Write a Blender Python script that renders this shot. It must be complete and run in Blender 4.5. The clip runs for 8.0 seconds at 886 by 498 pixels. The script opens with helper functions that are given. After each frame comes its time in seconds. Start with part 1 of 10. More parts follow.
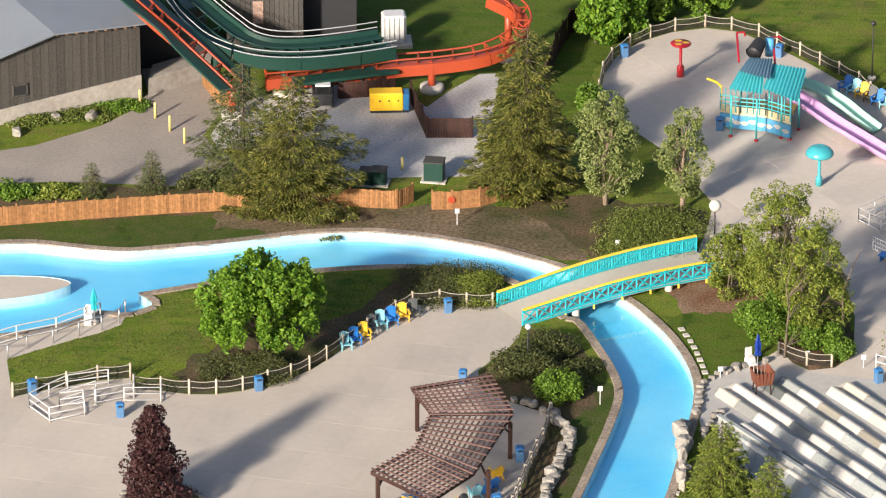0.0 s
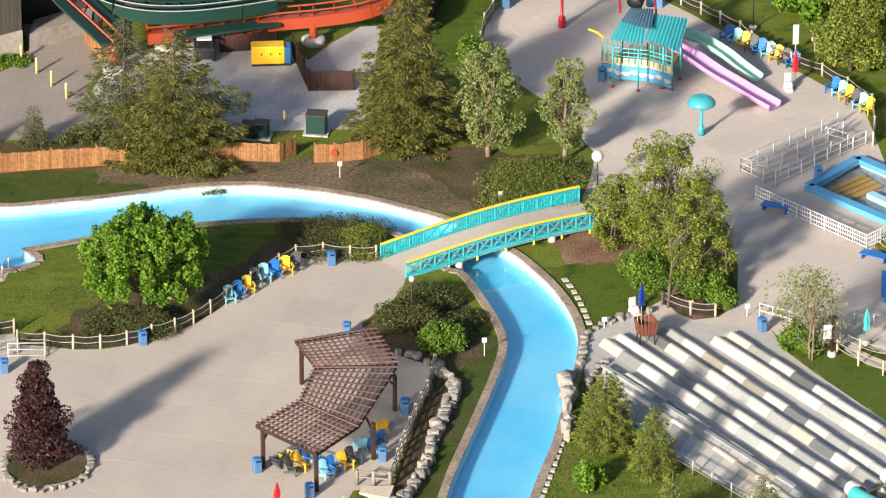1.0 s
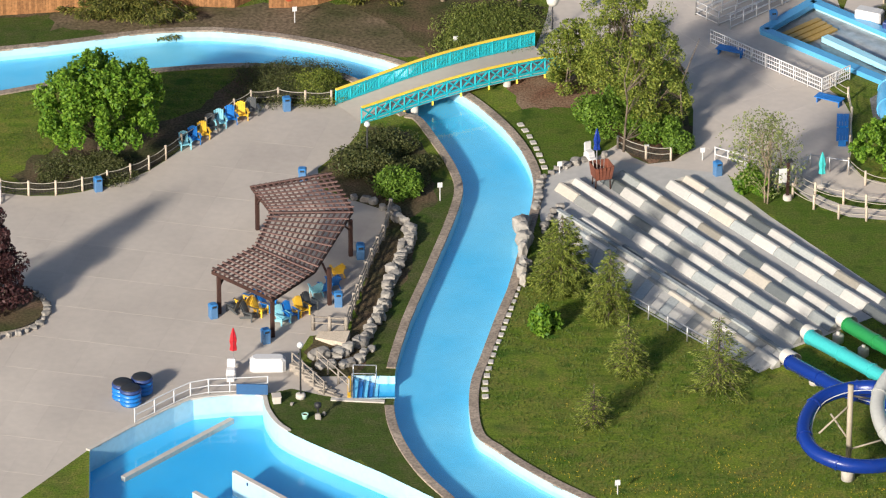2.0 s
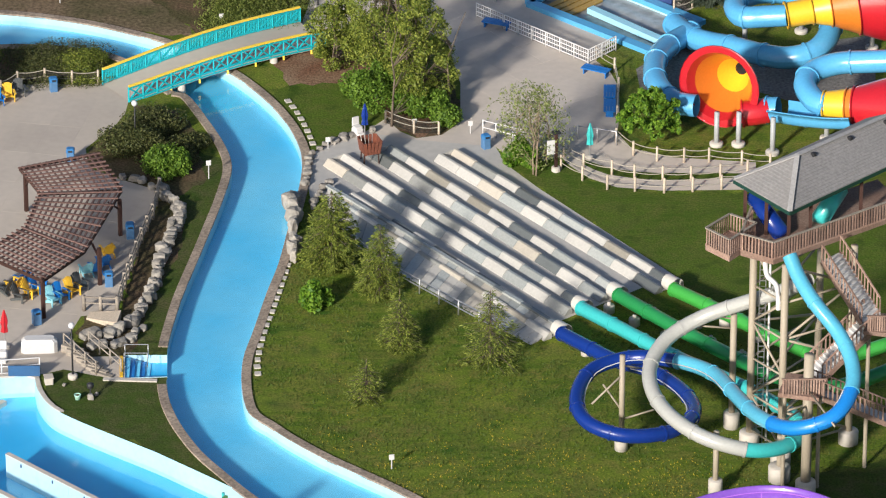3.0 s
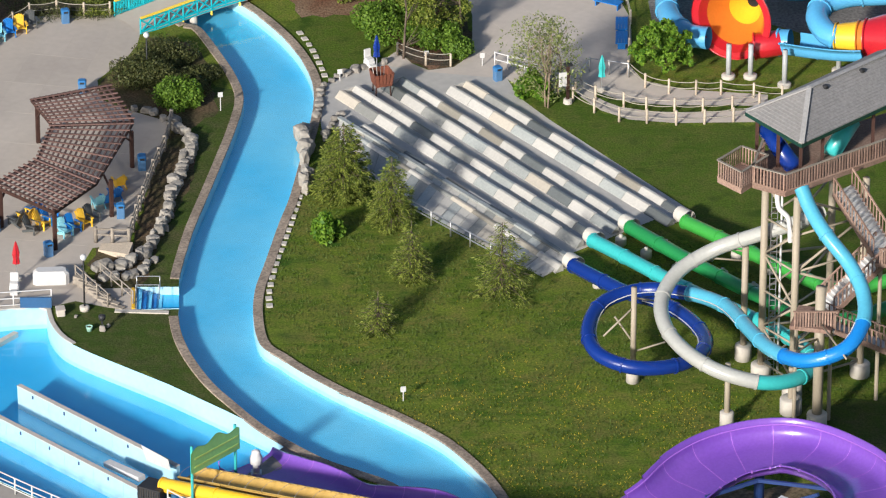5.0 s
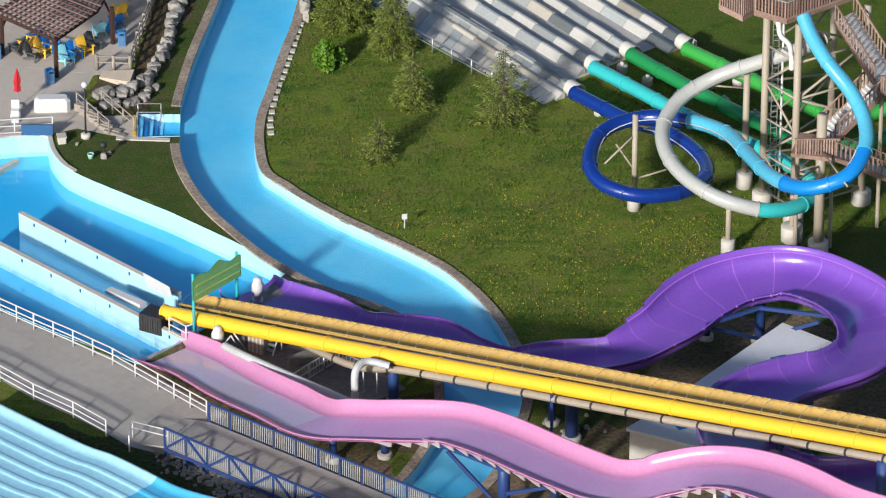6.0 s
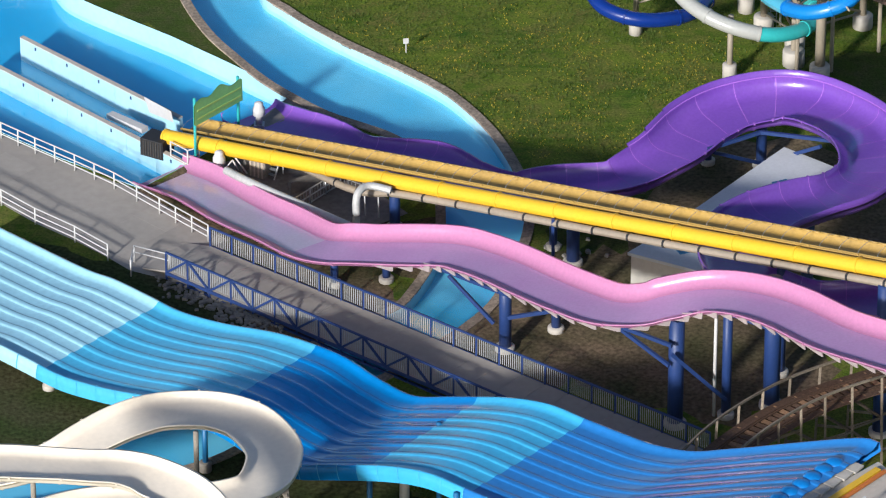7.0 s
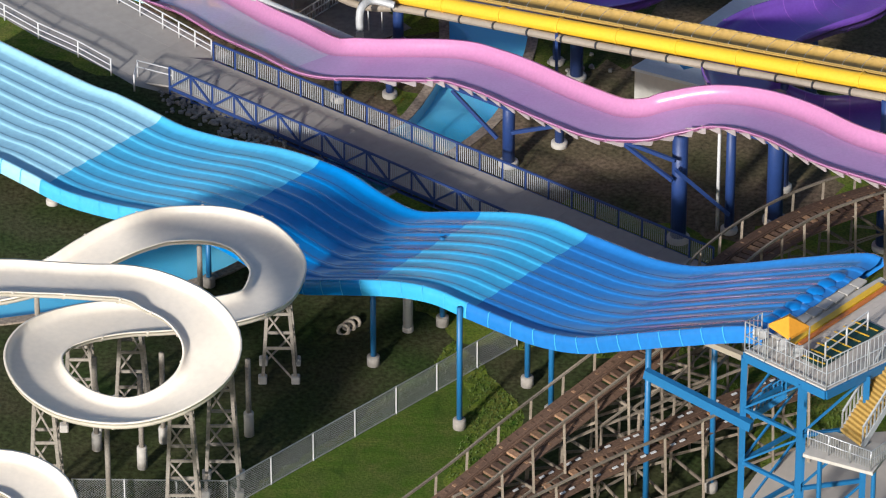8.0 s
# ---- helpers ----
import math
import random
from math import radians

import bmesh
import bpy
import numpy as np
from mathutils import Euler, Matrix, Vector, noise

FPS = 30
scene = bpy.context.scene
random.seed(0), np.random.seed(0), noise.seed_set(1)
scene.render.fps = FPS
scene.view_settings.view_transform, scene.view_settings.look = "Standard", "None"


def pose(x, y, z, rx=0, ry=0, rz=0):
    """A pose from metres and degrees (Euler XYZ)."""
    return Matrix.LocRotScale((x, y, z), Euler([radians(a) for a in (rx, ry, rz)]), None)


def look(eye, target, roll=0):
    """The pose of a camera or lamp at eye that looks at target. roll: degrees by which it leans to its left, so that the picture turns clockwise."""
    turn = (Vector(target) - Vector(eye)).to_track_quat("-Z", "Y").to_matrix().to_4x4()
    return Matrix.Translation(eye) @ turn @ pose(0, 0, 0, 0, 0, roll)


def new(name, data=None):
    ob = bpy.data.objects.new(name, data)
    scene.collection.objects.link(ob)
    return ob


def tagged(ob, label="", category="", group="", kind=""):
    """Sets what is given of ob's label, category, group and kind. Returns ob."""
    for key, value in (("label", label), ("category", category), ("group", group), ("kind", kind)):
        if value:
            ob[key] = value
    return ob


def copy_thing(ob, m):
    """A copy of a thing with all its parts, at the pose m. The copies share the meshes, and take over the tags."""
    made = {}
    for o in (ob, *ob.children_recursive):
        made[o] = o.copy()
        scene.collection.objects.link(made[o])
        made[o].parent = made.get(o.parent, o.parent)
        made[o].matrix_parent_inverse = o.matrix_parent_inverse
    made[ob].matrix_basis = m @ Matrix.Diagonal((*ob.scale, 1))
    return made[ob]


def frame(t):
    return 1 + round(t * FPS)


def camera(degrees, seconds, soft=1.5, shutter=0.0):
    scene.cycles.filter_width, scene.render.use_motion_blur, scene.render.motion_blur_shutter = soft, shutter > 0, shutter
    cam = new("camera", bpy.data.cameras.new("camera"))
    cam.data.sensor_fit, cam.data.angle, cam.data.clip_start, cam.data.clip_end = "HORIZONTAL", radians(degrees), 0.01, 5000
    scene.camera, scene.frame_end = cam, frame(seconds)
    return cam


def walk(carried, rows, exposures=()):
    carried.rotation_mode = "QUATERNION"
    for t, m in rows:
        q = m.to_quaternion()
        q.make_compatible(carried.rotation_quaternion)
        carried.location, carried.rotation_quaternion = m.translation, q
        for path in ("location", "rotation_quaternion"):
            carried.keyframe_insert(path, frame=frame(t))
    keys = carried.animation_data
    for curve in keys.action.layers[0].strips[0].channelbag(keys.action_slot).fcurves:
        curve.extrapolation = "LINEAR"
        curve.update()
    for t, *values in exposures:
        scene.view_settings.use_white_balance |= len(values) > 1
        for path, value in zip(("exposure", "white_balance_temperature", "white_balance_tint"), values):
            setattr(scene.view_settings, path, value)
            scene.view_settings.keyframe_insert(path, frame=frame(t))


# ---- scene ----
from mathutils.geometry import delaunay_2d_cdt, tessellate_polygon

# ---------------------------------------------------------------- camera
cam = camera(8.0, 8.0, soft=1.2)
EYE = (0.0, -356.4, 181.6)
# seconds, turn to the right, tilt up (degrees): a hovering tele camera that pans and tilts
ROWS = [
    (0.0, -3.9142, -25.2152), (0.3, -3.485, -25.2756), (0.5, -3.21, -25.3081), (0.8, -2.884, -25.4534),
    (1.0, -2.7448, -25.646), (1.2, -2.6595, -25.8947), (2.3, -1.7446, -27.3116), (2.5, -0.9095, -27.3664),
    (2.7, -0.124, -27.352), (2.8, 0.0264, -27.336), (3.0, 0.0415, -27.2673), (3.2, 0.0295, -27.164),
    (3.5, 0.0, -27.0), (4.0, -0.0398, -26.9232), (4.2, -0.0517, -26.9651), (5.3, -0.0845, -28.3574),
    (5.5, -0.0884, -28.6644), (6.0, -0.0916, -29.4417), (6.5, -0.1024, -30.2396), (7.0, -0.107, -31.0297),
    (7.5, -0.1263, -31.8969), (8.0, -0.1436, -32.7032),
]
walk(cam, [(t, pose(*EYE, 90 + tilt, 0, -turn)) for t, turn, tilt in ROWS], exposures=[(0.0, 0.93, 6170, 14), (1.2, 0.94, 6170, 14), (2.5, 0.49, 5810, 12), (4.2, 0.52, 5810, 12), (6.0, 0.4, 5530, 11), (8.0, 0.3, 5460, 12)])

# ---------------------------------------------------------------- light
SUN_FROM = radians(209)
SUN_UP = radians(21)
world = bpy.data.worlds.new("world")
scene.world = world
world.use_nodes = True
sky = world.node_tree.nodes.new("ShaderNodeTexSky")
sky.sky_type, sky.sun_disc = "NISHITA", False
sky.sun_elevation, sky.sun_rotation = SUN_UP, SUN_FROM
sky.dust_density = 2.0
world.node_tree.links.new(sky.outputs[0], world.node_tree.nodes["Background"].inputs[0])
world.node_tree.nodes["Background"].inputs[1].default_value = 0.075
sun = new("sun", bpy.data.lights.new("sun", "SUN"))
sun.data.energy, sun.data.angle, sun.data.color = 4.75, radians(4.5), (1.0, 0.89, 0.72)
sun.matrix_world = look((0, 0, 0), (-math.sin(SUN_FROM) * math.cos(SUN_UP), -math.cos(SUN_FROM) * math.cos(SUN_UP), -math.sin(SUN_UP)))


# ---------------------------------------------------------------- materials
def material(name, colour, rough=0.6, metal=0.0, vary=0.12, grain=6.0, stain=0.35, bump=0.15, stains=None, spec=0.5, per=0.0, coat=0.0, thin=0.0):
    """Colour with variation at two scales, blotches of a second colour, fine relief; per: spread from piece to piece; thin: light let through."""
    mat = bpy.data.materials.new(name)
    mat.use_nodes = True
    nt = mat.node_tree
    bsdf = nt.nodes["Principled BSDF"]
    bsdf.inputs["Roughness"].default_value, bsdf.inputs["Metallic"].default_value = rough, metal
    bsdf.inputs["Specular IOR Level"].default_value = spec
    bsdf.inputs["Coat Weight"].default_value = coat
    co = nt.nodes.new("ShaderNodeTexCoord")
    geo = nt.nodes.new("ShaderNodeNewGeometry")

    def noise_node(scale, detail):
        nd = nt.nodes.new("ShaderNodeTexNoise")
        nd.inputs["Scale"].default_value, nd.inputs["Detail"].default_value = scale, detail
        nt.links.new(geo.outputs["Position"], nd.inputs["Vector"])
        return nd

    fine, broad = noise_node(grain, 5), noise_node(grain * 0.06, 4)

    def ramp(src, lo, hi):
        nd = nt.nodes.new("ShaderNodeMapRange")
        nd.inputs["From Min"].default_value, nd.inputs["From Max"].default_value = 0.3, 0.7
        nd.inputs["To Min"].default_value, nd.inputs["To Max"].default_value = lo, hi
        nt.links.new(src, nd.inputs["Value"])
        return nd.outputs[0]

    mix = nt.nodes.new("ShaderNodeMix")
    mix.data_type = "RGBA"
    mix.inputs["A"].default_value = (*colour, 1)
    second = stains if stains else tuple(c * 0.7 for c in colour)
    mix.inputs["B"].default_value = (*second, 1)
    nt.links.new(ramp(broad.outputs[0], 0.0, stain), mix.inputs["Factor"])
    hsv = nt.nodes.new("ShaderNodeHueSaturation")
    nt.links.new(mix.outputs["Result"], hsv.inputs["Color"])
    val = ramp(fine.outputs[0], 1 - vary, 1 + vary)
    if per:
        info = nt.nodes.new("ShaderNodeObjectInfo")
        spread = nt.nodes.new("ShaderNodeMapRange")
        spread.inputs["To Min"].default_value, spread.inputs["To Max"].default_value = 1 - per, 1 + per
        nt.links.new(info.outputs["Random"], spread.inputs["Value"])
        mul = nt.nodes.new("ShaderNodeMath")
        mul.operation = "MULTIPLY"
        nt.links.new(val, mul.inputs[0]), nt.links.new(spread.outputs[0], mul.inputs[1])
        val = mul.outputs[0]
    nt.links.new(val, hsv.inputs["Value"])
    nt.links.new(hsv.outputs[0], bsdf.inputs["Base Color"])
    if bump:
        bp = nt.nodes.new("ShaderNodeBump")
        bp.inputs["Strength"].default_value, bp.inputs["Distance"].default_value = bump, 0.05
        nt.links.new(fine.outputs[0], bp.inputs["Height"])
        nt.links.new(bp.outputs[0], bsdf.inputs["Normal"])
    if thin:
        glow = nt.nodes.new("ShaderNodeBsdfTranslucent")
        nt.links.new(hsv.outputs[0], glow.inputs["Color"])
        both = nt.nodes.new("ShaderNodeMixShader")
        both.inputs[0].default_value = thin
        nt.links.new(bsdf.outputs[0], both.inputs[1]), nt.links.new(glow.outputs[0], both.inputs[2])
        nt.links.new(both.outputs[0], nt.nodes["Material Output"].inputs[0])
    return mat


def leaf_material(name, dark, light, rough=0.55):
    """Foliage: colour spread leaf by leaf, a little light through the leaf."""
    mat = bpy.data.materials.new(name)
    mat.use_nodes = True
    nt = mat.node_tree
    bsdf = nt.nodes["Principled BSDF"]
    bsdf.inputs["Roughness"].default_value = rough
    bsdf.inputs["Specular IOR Level"].default_value = 0.25
    geo = nt.nodes.new("ShaderNodeNewGeometry")
    mix = nt.nodes.new("ShaderNodeMix")
    mix.data_type = "RGBA"
    mix.inputs["A"].default_value, mix.inputs["B"].default_value = (*dark, 1), (*light, 1)
    nt.links.new(geo.outputs["Random Per Island"], mix.inputs["Factor"])
    nt.links.new(mix.outputs["Result"], bsdf.inputs["Base Color"])
    thin = nt.nodes.new("ShaderNodeBsdfTranslucent")
    nt.links.new(mix.outputs["Result"], thin.inputs["Color"])
    both = nt.nodes.new("ShaderNodeMixShader")
    both.inputs[0].default_value = 0.25
    nt.links.new(bsdf.outputs[0], both.inputs[1]), nt.links.new(thin.outputs[0], both.inputs[2])
    nt.links.new(both.outputs[0], nt.nodes["Material Output"].inputs[0])
    return mat


def grass_material(name, tones):
    """Lawn: fresh, pale and straw coloured patches over fine blades; tones: base, patch, mowing lines, straw, clover, bare stems, dry thatch."""
    mat = bpy.data.materials.new(name)
    mat.use_nodes = True
    nt = mat.node_tree
    bsdf = nt.nodes["Principled BSDF"]
    bsdf.inputs["Roughness"].default_value, bsdf.inputs["Specular IOR Level"].default_value = 0.9, 0.1
    geo = nt.nodes.new("ShaderNodeNewGeometry")

    lay = nt.nodes.new("ShaderNodeMapping")  # mowing lines run down the slope
    lay.inputs["Rotation"].default_value = (0, 0, 0.55)
    lay.inputs["Scale"].default_value = (0.22, 1.6, 1)
    nt.links.new(geo.outputs["Position"], lay.inputs["Vector"])

    def patch(scale, detail, lo, hi, source=None):
        nd = nt.nodes.new("ShaderNodeTexNoise")
        nd.inputs["Scale"].default_value, nd.inputs["Detail"].default_value = scale, detail
        nd.inputs["Roughness"].default_value = 0.62
        nt.links.new(source or geo.outputs["Position"], nd.inputs["Vector"])
        mr = nt.nodes.new("ShaderNodeMapRange")
        mr.inputs["From Min"].default_value, mr.inputs["From Max"].default_value = lo, hi
        nt.links.new(nd.outputs[0], mr.inputs["Value"])
        return mr.outputs[0], nd.outputs[0]

    def blend(a, b, fac):
        mx = nt.nodes.new("ShaderNodeMix")
        mx.data_type = "RGBA"
        for key, val in (("A", a), ("B", b)):
            if isinstance(val, tuple):
                mx.inputs[key].default_value = (*val, 1)
            else:
                nt.links.new(val, mx.inputs[key])
        nt.links.new(fac, mx.inputs["Factor"])
        return mx.outputs["Result"]

    big, _ = patch(0.16, 6, 0.42, 0.64)
    mid, _ = patch(0.9, 6, 0.45, 0.72)
    fine, raw = patch(7.0, 5, 0.36, 0.66)
    mown, _ = patch(1.0, 4, 0.4, 0.66, lay.outputs[0])
    clover, _ = patch(0.45, 6, 0.56, 0.66)
    col = blend(tones[0], tones[1], big)
    col = blend(col, tones[2], mown)
    col = blend(col, tones[3], mid)
    col = blend(col, tones[4], clover)
    thatch, _ = patch(0.3, 7, 0.5, 0.68)
    soft = nt.nodes.new("ShaderNodeMath")
    soft.operation = "MULTIPLY"
    soft.inputs[1].default_value = 0.55
    nt.links.new(thatch, soft.inputs[0])
    col = blend(col, tones[6], soft.outputs[0])
    thin = nt.nodes.new("ShaderNodeMath")
    thin.operation = "MULTIPLY"
    thin.inputs[1].default_value = 0.8
    nt.links.new(fine, thin.inputs[0])
    dark = blend(col, tones[5], thin.outputs[0])
    nt.links.new(dark, bsdf.inputs["Base Color"])
    bp = nt.nodes.new("ShaderNodeBump")
    bp.inputs["Strength"].default_value, bp.inputs["Distance"].default_value = 0.6, 0.06
    nt.links.new(raw, bp.inputs["Height"])
    nt.links.new(bp.outputs[0], bsdf.inputs["Normal"])
    return mat


def water_material():
    """Shallow clear water: the painted floor shows through under a faint moving sheen."""
    mat = bpy.data.materials.new("water")
    mat.use_nodes = True
    nt = mat.node_tree
    clear = nt.nodes.new("ShaderNodeBsdfTransparent")
    clear.inputs["Color"].default_value = (0.93, 1.0, 1.0, 1)
    sheen = nt.nodes.new("ShaderNodeBsdfGlossy")
    sheen.inputs["Roughness"].default_value = 0.08
    sheen.inputs["Color"].default_value = (0.75, 0.92, 1.0, 1)
    geo = nt.nodes.new("ShaderNodeNewGeometry")
    ripple = nt.nodes.new("ShaderNodeTexNoise")
    ripple.inputs["Scale"].default_value, ripple.inputs["Detail"].default_value = 1.4, 3
    nt.links.new(geo.outputs["Position"], ripple.inputs["Vector"])
    bp = nt.nodes.new("ShaderNodeBump")
    bp.inputs["Strength"].default_value, bp.inputs["Distance"].default_value = 0.12, 0.05
    nt.links.new(ripple.outputs[0], bp.inputs["Height"])
    nt.links.new(bp.outputs[0], sheen.inputs["Normal"])
    both = nt.nodes.new("ShaderNodeMixShader")
    both.inputs[0].default_value = 0.15
    nt.links.new(clear.outputs[0], both.inputs[1]), nt.links.new(sheen.outputs[0], both.inputs[2])
    nt.links.new(both.outputs[0], nt.nodes["Material Output"].inputs[0])
    return mat


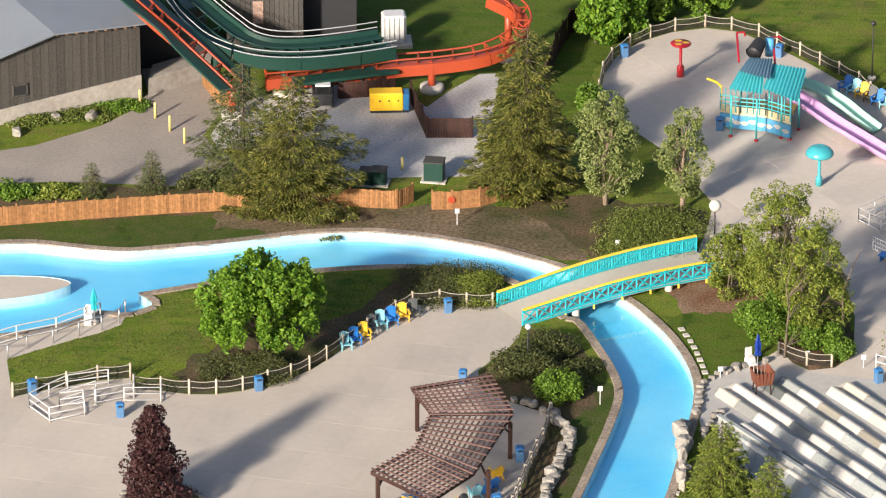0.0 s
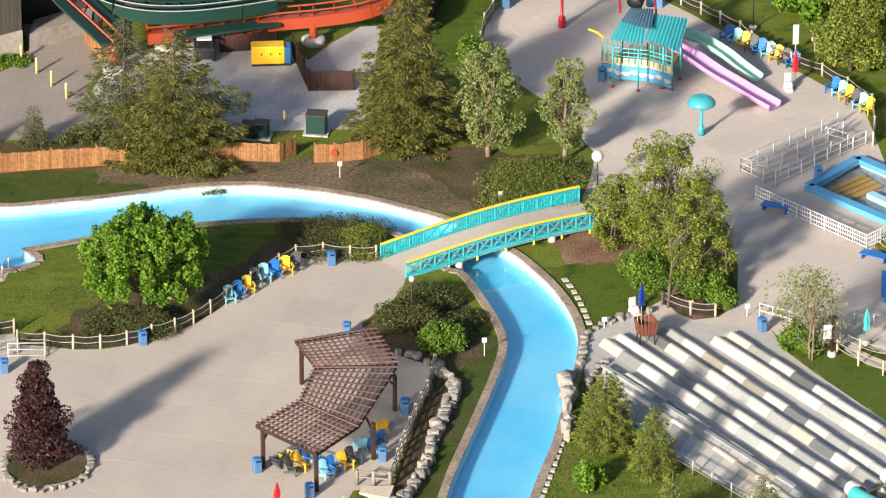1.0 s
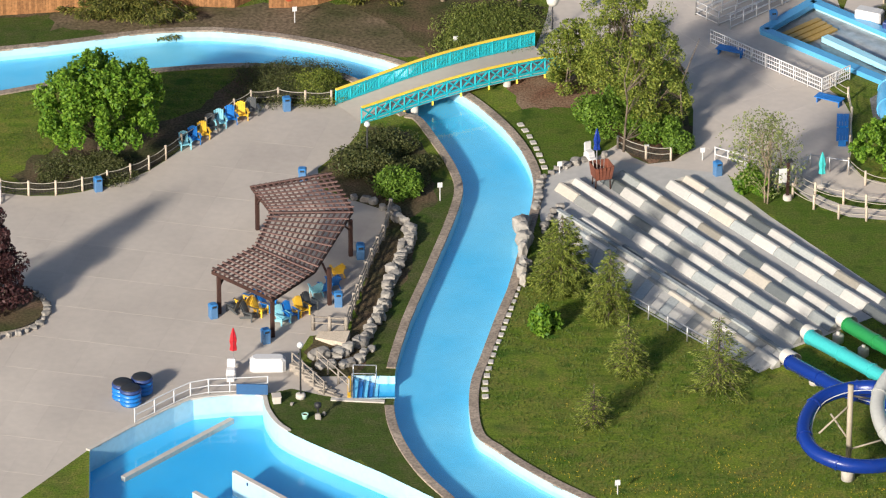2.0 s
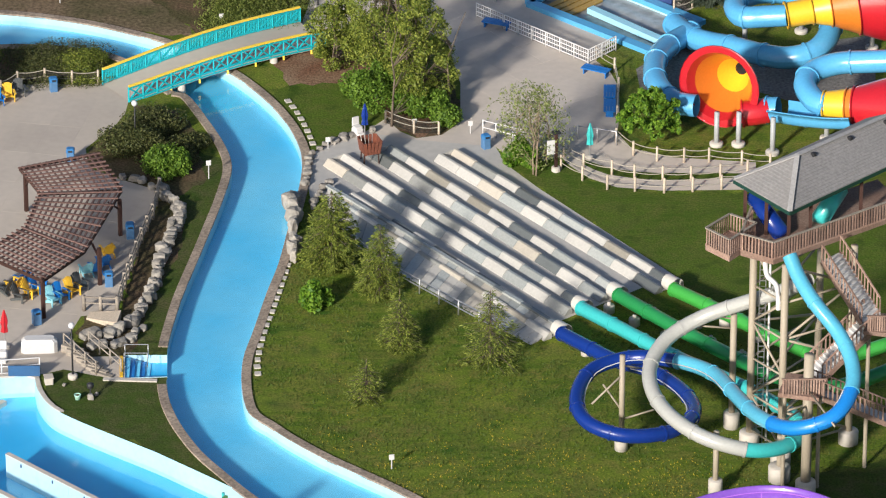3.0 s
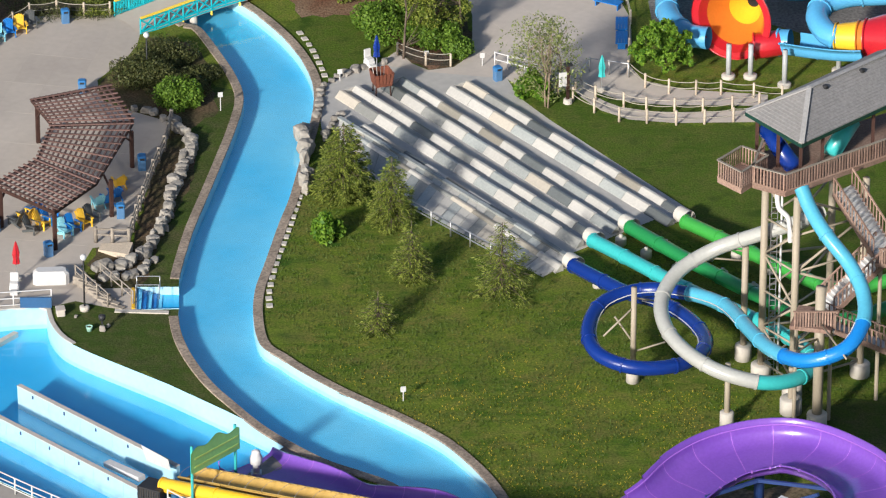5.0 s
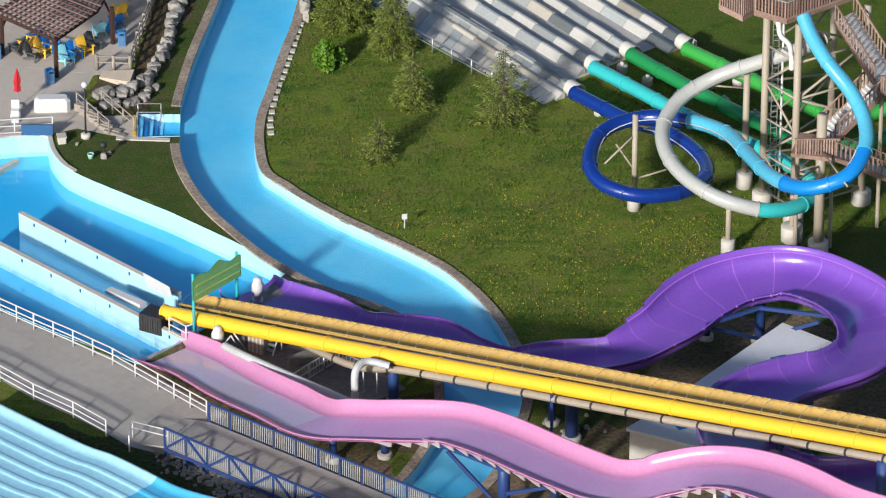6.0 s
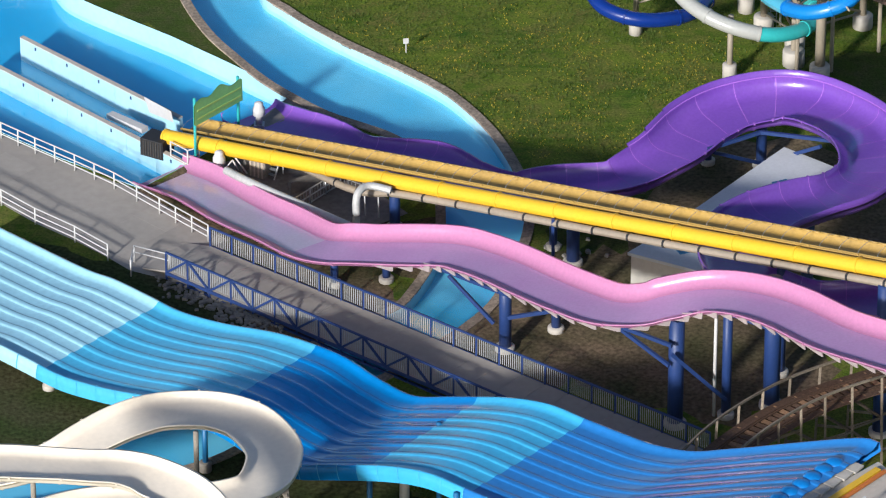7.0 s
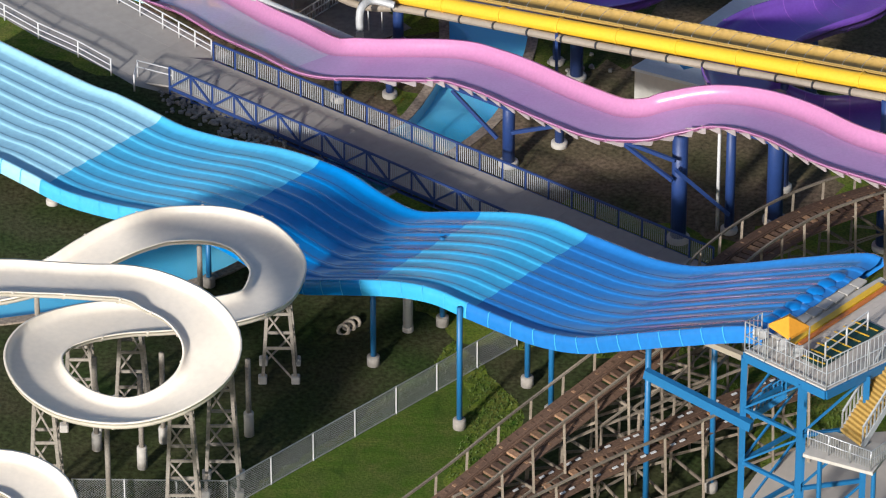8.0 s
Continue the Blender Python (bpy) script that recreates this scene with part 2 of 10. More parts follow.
M = {
    "water": water_material(),
    "grass": grass_material("grass", [(0.068, 0.132, 0.011), (0.19, 0.245, 0.024), (0.18, 0.225, 0.027), (0.23, 0.195, 0.05), (0.046, 0.11, 0.011), (0.04, 0.064, 0.009), (0.17, 0.135, 0.05)]),
    # darker lawn tones: thick grass, plus shade of the slope beyond the lanes
    "grass_lush_shade": grass_material("lush_and_shaded_grass", [(0.06, 0.11, 0.011), (0.1, 0.155, 0.017), (0.105, 0.145, 0.02), (0.135, 0.135, 0.035), (0.04, 0.078, 0.009), (0.034, 0.062, 0.006), (0.1, 0.115, 0.03)]),
    # unmown grass; its darkness also carries the shade by pool and purple bend
    "grass_rough_shade": grass_material("rough_and_shaded_grass", [(0.045, 0.085, 0.012), (0.08, 0.12, 0.02), (0.07, 0.1, 0.018), (0.12, 0.11, 0.045), (0.028, 0.06, 0.008), (0.025, 0.04, 0.007), (0.13, 0.1, 0.06)]),
    "mulch": material("mulch", (0.13, 0.085, 0.055), 0.95, vary=0.45, grain=6, stain=1.0, bump=0.8, stains=(0.045, 0.055, 0.018), spec=0.1),
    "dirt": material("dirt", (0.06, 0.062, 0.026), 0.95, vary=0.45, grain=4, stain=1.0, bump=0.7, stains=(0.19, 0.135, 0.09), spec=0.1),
    "concrete": material("concrete", (0.5, 0.44, 0.37), 0.85, vary=0.04, grain=2, stain=0.7, bump=0.015, stains=(0.38, 0.335, 0.285), spec=0.2),
    "slab": material("paving_slab", (0.51, 0.45, 0.38), 0.85, vary=0.04, grain=2, stain=0.8, bump=0.015, stains=(0.37, 0.325, 0.28), spec=0.2, per=0.03),
    "slab_grey": material("paving_slab_grey", (0.56, 0.49, 0.415), 0.8, vary=0.05, grain=2, stain=0.9, bump=0.015, stains=(0.45, 0.4, 0.35), spec=0.3, per=0.05),
    "net": material("fence_net", (0.03, 0.026, 0.02), 0.9),
    "concrete_light": material("concrete_light", (0.5, 0.46, 0.4), 0.85, vary=0.08, grain=3, stain=0.5, bump=0.1, stains=(0.4, 0.37, 0.33), spec=0.2),
    "concrete_grey": material("concrete_grey", (0.55, 0.48, 0.405), 0.85, vary=0.05, grain=2, stain=0.8, bump=0.02, stains=(0.44, 0.395, 0.345), spec=0.2),
    "concrete_deck": material("deck_concrete", (0.38, 0.345, 0.305), 0.85, vary=0.06, grain=2, stain=0.8, bump=0.02, stains=(0.29, 0.265, 0.24), spec=0.2),
    "slab_deck": material("deck_slab", (0.39, 0.355, 0.315), 0.85, vary=0.06, grain=2, stain=0.8, bump=0.02, stains=(0.3, 0.275, 0.245), spec=0.2, per=0.05),
    "coping": material("coping", (0.34, 0.275, 0.21), 0.9, vary=0.35, grain=6, stain=0.9, bump=0.35, stains=(0.2, 0.16, 0.125), spec=0.2, per=0.12),
    "gravel": material("gravel", (0.5, 0.475, 0.45), 0.95, vary=0.2, grain=5, stain=0.6, bump=0.4, stains=(0.38, 0.355, 0.32), spec=0.1),
    "cobble": material("dark_gravel", (0.2, 0.19, 0.18), 0.8, vary=0.4, grain=5, stain=0.8, bump=0.6, stains=(0.1, 0.1, 0.09), spec=0.3),
    "asphalt": material("asphalt", (0.31, 0.27, 0.23), 0.9, vary=0.12, grain=4, stain=0.8, bump=0.15, stains=(0.23, 0.205, 0.18), spec=0.2),
    "stone": material("stone", (0.29, 0.27, 0.235), 0.9, vary=0.25, grain=3, stain=0.7, bump=0.5, stains=(0.19, 0.17, 0.15), spec=0.2, per=0.18),
    "pool": material("pool_paint", (0.022, 0.43, 0.85), 0.2, vary=0.03, grain=2, stain=1.0, bump=0.02, stains=(0.1, 0.54, 0.88), spec=0.5),
    "river": material("river_paint", (0.1, 0.55, 0.88), 0.2, vary=0.03, grain=2, stain=1.0, bump=0.02, stains=(0.28, 0.69, 0.9)),
    "pool_wall": material("pool_wall_paint", (0.4, 0.61, 0.7), 0.4, vary=0.06, grain=3, stain=0.8, bump=0.02, stains=(0.33, 0.56, 0.67)),
    "white": material("white_paint", (0.57, 0.56, 0.545), 0.5, vary=0.05, grain=4, stain=0.3, bump=0.03, stains=(0.5, 0.485, 0.45)),
    "cream": material("cream_paint", (0.54, 0.515, 0.46), 0.4, vary=0.06, grain=4, stain=0.35, bump=0.03, stains=(0.55, 0.5, 0.4)),
    "wood_fence": material("fence_wood", (0.31, 0.155, 0.062), 0.75, vary=0.25, grain=5, stain=0.8, bump=0.2, stains=(0.2, 0.095, 0.04), spec=0.2, per=0.2),
    "wood_dark": material("dark_wood", (0.035, 0.018, 0.014), 0.75, vary=0.2, grain=9, stain=0.4, bump=0.2, stains=(0.1, 0.05, 0.04), spec=0.2, per=0.2),
    "lane_glass": material("lane_panel_glass_grey", (0.3, 0.315, 0.295), 0.25, vary=0.08, stain=0.6, stains=(0.34, 0.345, 0.32), per=0.2, coat=0.3),
    "lane_dark": material("lane_panel_dark", (0.13, 0.14, 0.135), 0.3, vary=0.08, stain=0.5, per=0.2, coat=0.3),
    "lane_cream": material("lane_panel_cream", (0.46, 0.415, 0.34), 0.5, vary=0.06, stain=0.4, per=0.1),
    "lane_floor": material("lane_floor_wet", (0.42, 0.405, 0.375), 0.3, vary=0.12, stain=0.7, stains=(0.15, 0.145, 0.13)),
    "lane_grey": material("lane_panel_grey", (0.28, 0.28, 0.255), 0.6, vary=0.08, stain=0.5, per=0.15),
    "lane_dry": material("lane_panel_white", (0.48, 0.46, 0.415), 0.6, vary=0.06, stain=0.4, per=0.06),
    "lane_worn": material("lane_panel_worn", (0.28, 0.255, 0.205), 0.6, vary=0.08, stain=0.5, per=0.12),
    "apron": material("apron_concrete", (0.47, 0.445, 0.4), 0.6, vary=0.06, grain=2, stain=0.9, bump=0.05, stains=(0.39, 0.375, 0.35), spec=0.4),
    "wood_pergola": material("pergola_wood", (0.15, 0.092, 0.078), 0.75, vary=0.2, grain=9, stain=0.5, bump=0.2, stains=(0.075, 0.04, 0.034), spec=0.2, per=0.3),
    "wood_post": material("post_wood", (0.5, 0.42, 0.32), 0.8, vary=0.15, grain=9, stain=0.5, bump=0.2, stains=(0.4, 0.33, 0.25), spec=0.2, per=0.12),
    "wood_grey": material("grey_wood", (0.066, 0.062, 0.056), 0.85, vary=0.2, grain=8, stain=0.5, bump=0.2, stains=(0.07, 0.06, 0.05), spec=0.2, per=0.14),
    "wood_rail": material("rail_wood", (0.23, 0.145, 0.11), 0.8, vary=0.25, grain=9, stain=0.6, bump=0.2, stains=(0.33, 0.24, 0.19), spec=0.2, per=0.3),
    "weathered": material("weathered_timber", (0.3, 0.265, 0.22), 0.85, vary=0.2, grain=8, stain=0.5, bump=0.2, stains=(0.18, 0.15, 0.12), spec=0.2, per=0.15),
    "timber": material("timber", (0.24, 0.2, 0.15), 0.85, vary=0.2, grain=8, stain=0.5, bump=0.2, stains=(0.12, 0.085, 0.06), spec=0.2, per=0.3),
    "track": material("track_wood", (0.11, 0.064, 0.04), 0.8, vary=0.25, grain=8, stain=0.5, bump=0.2, stains=(0.13, 0.085, 0.06), spec=0.2, per=0.15),
    "track_pale": material("worn_track_wood", (0.29, 0.17, 0.095), 0.8, vary=0.25, grain=8, stain=0.5, bump=0.2, spec=0.2, per=0.3),
    "teal": material("teal_paint", (0.02, 0.4, 0.46), 0.45, vary=0.06, stain=0.3),
    "yellow": material("yellow_paint", (0.78, 0.46, 0.012), 0.4, vary=0.05, stain=0.4, stains=(0.66, 0.4, 0.03)),
    "sand": material("sand_yellow_paint", (0.62, 0.5, 0.26), 0.5, vary=0.08, stain=0.5, stains=(0.5, 0.5, 0.36)),
    "tan": material("tan_gelcoat", (0.43, 0.275, 0.06), 0.5, vary=0.1, stain=0.6, stains=(0.32, 0.21, 0.07)),
    "beige": material("beige_paint", (0.34, 0.29, 0.215), 0.6, vary=0.06, stain=0.4),
    "navy": material("navy_steel", (0.02, 0.045, 0.16), 0.5, vary=0.08, stain=0.3),
    "steel_blue": material("blue_steel", (0.022, 0.14, 0.32), 0.45, vary=0.06, stain=0.3),
    "blue_dark": material("dark_blue_gelcoat", (0.007, 0.03, 0.21), 0.25, vary=0.05, stain=0.3, coat=0.3),
    "blue_mid": material("mid_blue_gelcoat", (0.02, 0.2, 0.58), 0.25, vary=0.05, stain=0.3, coat=0.3),
    "blue_light": material("light_blue_gelcoat", (0.1, 0.36, 0.62), 0.25, vary=0.05, stain=0.3, coat=0.3),
    "aqua": material("aqua_gelcoat", (0.1, 0.4, 0.56), 0.25, vary=0.05, stain=0.3, coat=0.3),
    "lagoon": material("lagoon_gelcoat", (0.05, 0.34, 0.38), 0.3, vary=0.05, stain=0.3, coat=0.2),
    "amber": material("amber_canvas", (0.8, 0.34, 0.015), 0.7, vary=0.05, stain=0.3),
    "sky_pale": material("pale_blue_gelcoat", (0.35, 0.65, 0.78), 0.3, vary=0.05, stain=0.3, coat=0.2),
    "mint": material("mint_gelcoat", (0.38, 0.64, 0.52), 0.35, vary=0.05, stain=0.3),
    "turquoise": material("turquoise_gelcoat", (0.06, 0.44, 0.43), 0.28, vary=0.05, stain=0.3, coat=0.3),
    "green": material("green_gelcoat", (0.06, 0.34, 0.05), 0.3, vary=0.05, stain=0.3, coat=0.3),
    "green_dark": material("dark_green_gelcoat", (0.025, 0.23, 0.06), 0.35, vary=0.05, stain=0.3, coat=0.2),
    "grey_gel": material("grey_gelcoat", (0.4, 0.4, 0.37), 0.3, vary=0.05, stain=0.4, coat=0.2),
    "purple": material("purple_gelcoat", (0.17, 0.065, 0.42), 0.28, vary=0.06, stain=0.6, stains=(0.23, 0.1, 0.47), coat=0.5, thin=0.1),
    "purple_light": material("purple_light_gelcoat", (0.38, 0.16, 0.62), 0.25, vary=0.05, stain=0.35, coat=0.4),
    "pink": material("pink_gelcoat", (0.72, 0.33, 0.56), 0.28, vary=0.05, stain=0.35, stains=(0.72, 0.34, 0.58), coat=0.3, thin=0.4),
    "lilac": material("lilac_gelcoat", (0.55, 0.31, 0.54), 0.3, vary=0.05, stain=0.35, coat=0.3),
    "lilac_floor": material("lilac_floor_gelcoat", (0.56, 0.31, 0.58), 0.25, vary=0.05, stain=0.6, stains=(0.6, 0.4, 0.64), coat=0.3, thin=0.2),
    # water sheen on the slide's lower floor, put in as a paler lilac
    "lilac_sheen": material("sheen_lilac_gelcoat", (0.6, 0.52, 0.68), 0.2, vary=0.05, stain=0.6, stains=(0.62, 0.44, 0.66), coat=0.5, thin=0.2),
    "concrete_dark": material("dark_concrete", (0.24, 0.22, 0.2), 0.8, vary=0.2, grain=3, stain=0.7, bump=0.1, stains=(0.1, 0.09, 0.08), spec=0.3),
    "raft_white": material("raft_white_gelcoat", (0.82, 0.73, 0.6), 0.35, vary=0.04, grain=3, stain=0.5, bump=0.0, stains=(0.76, 0.66, 0.52), coat=0.1),
    # mossy weeds, their colour darkened for the shade under the slides
    "moss_shade": material("moss_and_shade", (0.03, 0.05, 0.011), 0.95, vary=0.5, grain=4, stain=1.0, bump=0.8, stains=(0.062, 0.056, 0.028), spec=0.1),
    "yellow_rail": material("yellow_rail_paint", (0.85, 0.6, 0.06), 0.45, vary=0.05, stain=0.3),
    "red": material("red_gelcoat", (0.43, 0.012, 0.02), 0.3, vary=0.05, stain=0.3, coat=0.3),
    "orange": material("orange_gelcoat", (0.58, 0.17, 0.015), 0.35, vary=0.05, stain=0.3, coat=0.3),
    "coaster": material("coaster_orange", (0.33, 0.05, 0.015), 0.45, vary=0.06, stain=0.3),
    "forest": material("forest_green_paint", (0.008, 0.042, 0.03), 0.5, vary=0.08, stain=0.3),
    "roof_grey": material("roof_shingle", (0.24, 0.23, 0.222), 0.85, vary=0.15, grain=6, stain=0.4, bump=0.2),
    "roof_hip": material("hip_shingle", (0.33, 0.32, 0.31), 0.85, vary=0.12, grain=6, stain=0.4, bump=0.2),
    "roof_pale": material("pale_metal_roof", (0.18, 0.2, 0.225), 0.5, vary=0.04, stain=0.3),
    "roof_slate": material("slate_blue_roof", (0.07, 0.13, 0.19), 0.45, vary=0.08, stain=0.3),
    "steel": material("galvanised_steel", (0.5, 0.5, 0.5), 0.4, metal=0.7, vary=0.1, stain=0.3),
    "galv": material("zinc_grey_paint", (0.36, 0.37, 0.37), 0.5, vary=0.08, stain=0.3),
    "roof_white": material("white_metal_roof", (0.62, 0.64, 0.66), 0.45, vary=0.05, stain=0.3),
    "sign_green": material("sign_green_paint", (0.26, 0.55, 0.2), 0.5, vary=0.08, stain=0.4),
    "sign_lime": material("sign_lime_paint", (0.42, 0.6, 0.16), 0.5, vary=0.08, stain=0.4),
    "foundation": material("stained_foundation", (0.36, 0.33, 0.29), 0.85, vary=0.15, grain=3, stain=0.8, bump=0.1, stains=(0.22, 0.19, 0.16), spec=0.2),
    "bollard": material("faded_yellow_paint", (0.66, 0.54, 0.2), 0.5, vary=0.08, stain=0.4),
    "board_blue": material("dull_blue_board", (0.03, 0.09, 0.2), 0.5, vary=0.06, stain=0.3),
    "zinc": material("dull_zinc_pipe", (0.46, 0.455, 0.44), 0.45, vary=0.1, stain=0.4),
    "black": material("black", (0.02, 0.02, 0.022), 0.6, vary=0.1, stain=0.2),
    "rubber": material("rubber", (0.025, 0.025, 0.028), 0.8, vary=0.1, stain=0.2),
    "chair_blue": material("chair_blue", (0.015, 0.16, 0.5), 0.4, vary=0.04),
    "chair_aqua": material("chair_aqua", (0.27, 0.6, 0.68), 0.4, vary=0.04),
    "chair_yellow": material("chair_yellow", (0.8, 0.48, 0.03), 0.4, vary=0.04),
    "chair_grey": material("chair_grey", (0.07, 0.075, 0.075), 0.5, vary=0.04),
    "bin_blue": material("bin_blue", (0.08, 0.18, 0.34), 0.45, vary=0.06),
    "bin_hood": material("bin_hood", (0.04, 0.17, 0.4), 0.4, vary=0.06),
    "barrel": material("barrel_wood", (0.17, 0.055, 0.03), 0.6, vary=0.2, grain=9, stain=0.5, bump=0.2, stains=(0.1, 0.04, 0.025), per=0.25),
    "bark": material("bark", (0.13, 0.1, 0.07), 0.9, vary=0.3, grain=8, bump=0.5),
    "bark_pale": material("bark_pale", (0.25, 0.19, 0.13), 0.9, vary=0.3, grain=8, bump=0.5),
    "pipe": material("pipe_paint", (0.34, 0.28, 0.21), 0.55, vary=0.08, stain=0.5),
    "fin": material("fin_gelcoat", (0.5, 0.42, 0.42), 0.5, vary=0.08, stain=0.5),
    "wet_floor": material("wet_pool_floor", (0.2, 0.205, 0.2), 0.22, vary=0.25, grain=1.5, stain=1.0, bump=0.02, stains=(0.36, 0.37, 0.37), spec=0.5),
    "litter": material("leaf_litter", (0.15, 0.075, 0.045), 0.95, vary=0.5, grain=7, stain=0.9, bump=0.8, stains=(0.24, 0.17, 0.11), spec=0.1),
    "rope": material("rope", (0.42, 0.38, 0.3), 0.9),
    "leaf_maple": leaf_material("leaf_maple", (0.045, 0.125, 0.008), (0.19, 0.31, 0.025)),
    "leaf_olive": leaf_material("leaf_olive", (0.06, 0.1, 0.01), (0.28, 0.31, 0.05)),
    "leaf_pale": leaf_material("leaf_pale", (0.11, 0.15, 0.04), (0.27, 0.3, 0.1)),
    "leaf_green": leaf_material("leaf_green", (0.05, 0.11, 0.01), (0.17, 0.27, 0.03)),
    "leaf_dark": leaf_material("leaf_dark", (0.035, 0.05, 0.014), (0.12, 0.125, 0.04)),
    "leaf_juniper": leaf_material("leaf_juniper", (0.07, 0.105, 0.018), (0.19, 0.215, 0.045)),
    "leaf_purple": leaf_material("leaf_purple", (0.03, 0.013, 0.014), (0.085, 0.036, 0.036)),
    "blade": leaf_material("grass_blade", (0.07, 0.12, 0.015), (0.13, 0.17, 0.035)),
    "dandelion": leaf_material("dandelion", (0.4, 0.32, 0.03), (0.62, 0.48, 0.04)),
    "needle": leaf_material("needle", (0.03, 0.05, 0.016), (0.17, 0.19, 0.06)),
    "needle_olive": leaf_material("needle_olive", (0.032, 0.05, 0.01), (0.24, 0.23, 0.05)),
    "needle_bright": leaf_material("needle_bright", (0.05, 0.085, 0.012), (0.3, 0.34, 0.06)),
    "needle_blue": leaf_material("needle_blue", (0.05, 0.07, 0.045), (0.13, 0.16, 0.11)),
}


# ---------------------------------------------------------------- mesh helpers
class Geo:
    """Vertices and faces gathered for one mesh."""

    def __init__(self):
        self.v, self.f = [], []

    def add(self, verts, faces):
        n = len(self.v)
        self.v += [tuple(p) for p in verts]
        self.f += [tuple(i + n for i in face) for face in faces]
        return self

    def box(self, c, s, turn=0.0, cut=0.0, m=None):
        """A box, centre c, size s, turned about z; cut: chamfer of its upright edges and top."""
        hx, hy, hz = s[0] / 2, s[1] / 2, s[2] / 2
        if cut:
            ring = [(hx, hy - cut), (hx - cut, hy), (cut - hx, hy), (-hx, hy - cut), (-hx, cut - hy), (cut - hx, -hy), (hx - cut, -hy), (hx, cut - hy)]
            k = 1 - cut / max(hx, hy)
            vs = [(x, y, -hz) for x, y in ring] + [(x, y, hz - cut) for x, y in ring] + [(x * k, y * k, hz) for x, y in ring]
            fs = [tuple(range(7, -1, -1)), tuple(range(16, 24))]
            fs += [(a + i, a + (i + 1) % 8, a + 8 + (i + 1) % 8, a + 8 + i) for a in (0, 8) for i in range(8)]
        else:
            vs = [(x, y, z) for z in (-hz, hz) for x, y in ((-hx, -hy), (hx, -hy), (hx, hy), (-hx, hy))]
            fs = [(3, 2, 1, 0), (4, 5, 6, 7), (0, 1, 5, 4), (1, 2, 6, 5), (2, 3, 7, 6), (3, 0, 4, 7)]
        mm = Matrix.Translation(c) @ Matrix.Rotation(turn, 4, "Z")
        if m:
            mm = mm @ m
        return self.add([mm @ Vector(p) for p in vs], fs)

    def beam(self, a, b, w, h, up=(0, 0, 1)):
        """A bar of section w x h from a to b."""
        a, b = Vector(a), Vector(b)
        t = (b - a).normalized()
        r = t.cross(Vector(up))
        r = r.normalized() if r.length > 1e-4 else Vector((1, 0, 0))
        u = r.cross(t)
        vs = [p + r * (sx * w / 2) + u * (sz * h / 2) for p in (a, b) for sx, sz in ((-1, -1), (1, -1), (1, 1), (-1, 1))]
        return self.add(vs, [(0, 1, 2, 3), (7, 6, 5, 4), (0, 4, 5, 1), (1, 5, 6, 2), (2, 6, 7, 3), (3, 7, 4, 0)])

    def rod(self, a, b, r0, r1=None, n=8, cap=True):
        """A round bar from a to b, tapering from r0 to r1."""
        a, b = Vector(a), Vector(b)
        r1 = r0 if r1 is None else r1
        t = (b - a).normalized()
        q = t.to_track_quat("Z", "Y")
        ring = [Vector((math.cos(2 * math.pi * i / n), math.sin(2 * math.pi * i / n), 0)) for i in range(n)]
        vs = [a + q @ (p * r0) for p in ring] + [b + q @ (p * r1) for p in ring]
        fs = [(i, (i + 1) % n, n + (i + 1) % n, n + i) for i in range(n)]
        if cap:
            fs += [tuple(range(n - 1, -1, -1)), tuple(range(n, 2 * n))]
        return self.add(vs, fs)

    def tube(self, path, r, n=6, closed=False):
        """A round bar along a path."""
        ring = [(math.cos(2 * math.pi * i / n) * r, math.sin(2 * math.pi * i / n) * r) for i in range(n)]
        return self.sweep(path, ring + ring[:1], closed=closed)

    def sweep(self, path, profile, banks=None, closed=False, ends=False, span=None):
        """An open profile of (across, up) carried along a path."""
        path = [Vector(p) for p in path]
        k = len(profile)
        vs = []
        first, last = span if span else (0, len(path) - 1)
        for i in range(first, last + 1):
            p = path[i]
            a, b = path[max(i - 1, 0)], path[min(i + 1, len(path) - 1)]
            if closed:
                a, b = path[i - 1], path[(i + 1) % len(path)]
            t = (b - a).normalized()
            r = t.cross(Vector((0, 0, 1)))
            r = r.normalized() if r.length > 1e-4 else Vector((1, 0, 0))
            u = r.cross(t)
            if banks:
                turn = Matrix.Rotation(banks[i], 3, t)
                r, u = turn @ r, turn @ u
            vs += [p + r * x + u * z for x, z in profile]
        n = last - first + 1
        fs = []
        for i in range(n if closed else n - 1):
            j = (i + 1) % n
            fs += [(i * k + c, i * k + c + 1, j * k + c + 1, j * k + c) for c in range(k - 1)]
        if ends and not closed:
            fs += [tuple(range(k)), tuple(range((n - 1) * k + k - 1, (n - 1) * k - 1, -1))]
        return self.add(vs, fs)

    def lathe(self, c, rings, n=16):
        """A turned form about a vertical axis at c; rings of (radius, height)."""
        c = Vector(c)
        vs = [c + Vector((math.cos(2 * math.pi * i / n) * r, math.sin(2 * math.pi * i / n) * r, z)) for r, z in rings for i in range(n)]
        fs = [(a * n + i, a * n + (i + 1) % n, (a + 1) * n + (i + 1) % n, (a + 1) * n + i) for a in range(len(rings) - 1) for i in range(n)]
        fs += [tuple(range(n - 1, -1, -1)), tuple(range((len(rings) - 1) * n, len(rings) * n))]
        return self.add(vs, fs)

    def mesh(self, name, mat, smooth=False):
        me = bpy.data.meshes.new(name)
        me.from_pydata([tuple(p) for p in self.v], [], self.f)
        me.materials.append(M[mat] if isinstance(mat, str) else mat)
        if smooth:
            me.shade_smooth()
        me.validate()
        return me


def part(name, geo, mat, parent=None, label="", smooth=False):
    """One mesh object, under a thing or under a part."""
    ob = new(name, geo.mesh(name, mat, smooth))
    ob.parent = parent
    if label:
        ob["label"] = label
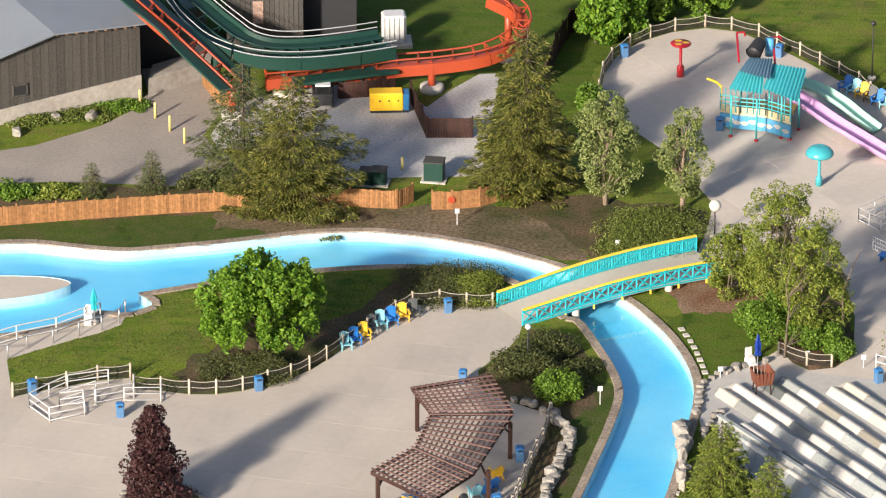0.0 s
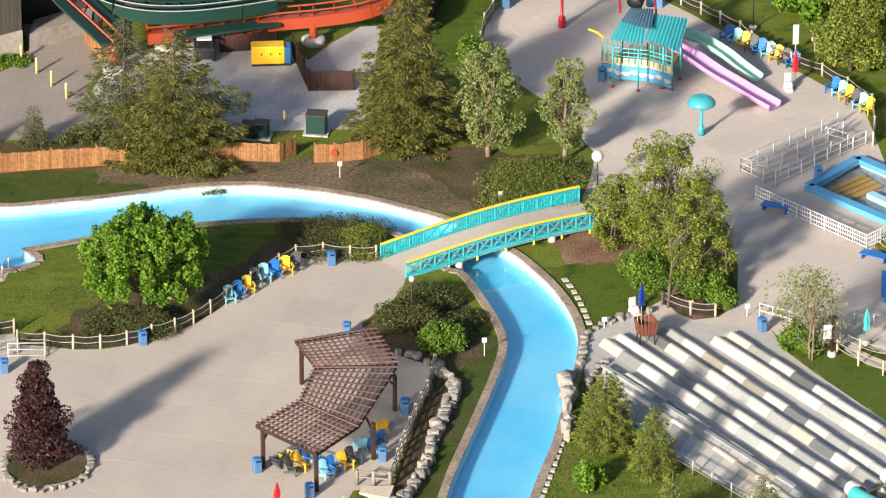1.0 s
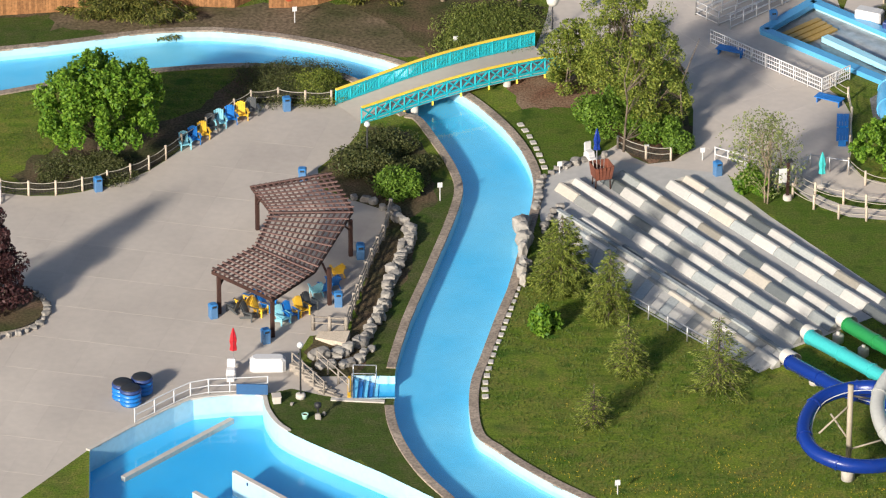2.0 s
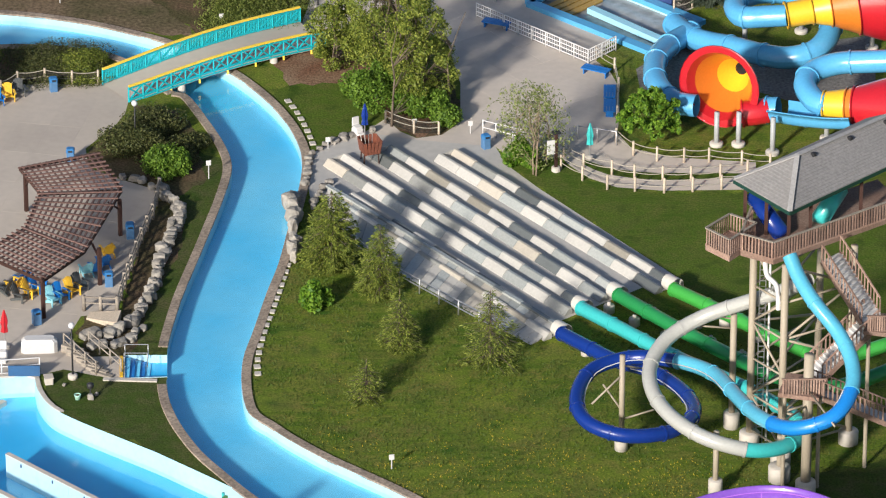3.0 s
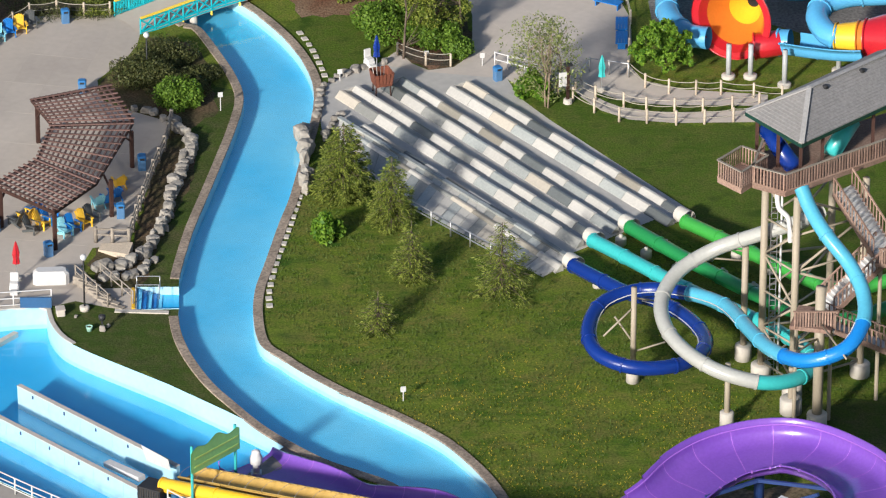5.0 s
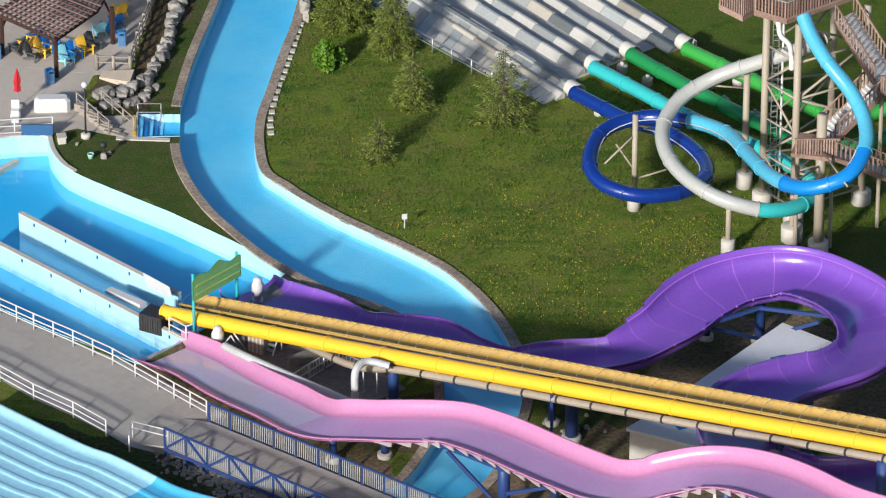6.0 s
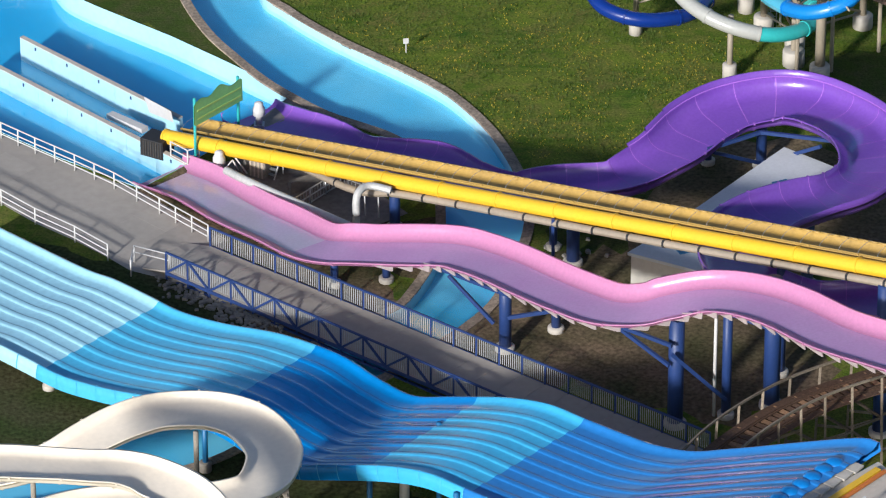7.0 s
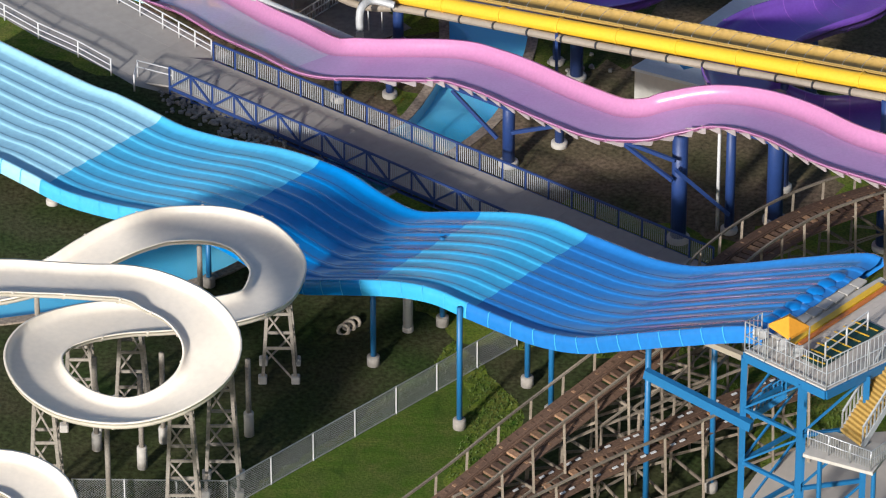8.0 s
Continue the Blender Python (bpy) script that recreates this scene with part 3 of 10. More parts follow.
    return ob


def thing(name, label, category, group="", kind="", at=(0, 0, 0), turn=0.0):
    """An empty at the base of a thing, to parent its parts."""
    ob = new(name)
    ob.matrix_world = pose(*at, 0, 0, math.degrees(turn))
    return tagged(ob, label, category, group, kind)


def solo(name, geo, mat, label, category, group="", kind="", smooth=False):
    return tagged(part(name, geo, mat, None, "", smooth), label, category, group, kind)


def curve(pts, per=8, closed=False):
    """A smooth run of points through pts (2D or 3D)."""
    pts = [Vector(p) for p in pts]
    n, out = len(pts), []
    for i in range(n if closed else n - 1):
        p0 = pts[i - 1] if closed or i else pts[0]
        p1, p2 = pts[i], pts[(i + 1) % n]
        p3 = pts[(i + 2) % n] if closed else pts[min(i + 2, n - 1)]
        for j in range(per):
            t = j / per
            out.append(0.5 * (2 * p1 + (p2 - p0) * t + (2 * p0 - 5 * p1 + 4 * p2 - p3) * t * t + (3 * p1 - p0 - 3 * p2 + p3) * t ** 3))
    return out if closed else out + [pts[-1]]


def even(path, step):
    """The path, walked in even steps."""
    path = [Vector(p) for p in path]
    run = [0.0]
    for a, b in zip(path, path[1:]):
        run.append(run[-1] + (b - a).length)
    n = max(1, round(run[-1] / step))
    out, j = [], 0
    for i in range(n + 1):
        d = run[-1] * i / n
        while j < len(run) - 2 and run[j + 1] < d:
            j += 1
        k = (d - run[j]) / max(run[j + 1] - run[j], 1e-9)
        out.append(path[j].lerp(path[j + 1], min(k, 1)))
    return out


def inside(x, y, poly):
    hit = False
    for (x0, y0), (x1, y1) in zip(poly, poly[1:] + poly[:1]):
        if (y0 > y) != (y1 > y) and x < (x1 - x0) * (y - y0) / (y1 - y0) + x0:
            hit = not hit
    return hit


def flat(pts, z):
    return [Vector((p[0], p[1], z)) for p in pts]


# ---------------------------------------------------------------- ground, pavements, river and pools
RIVER_FAR = [(-58.4, 26.6), (-54.27, 27.24), (-51.14, 26.74), (-47.66, 26.35), (-44.68, 27.09), (-40.97, 28.15), (-37.27, 29.48), (-35.03, 30.18), (-31.23, 30.62), (-27.36, 29.98), (-23.84, 28.87), (-20.71, 27.3), (-17.77, 25.47), (-15.39, 23), (-13.61, 20.95), (-11.62, 17.66), (-10.01, 13.97), (-8.96, 9.9), (-8.82, 5.84), (-9.35, 0.22), (-9.99, -6.12), (-10.61, -9.91), (-11.34, -15.11), (-11.86, -18.75), (-11.83, -22.33), (-11.34, -25.5), (-10.15, -27.11), (-9.01, -28.63), (-6.63, -31.23), (-3.29, -34.27), (-1.3, -36.27), (0.01, -37.93), (1.64, -40.87), (2.76, -43.78), (3.6, -46.97), (3.99, -50.1), (3.8, -53.19), (2.87, -57.34), (1.92, -60.32), (0.37, -62.8), (-1.47, -65.02), (-3.13, -67.04), (-6.29, -69.89), (-9.84, -72.98), (-12.16, -75.48), (-14.78, -77.13), (-17.98, -78.66), (-22.05, -80.01), (-26.12, -80.94)]
RIVER_NEAR = [(-26.43, -76.34), (-24.06, -76.17), (-20.55, -74.95), (-17.64, -73), (-14.42, -70.76), (-11.17, -68.2), (-8.19, -65.61), (-5.17, -62.99), (-2.87, -60.93), (-1.96, -59.15), (-1.03, -56.45), (-0.48, -53.1), (-0.42, -50.32), (-0.62, -47.6), (-1.43, -44.43), (-3.22, -41.99), (-5.18, -40.56), (-7.16, -39.26), (-9.16, -37.28), (-10.85, -35.29), (-12.57, -32.6), (-13.97, -30.22), (-15.25, -27.12), (-16.03, -24.32), (-16.36, -21.85), (-16.36, -20.9), (-16.47, -18.03), (-16.38, -15.84), (-15.81, -10.66), (-14.95, -5.36), (-14.21, -0.71), (-13.62, 3.25), (-13.27, 7.27), (-13.84, 10.54), (-15.06, 14.27), (-16.47, 17.9), (-17.6, 18.53), (-19.25, 21.43), (-21.66, 24.15), (-24.37, 25.19), (-27.05, 25.63), (-30.07, 25.51), (-34.18, 24.7), (-38.22, 23.36), (-41.69, 22.07), (-43.69, 21.33), (-45.99, 20.04), (-44.68, 18.4), (-46.38, 16.82), (-48.12, 17.3), (-50.12, 15.28), (-52.19, 13.95), (-56.49, 12.64)]
FAR_BANK = [tuple(p) for p in curve(RIVER_FAR, 4)]
NEAR_BANK = [tuple(p) for p in curve(RIVER_NEAR[:-8], 4)] + RIVER_NEAR[-7:]
ISLAND = [tuple(p) for p in curve([(-57.76, 21.94), (-54.38, 22.17), (-52.09, 22.06), (-50.81, 21.54), (-50.87, 20.75), (-52.86, 19.22), (-57.18, 17.71)], 4)]
LANDING = [(-34.14, -28.21), (-31.71, -25.03), (-29.56, -22.52), (-28.48, -21.51), (-26.16, -20.97), (-24.71, -20.81)] + [tuple(p) for p in curve([(-24.36, -20.79), (-24.05, -22.64), (-23.2, -24.62), (-21.84, -26.08), (-20.09, -27.54)], 4)] + [(-16.64, -30.29), (-13.21, -33.41), (-9.32, -37.15), (-11.67, -40.9), (-15.09, -45.22), (-17.7, -47.95), (-22.52, -44.46), (-25.92, -41.63), (-28.32, -39.68), (-33.52, -35.66)]
SPLASH = [(6.11, 31.9), (9.49, 36.63), (17.69, 28.68), (15.23, 23.22), (11.57, 26.9)]
STEPS = [(-19.03, -18.17), (-16.47, -18.17), (-16.36, -20.9), (-18.91, -21.05)]
WEST = [(-56.49, 12.64), (-52.15, 13.62), (-50.08, 14.94), (-48.06, 16.79), (-46.46, 16.56), (-46.61, 15.27), (-47.91, 13.91), (-49.79, 12.59), (-51.81, 10.95), (-53.42, 9.67), (-52.34, 4.24), (-50.89, 5.15), (-49.06, 6.01), (-47.16, 6.96), (-45.1, 7.51), (-44.71, 5.98), (-42.93, 5.77), (-41.07, 5.41), (-39.34, 5.53), (-37.68, 6.13), (-36.17, 7.14), (-34.77, 8.13), (-33.67, 9.36), (-32.7, 10.92), (-31.85, 12.65), (-30.75, 15.08), (-28.76, 18.11), (-27.55, 19.48), (-25.9, 19.94), (-24.15, 19.54), (-22.15, 19.77), (-20.33, 17.32), (-20.47, 15.28), (-21.03, 13.55), (-21.96, 11.74), (-22.81, 10.11), (-22.49, 7.34), (-20.39, 5.69), (-17.78, 4.04), (-17.94, 1.66), (-18.64, -3.04), (-19.43, -9.16), (-19.77, -12.53), (-21.96, -13.05), (-22.53, -15.48), (-21.35, -18.32), (-19.03, -18.17), (-18.91, -21.05), (-20.55, -20.76), (-22.64, -19.9), (-23.8, -20.48), (-26.18, -20.69), (-28.5, -21.22), (-29.58, -22.24), (-31.73, -24.75), (-34.17, -27.93), (-40.44, -38.77), (-50.27, -32.65)]
EAST = [(-16.97, 55.04), (-16.81, 58.56), (-16.14, 61.65), (-14.62, 64.32), (-12.24, 66.35), (-9.81, 67.25), (-7.33, 66.69), (-4.82, 64.27), (-1.92, 60.89), (0.54, 57.53), (2.16, 55.67), (4.96, 52.06), (7.72, 48.5), (10.04, 45.07), (10.69, 40.86), (11.46, 35.36), (12.28, 39.87), (14.53, 37.28), (17.26, 31.54), (16.31, 30.46), (11.56, 26.55), (10.43, 23.22), (11.29, 21.67), (11.83, 19.35), (11.81, 15.53), (11.58, 12.35), (12.44, 10.13), (15.13, 8.81), (20.37, 8.08), (20.2, 4.2), (14.26, 4.04), (11.39, 4.52), (9.61, 5.81), (8.38, 7.67), (7.86, 8.9), (5.66, 7.84), (4.4, 9.06), (3.65, 10.37), (4.39, 7.67), (6.34, 4.44), (9.83, -0.71), (14.52, -7.5), (12.44, -9.39), (7.47, -13.64), (5.55, -15.48), (4.01, -13.79), (0.56, -10.81), (-1.89, -7.8), (-5.11, -2.42), (-6.18, 2.85), (-8.19, 3.09), (-8.55, 6.78), (-8.09, 9.55), (-6.73, 11.11), (-4.73, 12.6), (-3.46, 14.52), (-2.53, 12.6), (-1.43, 11.61), (0.22, 12.11), (1.4, 14.02), (1.42, 19.77), (0.6, 25.85), (-3.59, 32.08), (-6.97, 27.61), (-7.89, 26.29), (-9.26, 28.5), (-8.59, 33.89), (-8.41, 36.93), (-11.88, 45.14), (-14.39, 48.82), (-16.74, 52.57)]
LANES = [(-8.16, 9.55), (-4.73, 12.44), (-1.43, 11.36), (3.65, 10.37), (4.39, 7.67), (6.34, 4.44), (9.83, -0.71), (14.52, -7.5), (12.44, -9.39), (7.47, -13.64), (5.55, -15.48), (4.01, -13.79), (0.56, -10.81), (-1.89, -7.8), (-5.11, -2.42), (-6.18, 2.85), (-8.19, 3.09), (-8.55, 6.78)]
YARD = [(-42.9, 50.78), (-40.64, 53.12), (-37.19, 55.15), (-33.66, 56.4), (-30.66, 54.1), (-29.09, 51.73), (-27.51, 55.01), (-25.75, 57.84), (-24.27, 58.05), (-24.43, 45.72), (-24.56, 40.29), (-29.61, 39.76), (-35.76, 38.59), (-40.84, 38.62), (-42.19, 41.16), (-43.84, 45.84)]
ROAD = [(-60.42, 41.34), (-55.93, 43.28), (-51.62, 47.05), (-49.74, 49.82), (-48.99, 52.84), (-49.97, 57.3), (-45.28, 59.15), (-43.27, 51.25), (-44.32, 45.81), (-42.27, 41.16), (-42.65, 37.18), (-47.74, 37.3), (-53.61, 37.37), (-59.78, 36.67)]
DECK = [(-33.52, -35.66), (-28.32, -39.68), (-25.9, -41.89), (-22.51, -44.72), (-17.69, -48.26), (-15.86, -50.13), (-12.58, -53.52), (-12.9, -55.2), (-15.6, -57.9), (-17.84, -56.87), (-19.09, -55.54), (-21.07, -53.66), (-23.39, -51.76), (-25.41, -49.65), (-27.78, -47.65), (-32.9, -43.52)]
PAD = [(13.91, -96.99), (15.3, -94.01), (18.43, -90.98), (23.91, -90.46), (23.29, -100.37), (13.79, -100.4)]
BEDS = [
    [(-41.75, 10.13), (-39.52, 13.63), (-32.44, 17.52), (-31.06, 18.9), (-28.56, 25.61), (-24.36, 25.02), (-21.99, 23.42), (-22.35, 19.92), (-25.91, 20.11), (-28.78, 18.37), (-30.79, 15.5), (-32.73, 11.25), (-34.8, 8.46), (-37.72, 6.46), (-41.14, 6.06), (-42.31, 8.44)],
    [(-21.01, 13.22), (-19.71, 16.26), (-17.47, 15.99), (-15.43, 11.94), (-15.13, 5.41), (-16.77, 2.09), (-17.41, 4.04), (-20.42, 6.26), (-22.5, 7.5), (-22.64, 9.79)],
    [(-22.3, 35.06), (-20.15, 37.98), (-16.24, 37.32), (-8.85, 35.98), (-8.54, 32.35), (-12.07, 29.41), (-15.78, 27.37), (-17.78, 29.47), (-19.08, 32.54)],
    [(-10.71, 23.32), (-7.04, 26.2), (0.2, 19.75), (1, 14.73), (-1.16, 11.67), (-3.03, 14.03), (-5.36, 19.37), (-9.84, 19.75)],
    [(-20.47, 6.05), (-17.81, 4.85), (-16.26, 1.66), (-16.09, -3.04), (-17.84, -12.16), (-18.6, -18.75), (-21.36, -18.17), (-22.18, -15.48), (-21.78, -13.27), (-19.73, -12.53), (-19.43, -9.16), (-18.64, -3.04), (-17.94, 1.66)],
    [(-3.46, 14.52), (-2.53, 12.6), (-1.43, 11.61), (0.22, 12.11), (1.4, 14.02), (1.15, 19.77), (-3.16, 24.1), (-5.36, 19.77)],
    [(-59.53, 34.82), (-53.4, 35.7), (-47.69, 36.84), (-41.85, 36.96), (-37.12, 36.35), (-34.15, 37.95), (-32.45, 36.21), (-41.48, 33.29), (-49.06, 31.85), (-58.84, 29.82)],
    [(-6.32, -50.74), (-0.61, -51.35), (-1.23, -57.44), (-6.22, -57.45), (-12.66, -50.75), (-12.8, -46.36), (-9.63, -45.08)],
]
DIRT_AND_SHADE = [
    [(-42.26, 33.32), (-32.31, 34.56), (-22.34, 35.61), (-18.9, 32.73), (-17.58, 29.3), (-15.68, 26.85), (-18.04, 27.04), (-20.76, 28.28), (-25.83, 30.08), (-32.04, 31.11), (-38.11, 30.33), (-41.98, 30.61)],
    # this gap's shade under the pink slide is filled in as soil
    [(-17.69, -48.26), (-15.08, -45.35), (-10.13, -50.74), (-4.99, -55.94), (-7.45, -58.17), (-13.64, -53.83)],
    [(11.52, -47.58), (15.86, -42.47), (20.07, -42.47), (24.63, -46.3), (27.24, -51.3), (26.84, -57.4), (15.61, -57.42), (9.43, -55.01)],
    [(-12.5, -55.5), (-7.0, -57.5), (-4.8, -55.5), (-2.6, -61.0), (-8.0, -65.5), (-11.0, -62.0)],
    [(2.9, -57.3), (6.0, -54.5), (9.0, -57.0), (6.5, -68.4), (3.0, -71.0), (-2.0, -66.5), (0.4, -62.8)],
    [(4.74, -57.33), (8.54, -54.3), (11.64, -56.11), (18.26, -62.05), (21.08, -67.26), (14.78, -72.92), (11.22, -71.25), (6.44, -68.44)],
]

# weeds under slides and trestles; shade falling there is put into their dark tone
MOSS_SHADE = [[(-26.57, -65.08), (-20.88, -68.51), (-15.24, -73), (-9.84, -73.1), (-14.78, -77.29), (-20.3, -79.58), (-25.53, -80.93)], [(-23.56, -53.46), (-15.85, -57.27), (-10.12, -61.83), (-5.74, -65.61), (-7.54, -67.62), (-15.63, -63.02), (-22.04, -58.3)], [(-0.22, -82.2), (9.99, -84.29), (15.03, -89.97), (15.3, -94.01), (13.91, -96.99), (13.82, -99.43), (-1.32, -99.47), (1.22, -94.05), (3.53, -89.49), (2.69, -86.92)], [(-25.53, -80.93), (-20.3, -79.58), (-14.78, -77.29), (-9.84, -73.1), (-5.59, -75.74), (-1.4, -80.07), (-0.22, -82.2), (-1.38, -85.11), (-4.81, -89.51), (-8.18, -93.57), (-10.92, -97.05), (-11.41, -99.49), (-24.31, -99.52)]]

ROUGH_AND_SHADE = [  # unmown grass and weeds between boulders and river; between pool and river and below the launch its dark tone stands in for shade
    [(-16.2, 10.5), (-13.0, 8.0), (-13.3, 3.2), (-14.0, -0.7), (-14.8, -5.4), (-15.6, -10.7), (-16.2, -16.0), (-16.3, -18.4), (-22.5, -19.6), (-21.4, -15.0), (-18.3, -13.0), (-17.6, -7.0), (-16.6, -2.0), (-16.2, 2.0)],
    [(-28.46, -61.7), (-22.48, -69.2), (-18.4, -72.01), (-11.29, -78.59), (-8.28, -80.73), (-8.17, -86.0), (-26.74, -86.04)],
    [(-23.9, -19.6), (-16.3, -19.6), (-16.2, -22.4), (-15.4, -27.4), (-12.6, -33.0), (-9.2, -37.2), (-13.2, -33.4), (-16.6, -30.3), (-20.1, -27.5), (-23.2, -24.6)],
    [(5.2, -57.0), (5.4, -50.5), (7.0, -46.5), (11.5, -43.5), (15.9, -42.0), (22.0, -42.0), (28.0, -46.0), (28.0, -39.0), (19.0, -37.5), (20.5, -33.0), (30.0, -30.0), (32.0, -60.0), (12.0, -58.0)],
]
LUSH_AND_SHADE = [  # thick green grass: before the board fence, beside the footbridge, below the chain link fence; beyond the lanes darkened for the slope's shade
    [(-60.0, 26.9), (-54.3, 27.4), (-47.7, 26.5), (-41.0, 28.3), (-37.3, 29.6), (-35.0, 30.4), (-42.0, 33.2), (-50.0, 31.9), (-60.0, 29.8)],
    [(4.3, 7.6), (9.8, -0.8), (14.5, -7.5), (12.4, -9.4), (17.5, -16.0), (24.0, -20.0), (32.0, -12.0), (32.0, 8.0), (20.4, 4.0), (14.3, 4.0), (11.4, 4.5), (9.6, 5.8), (8.4, 7.7), (7.9, 8.9), (5.7, 7.8)],
    [(-11.2, 19.0), (-9.2, 14.0), (-8.1, 9.6), (-6.7, 11.1), (-3.5, 14.5), (-5.4, 19.4), (-9.8, 19.8)],
    [(-10.37, -96.65), (-7.06, -92.55), (-3.1, -88.22), (-0.21, -85.36), (0.66, -87.43), (0.37, -91.53), (-0.49, -94.04), (-0.2, -97.51), (-5.79, -100.44), (-10.57, -99.48)],
    [(-50.0, 60.0), (-24.3, 58.2), (-24.3, 46.0), (-17.6, 53.0), (-17.6, 60.0), (-14.0, 66.5), (-10.0, 69.0), (-10.0, 110.0), (-60.0, 110.0)],
]

QUEUE_STRIP = [(9.3, 8.51), (10.07, 7.91), (11.2, 7.15), (12.64, 6.75), (14.08, 6.56), (16.01, 6.56), (17.82, 6.56), (19.75, 6.48), (19.73, 5.97), (18.03, 5.81), (16.22, 5.65), (14.29, 5.54), (12.61, 5.75), (10.82, 6.34), (9.99, 7.02), (9.19, 7.91)]
COBBLES = [(16.99, 27.2), (19.19, 25.44), (23.65, 24.13), (26.02, 26.32), (29.1, 27.2), (28.5, 12.64), (22.21, 17.67), (18.96, 19.8), (15.48, 15.97), (13.31, 17.66), (13.06, 21.95)]



def ragged(poly, amount=0.32):
    """An outline with the wandering edge of planted ground."""
    out = []
    for a, b in zip(poly, poly[1:] + poly[:1]):
        n = max(1, int(math.hypot(b[0] - a[0], b[1] - a[1]) / 0.7))
        for i in range(n):
            x, y = a[0] + (b[0] - a[0]) * i / n, a[1] + (b[1] - a[1]) * i / n
            out.append((x + amount * noise.noise(Vector((x * 0.9, y * 0.9, 3.1))) * 2, y + amount * noise.noise(Vector((x * 0.9, y * 0.9, 8.7))) * 3))
    return out


BEDS, DIRT_AND_SHADE, MOSS_SHADE, ROUGH_AND_SHADE, LUSH_AND_SHADE = ([ragged(b) for b in group] for group in (BEDS, DIRT_AND_SHADE, MOSS_SHADE, ROUGH_AND_SHADE, LUSH_AND_SHADE))
REGIONS = [  # first that holds wins: name, outline, material, level
    ("island", ISLAND, "concrete", 0.0), ("river", FAR_BANK + NEAR_BANK, "river", -0.7), ("landing_pool", LANDING, "pool", -1.4),
    ("splash_pool", SPLASH, "wet_floor", -0.35), ("steps_pool", STEPS, "pool", -0.5),
    ("pavement_west", WEST, "concrete", 0.0), ("pavement_lanes", LANES, "apron", 0.0), ("queue_strip", QUEUE_STRIP, "grass_lush_shade", 0.0), ("pavement_east", EAST, "concrete_grey", 0.0), ("pavement_deck", DECK, "concrete_deck", 0.0),
    ("slide_apron", [(-11.67, -40.9), (-9.32, -37.15), (-7.8, -38.7), (-9.9, -42.0)], "concrete_dark", 0.0), ("pavement_pad", PAD, "concrete", 0.0), ("gravel_yard", YARD, "gravel", 0.0), ("road", ROAD, "asphalt", 0.0), ("gravel_bed", COBBLES, "cobble", 0.0),
] + [("mulch_bed", b, "litter" if b is BEDS[3] else "mulch", 0.0) for b in BEDS] + [("bare_soil", b, "dirt", 0.0) for b in DIRT_AND_SHADE] + [("mossy_ground", b, "moss_shade", 0.0) for b in MOSS_SHADE] + [("rough_lawn", b, "grass_rough_shade", 0.0) for b in ROUGH_AND_SHADE] + [("lush_lawn", b, "grass_rough_shade" if b is LUSH_AND_SHADE[0] else "grass_lush_shade", 0.0) for b in LUSH_AND_SHADE]

LABELS = {
    "island": "pale concrete island in the blue pool", "river": "lazy river channel painted sky blue", "landing_pool": "wide slide landing pool painted sky blue",
    "splash_pool": "drained grey splash pool with wet patches", "steps_pool": "blue painted entry steps beside the river",
    "pavement_west": "pale beige concrete plaza with long panels", "pavement_east": "grey concrete plaza round the splash pad",
    "pavement_lanes": "pale grey concrete apron of the landing lanes", "pavement_deck": "grey concrete walkway beside the pool", "pavement_pad": "beige concrete pad under the launch tower",
    "gravel_yard": "pale gravel service yard behind the fence", "road": "grey brown asphalt service road", "mulch_bed": "brown mulched planting bed",
    "slide_apron": "dark grey concrete between pool and slide", "queue_strip": "narrow grass strip between the queue paths", "gravel_bed": "dark grey gravel under the funnel slides", "rough_lawn": "unmown grass with weeds and leaf litter, shade by pool and bend in its colour", "lush_lawn": "thick green spring grass, beyond the lanes darkened for slope shade", "mossy_ground": "mossy weeds under the slides, darkened in colour for the shade there", "bare_soil": "bare brown soil with weeds under the slides, also standing for shade in one gap", "ground": "green mown lawn with yellow flowers, wide ground",
}


def lay_ground():
    verts, edges = [], []

    def ring(poly):
        n = len(verts)
        verts.extend(Vector((p[0], p[1])) for p in poly)
        edges.extend((n + i, n + (i + 1) % len(poly)) for i in range(len(poly)))

    ring([(-2500, -2000), (2500, -2000), (2500, 3000), (-2500, 3000)])
    for _, poly, _, _ in REGIONS:
        ring(poly)
    vs, _, fs, *_ = delaunay_2d_cdt(verts, edges, [], 0, 1e-3)
    sets = {i: [] for i in range(-1, len(REGIONS))}
    for f in fs:
        cx, cy = sum(vs[i].x for i in f) / 3, sum(vs[i].y for i in f) / 3
        at = next((i for i, r in enumerate(REGIONS) if inside(cx, cy, r[1])), -1)
        sets[at].append(f)
    wet = {}
    for at, faces in sets.items():
        if at >= 0 and REGIONS[at][3] < 0:
            for f in faces:
                f = list(f)
                wet.update({e: REGIONS[at][3] for e in zip(f, f[1:] + f[:1])})
    for at, faces in sets.items():
        name, _, mat, level = REGIONS[at] if at >= 0 else ("ground", None, "grass", 0.0)
        if not faces:
            continue
        used = sorted({i for f in faces for i in f})
        index = {i: n for n, i in enumerate(used)}
        g = Geo()
        g.add([(vs[i].x, vs[i].y, level) for i in used], [tuple(index[i] for i in f) for f in faces])
        if level < 0:  # the walls of a pool
            count = {}
            for f in faces:
                for a, b in zip(f, f[1:] + f[:1] if isinstance(f, tuple) else f[1:] + [f[0]]):
                    count[(a, b)] = 1
            w = Geo()
            for a, b in count:
                if (b, a) in wet and (b, a) not in count:  # two basins meet under water
                    if wet[(b, a)] > level:
                        t = wet[(b, a)]
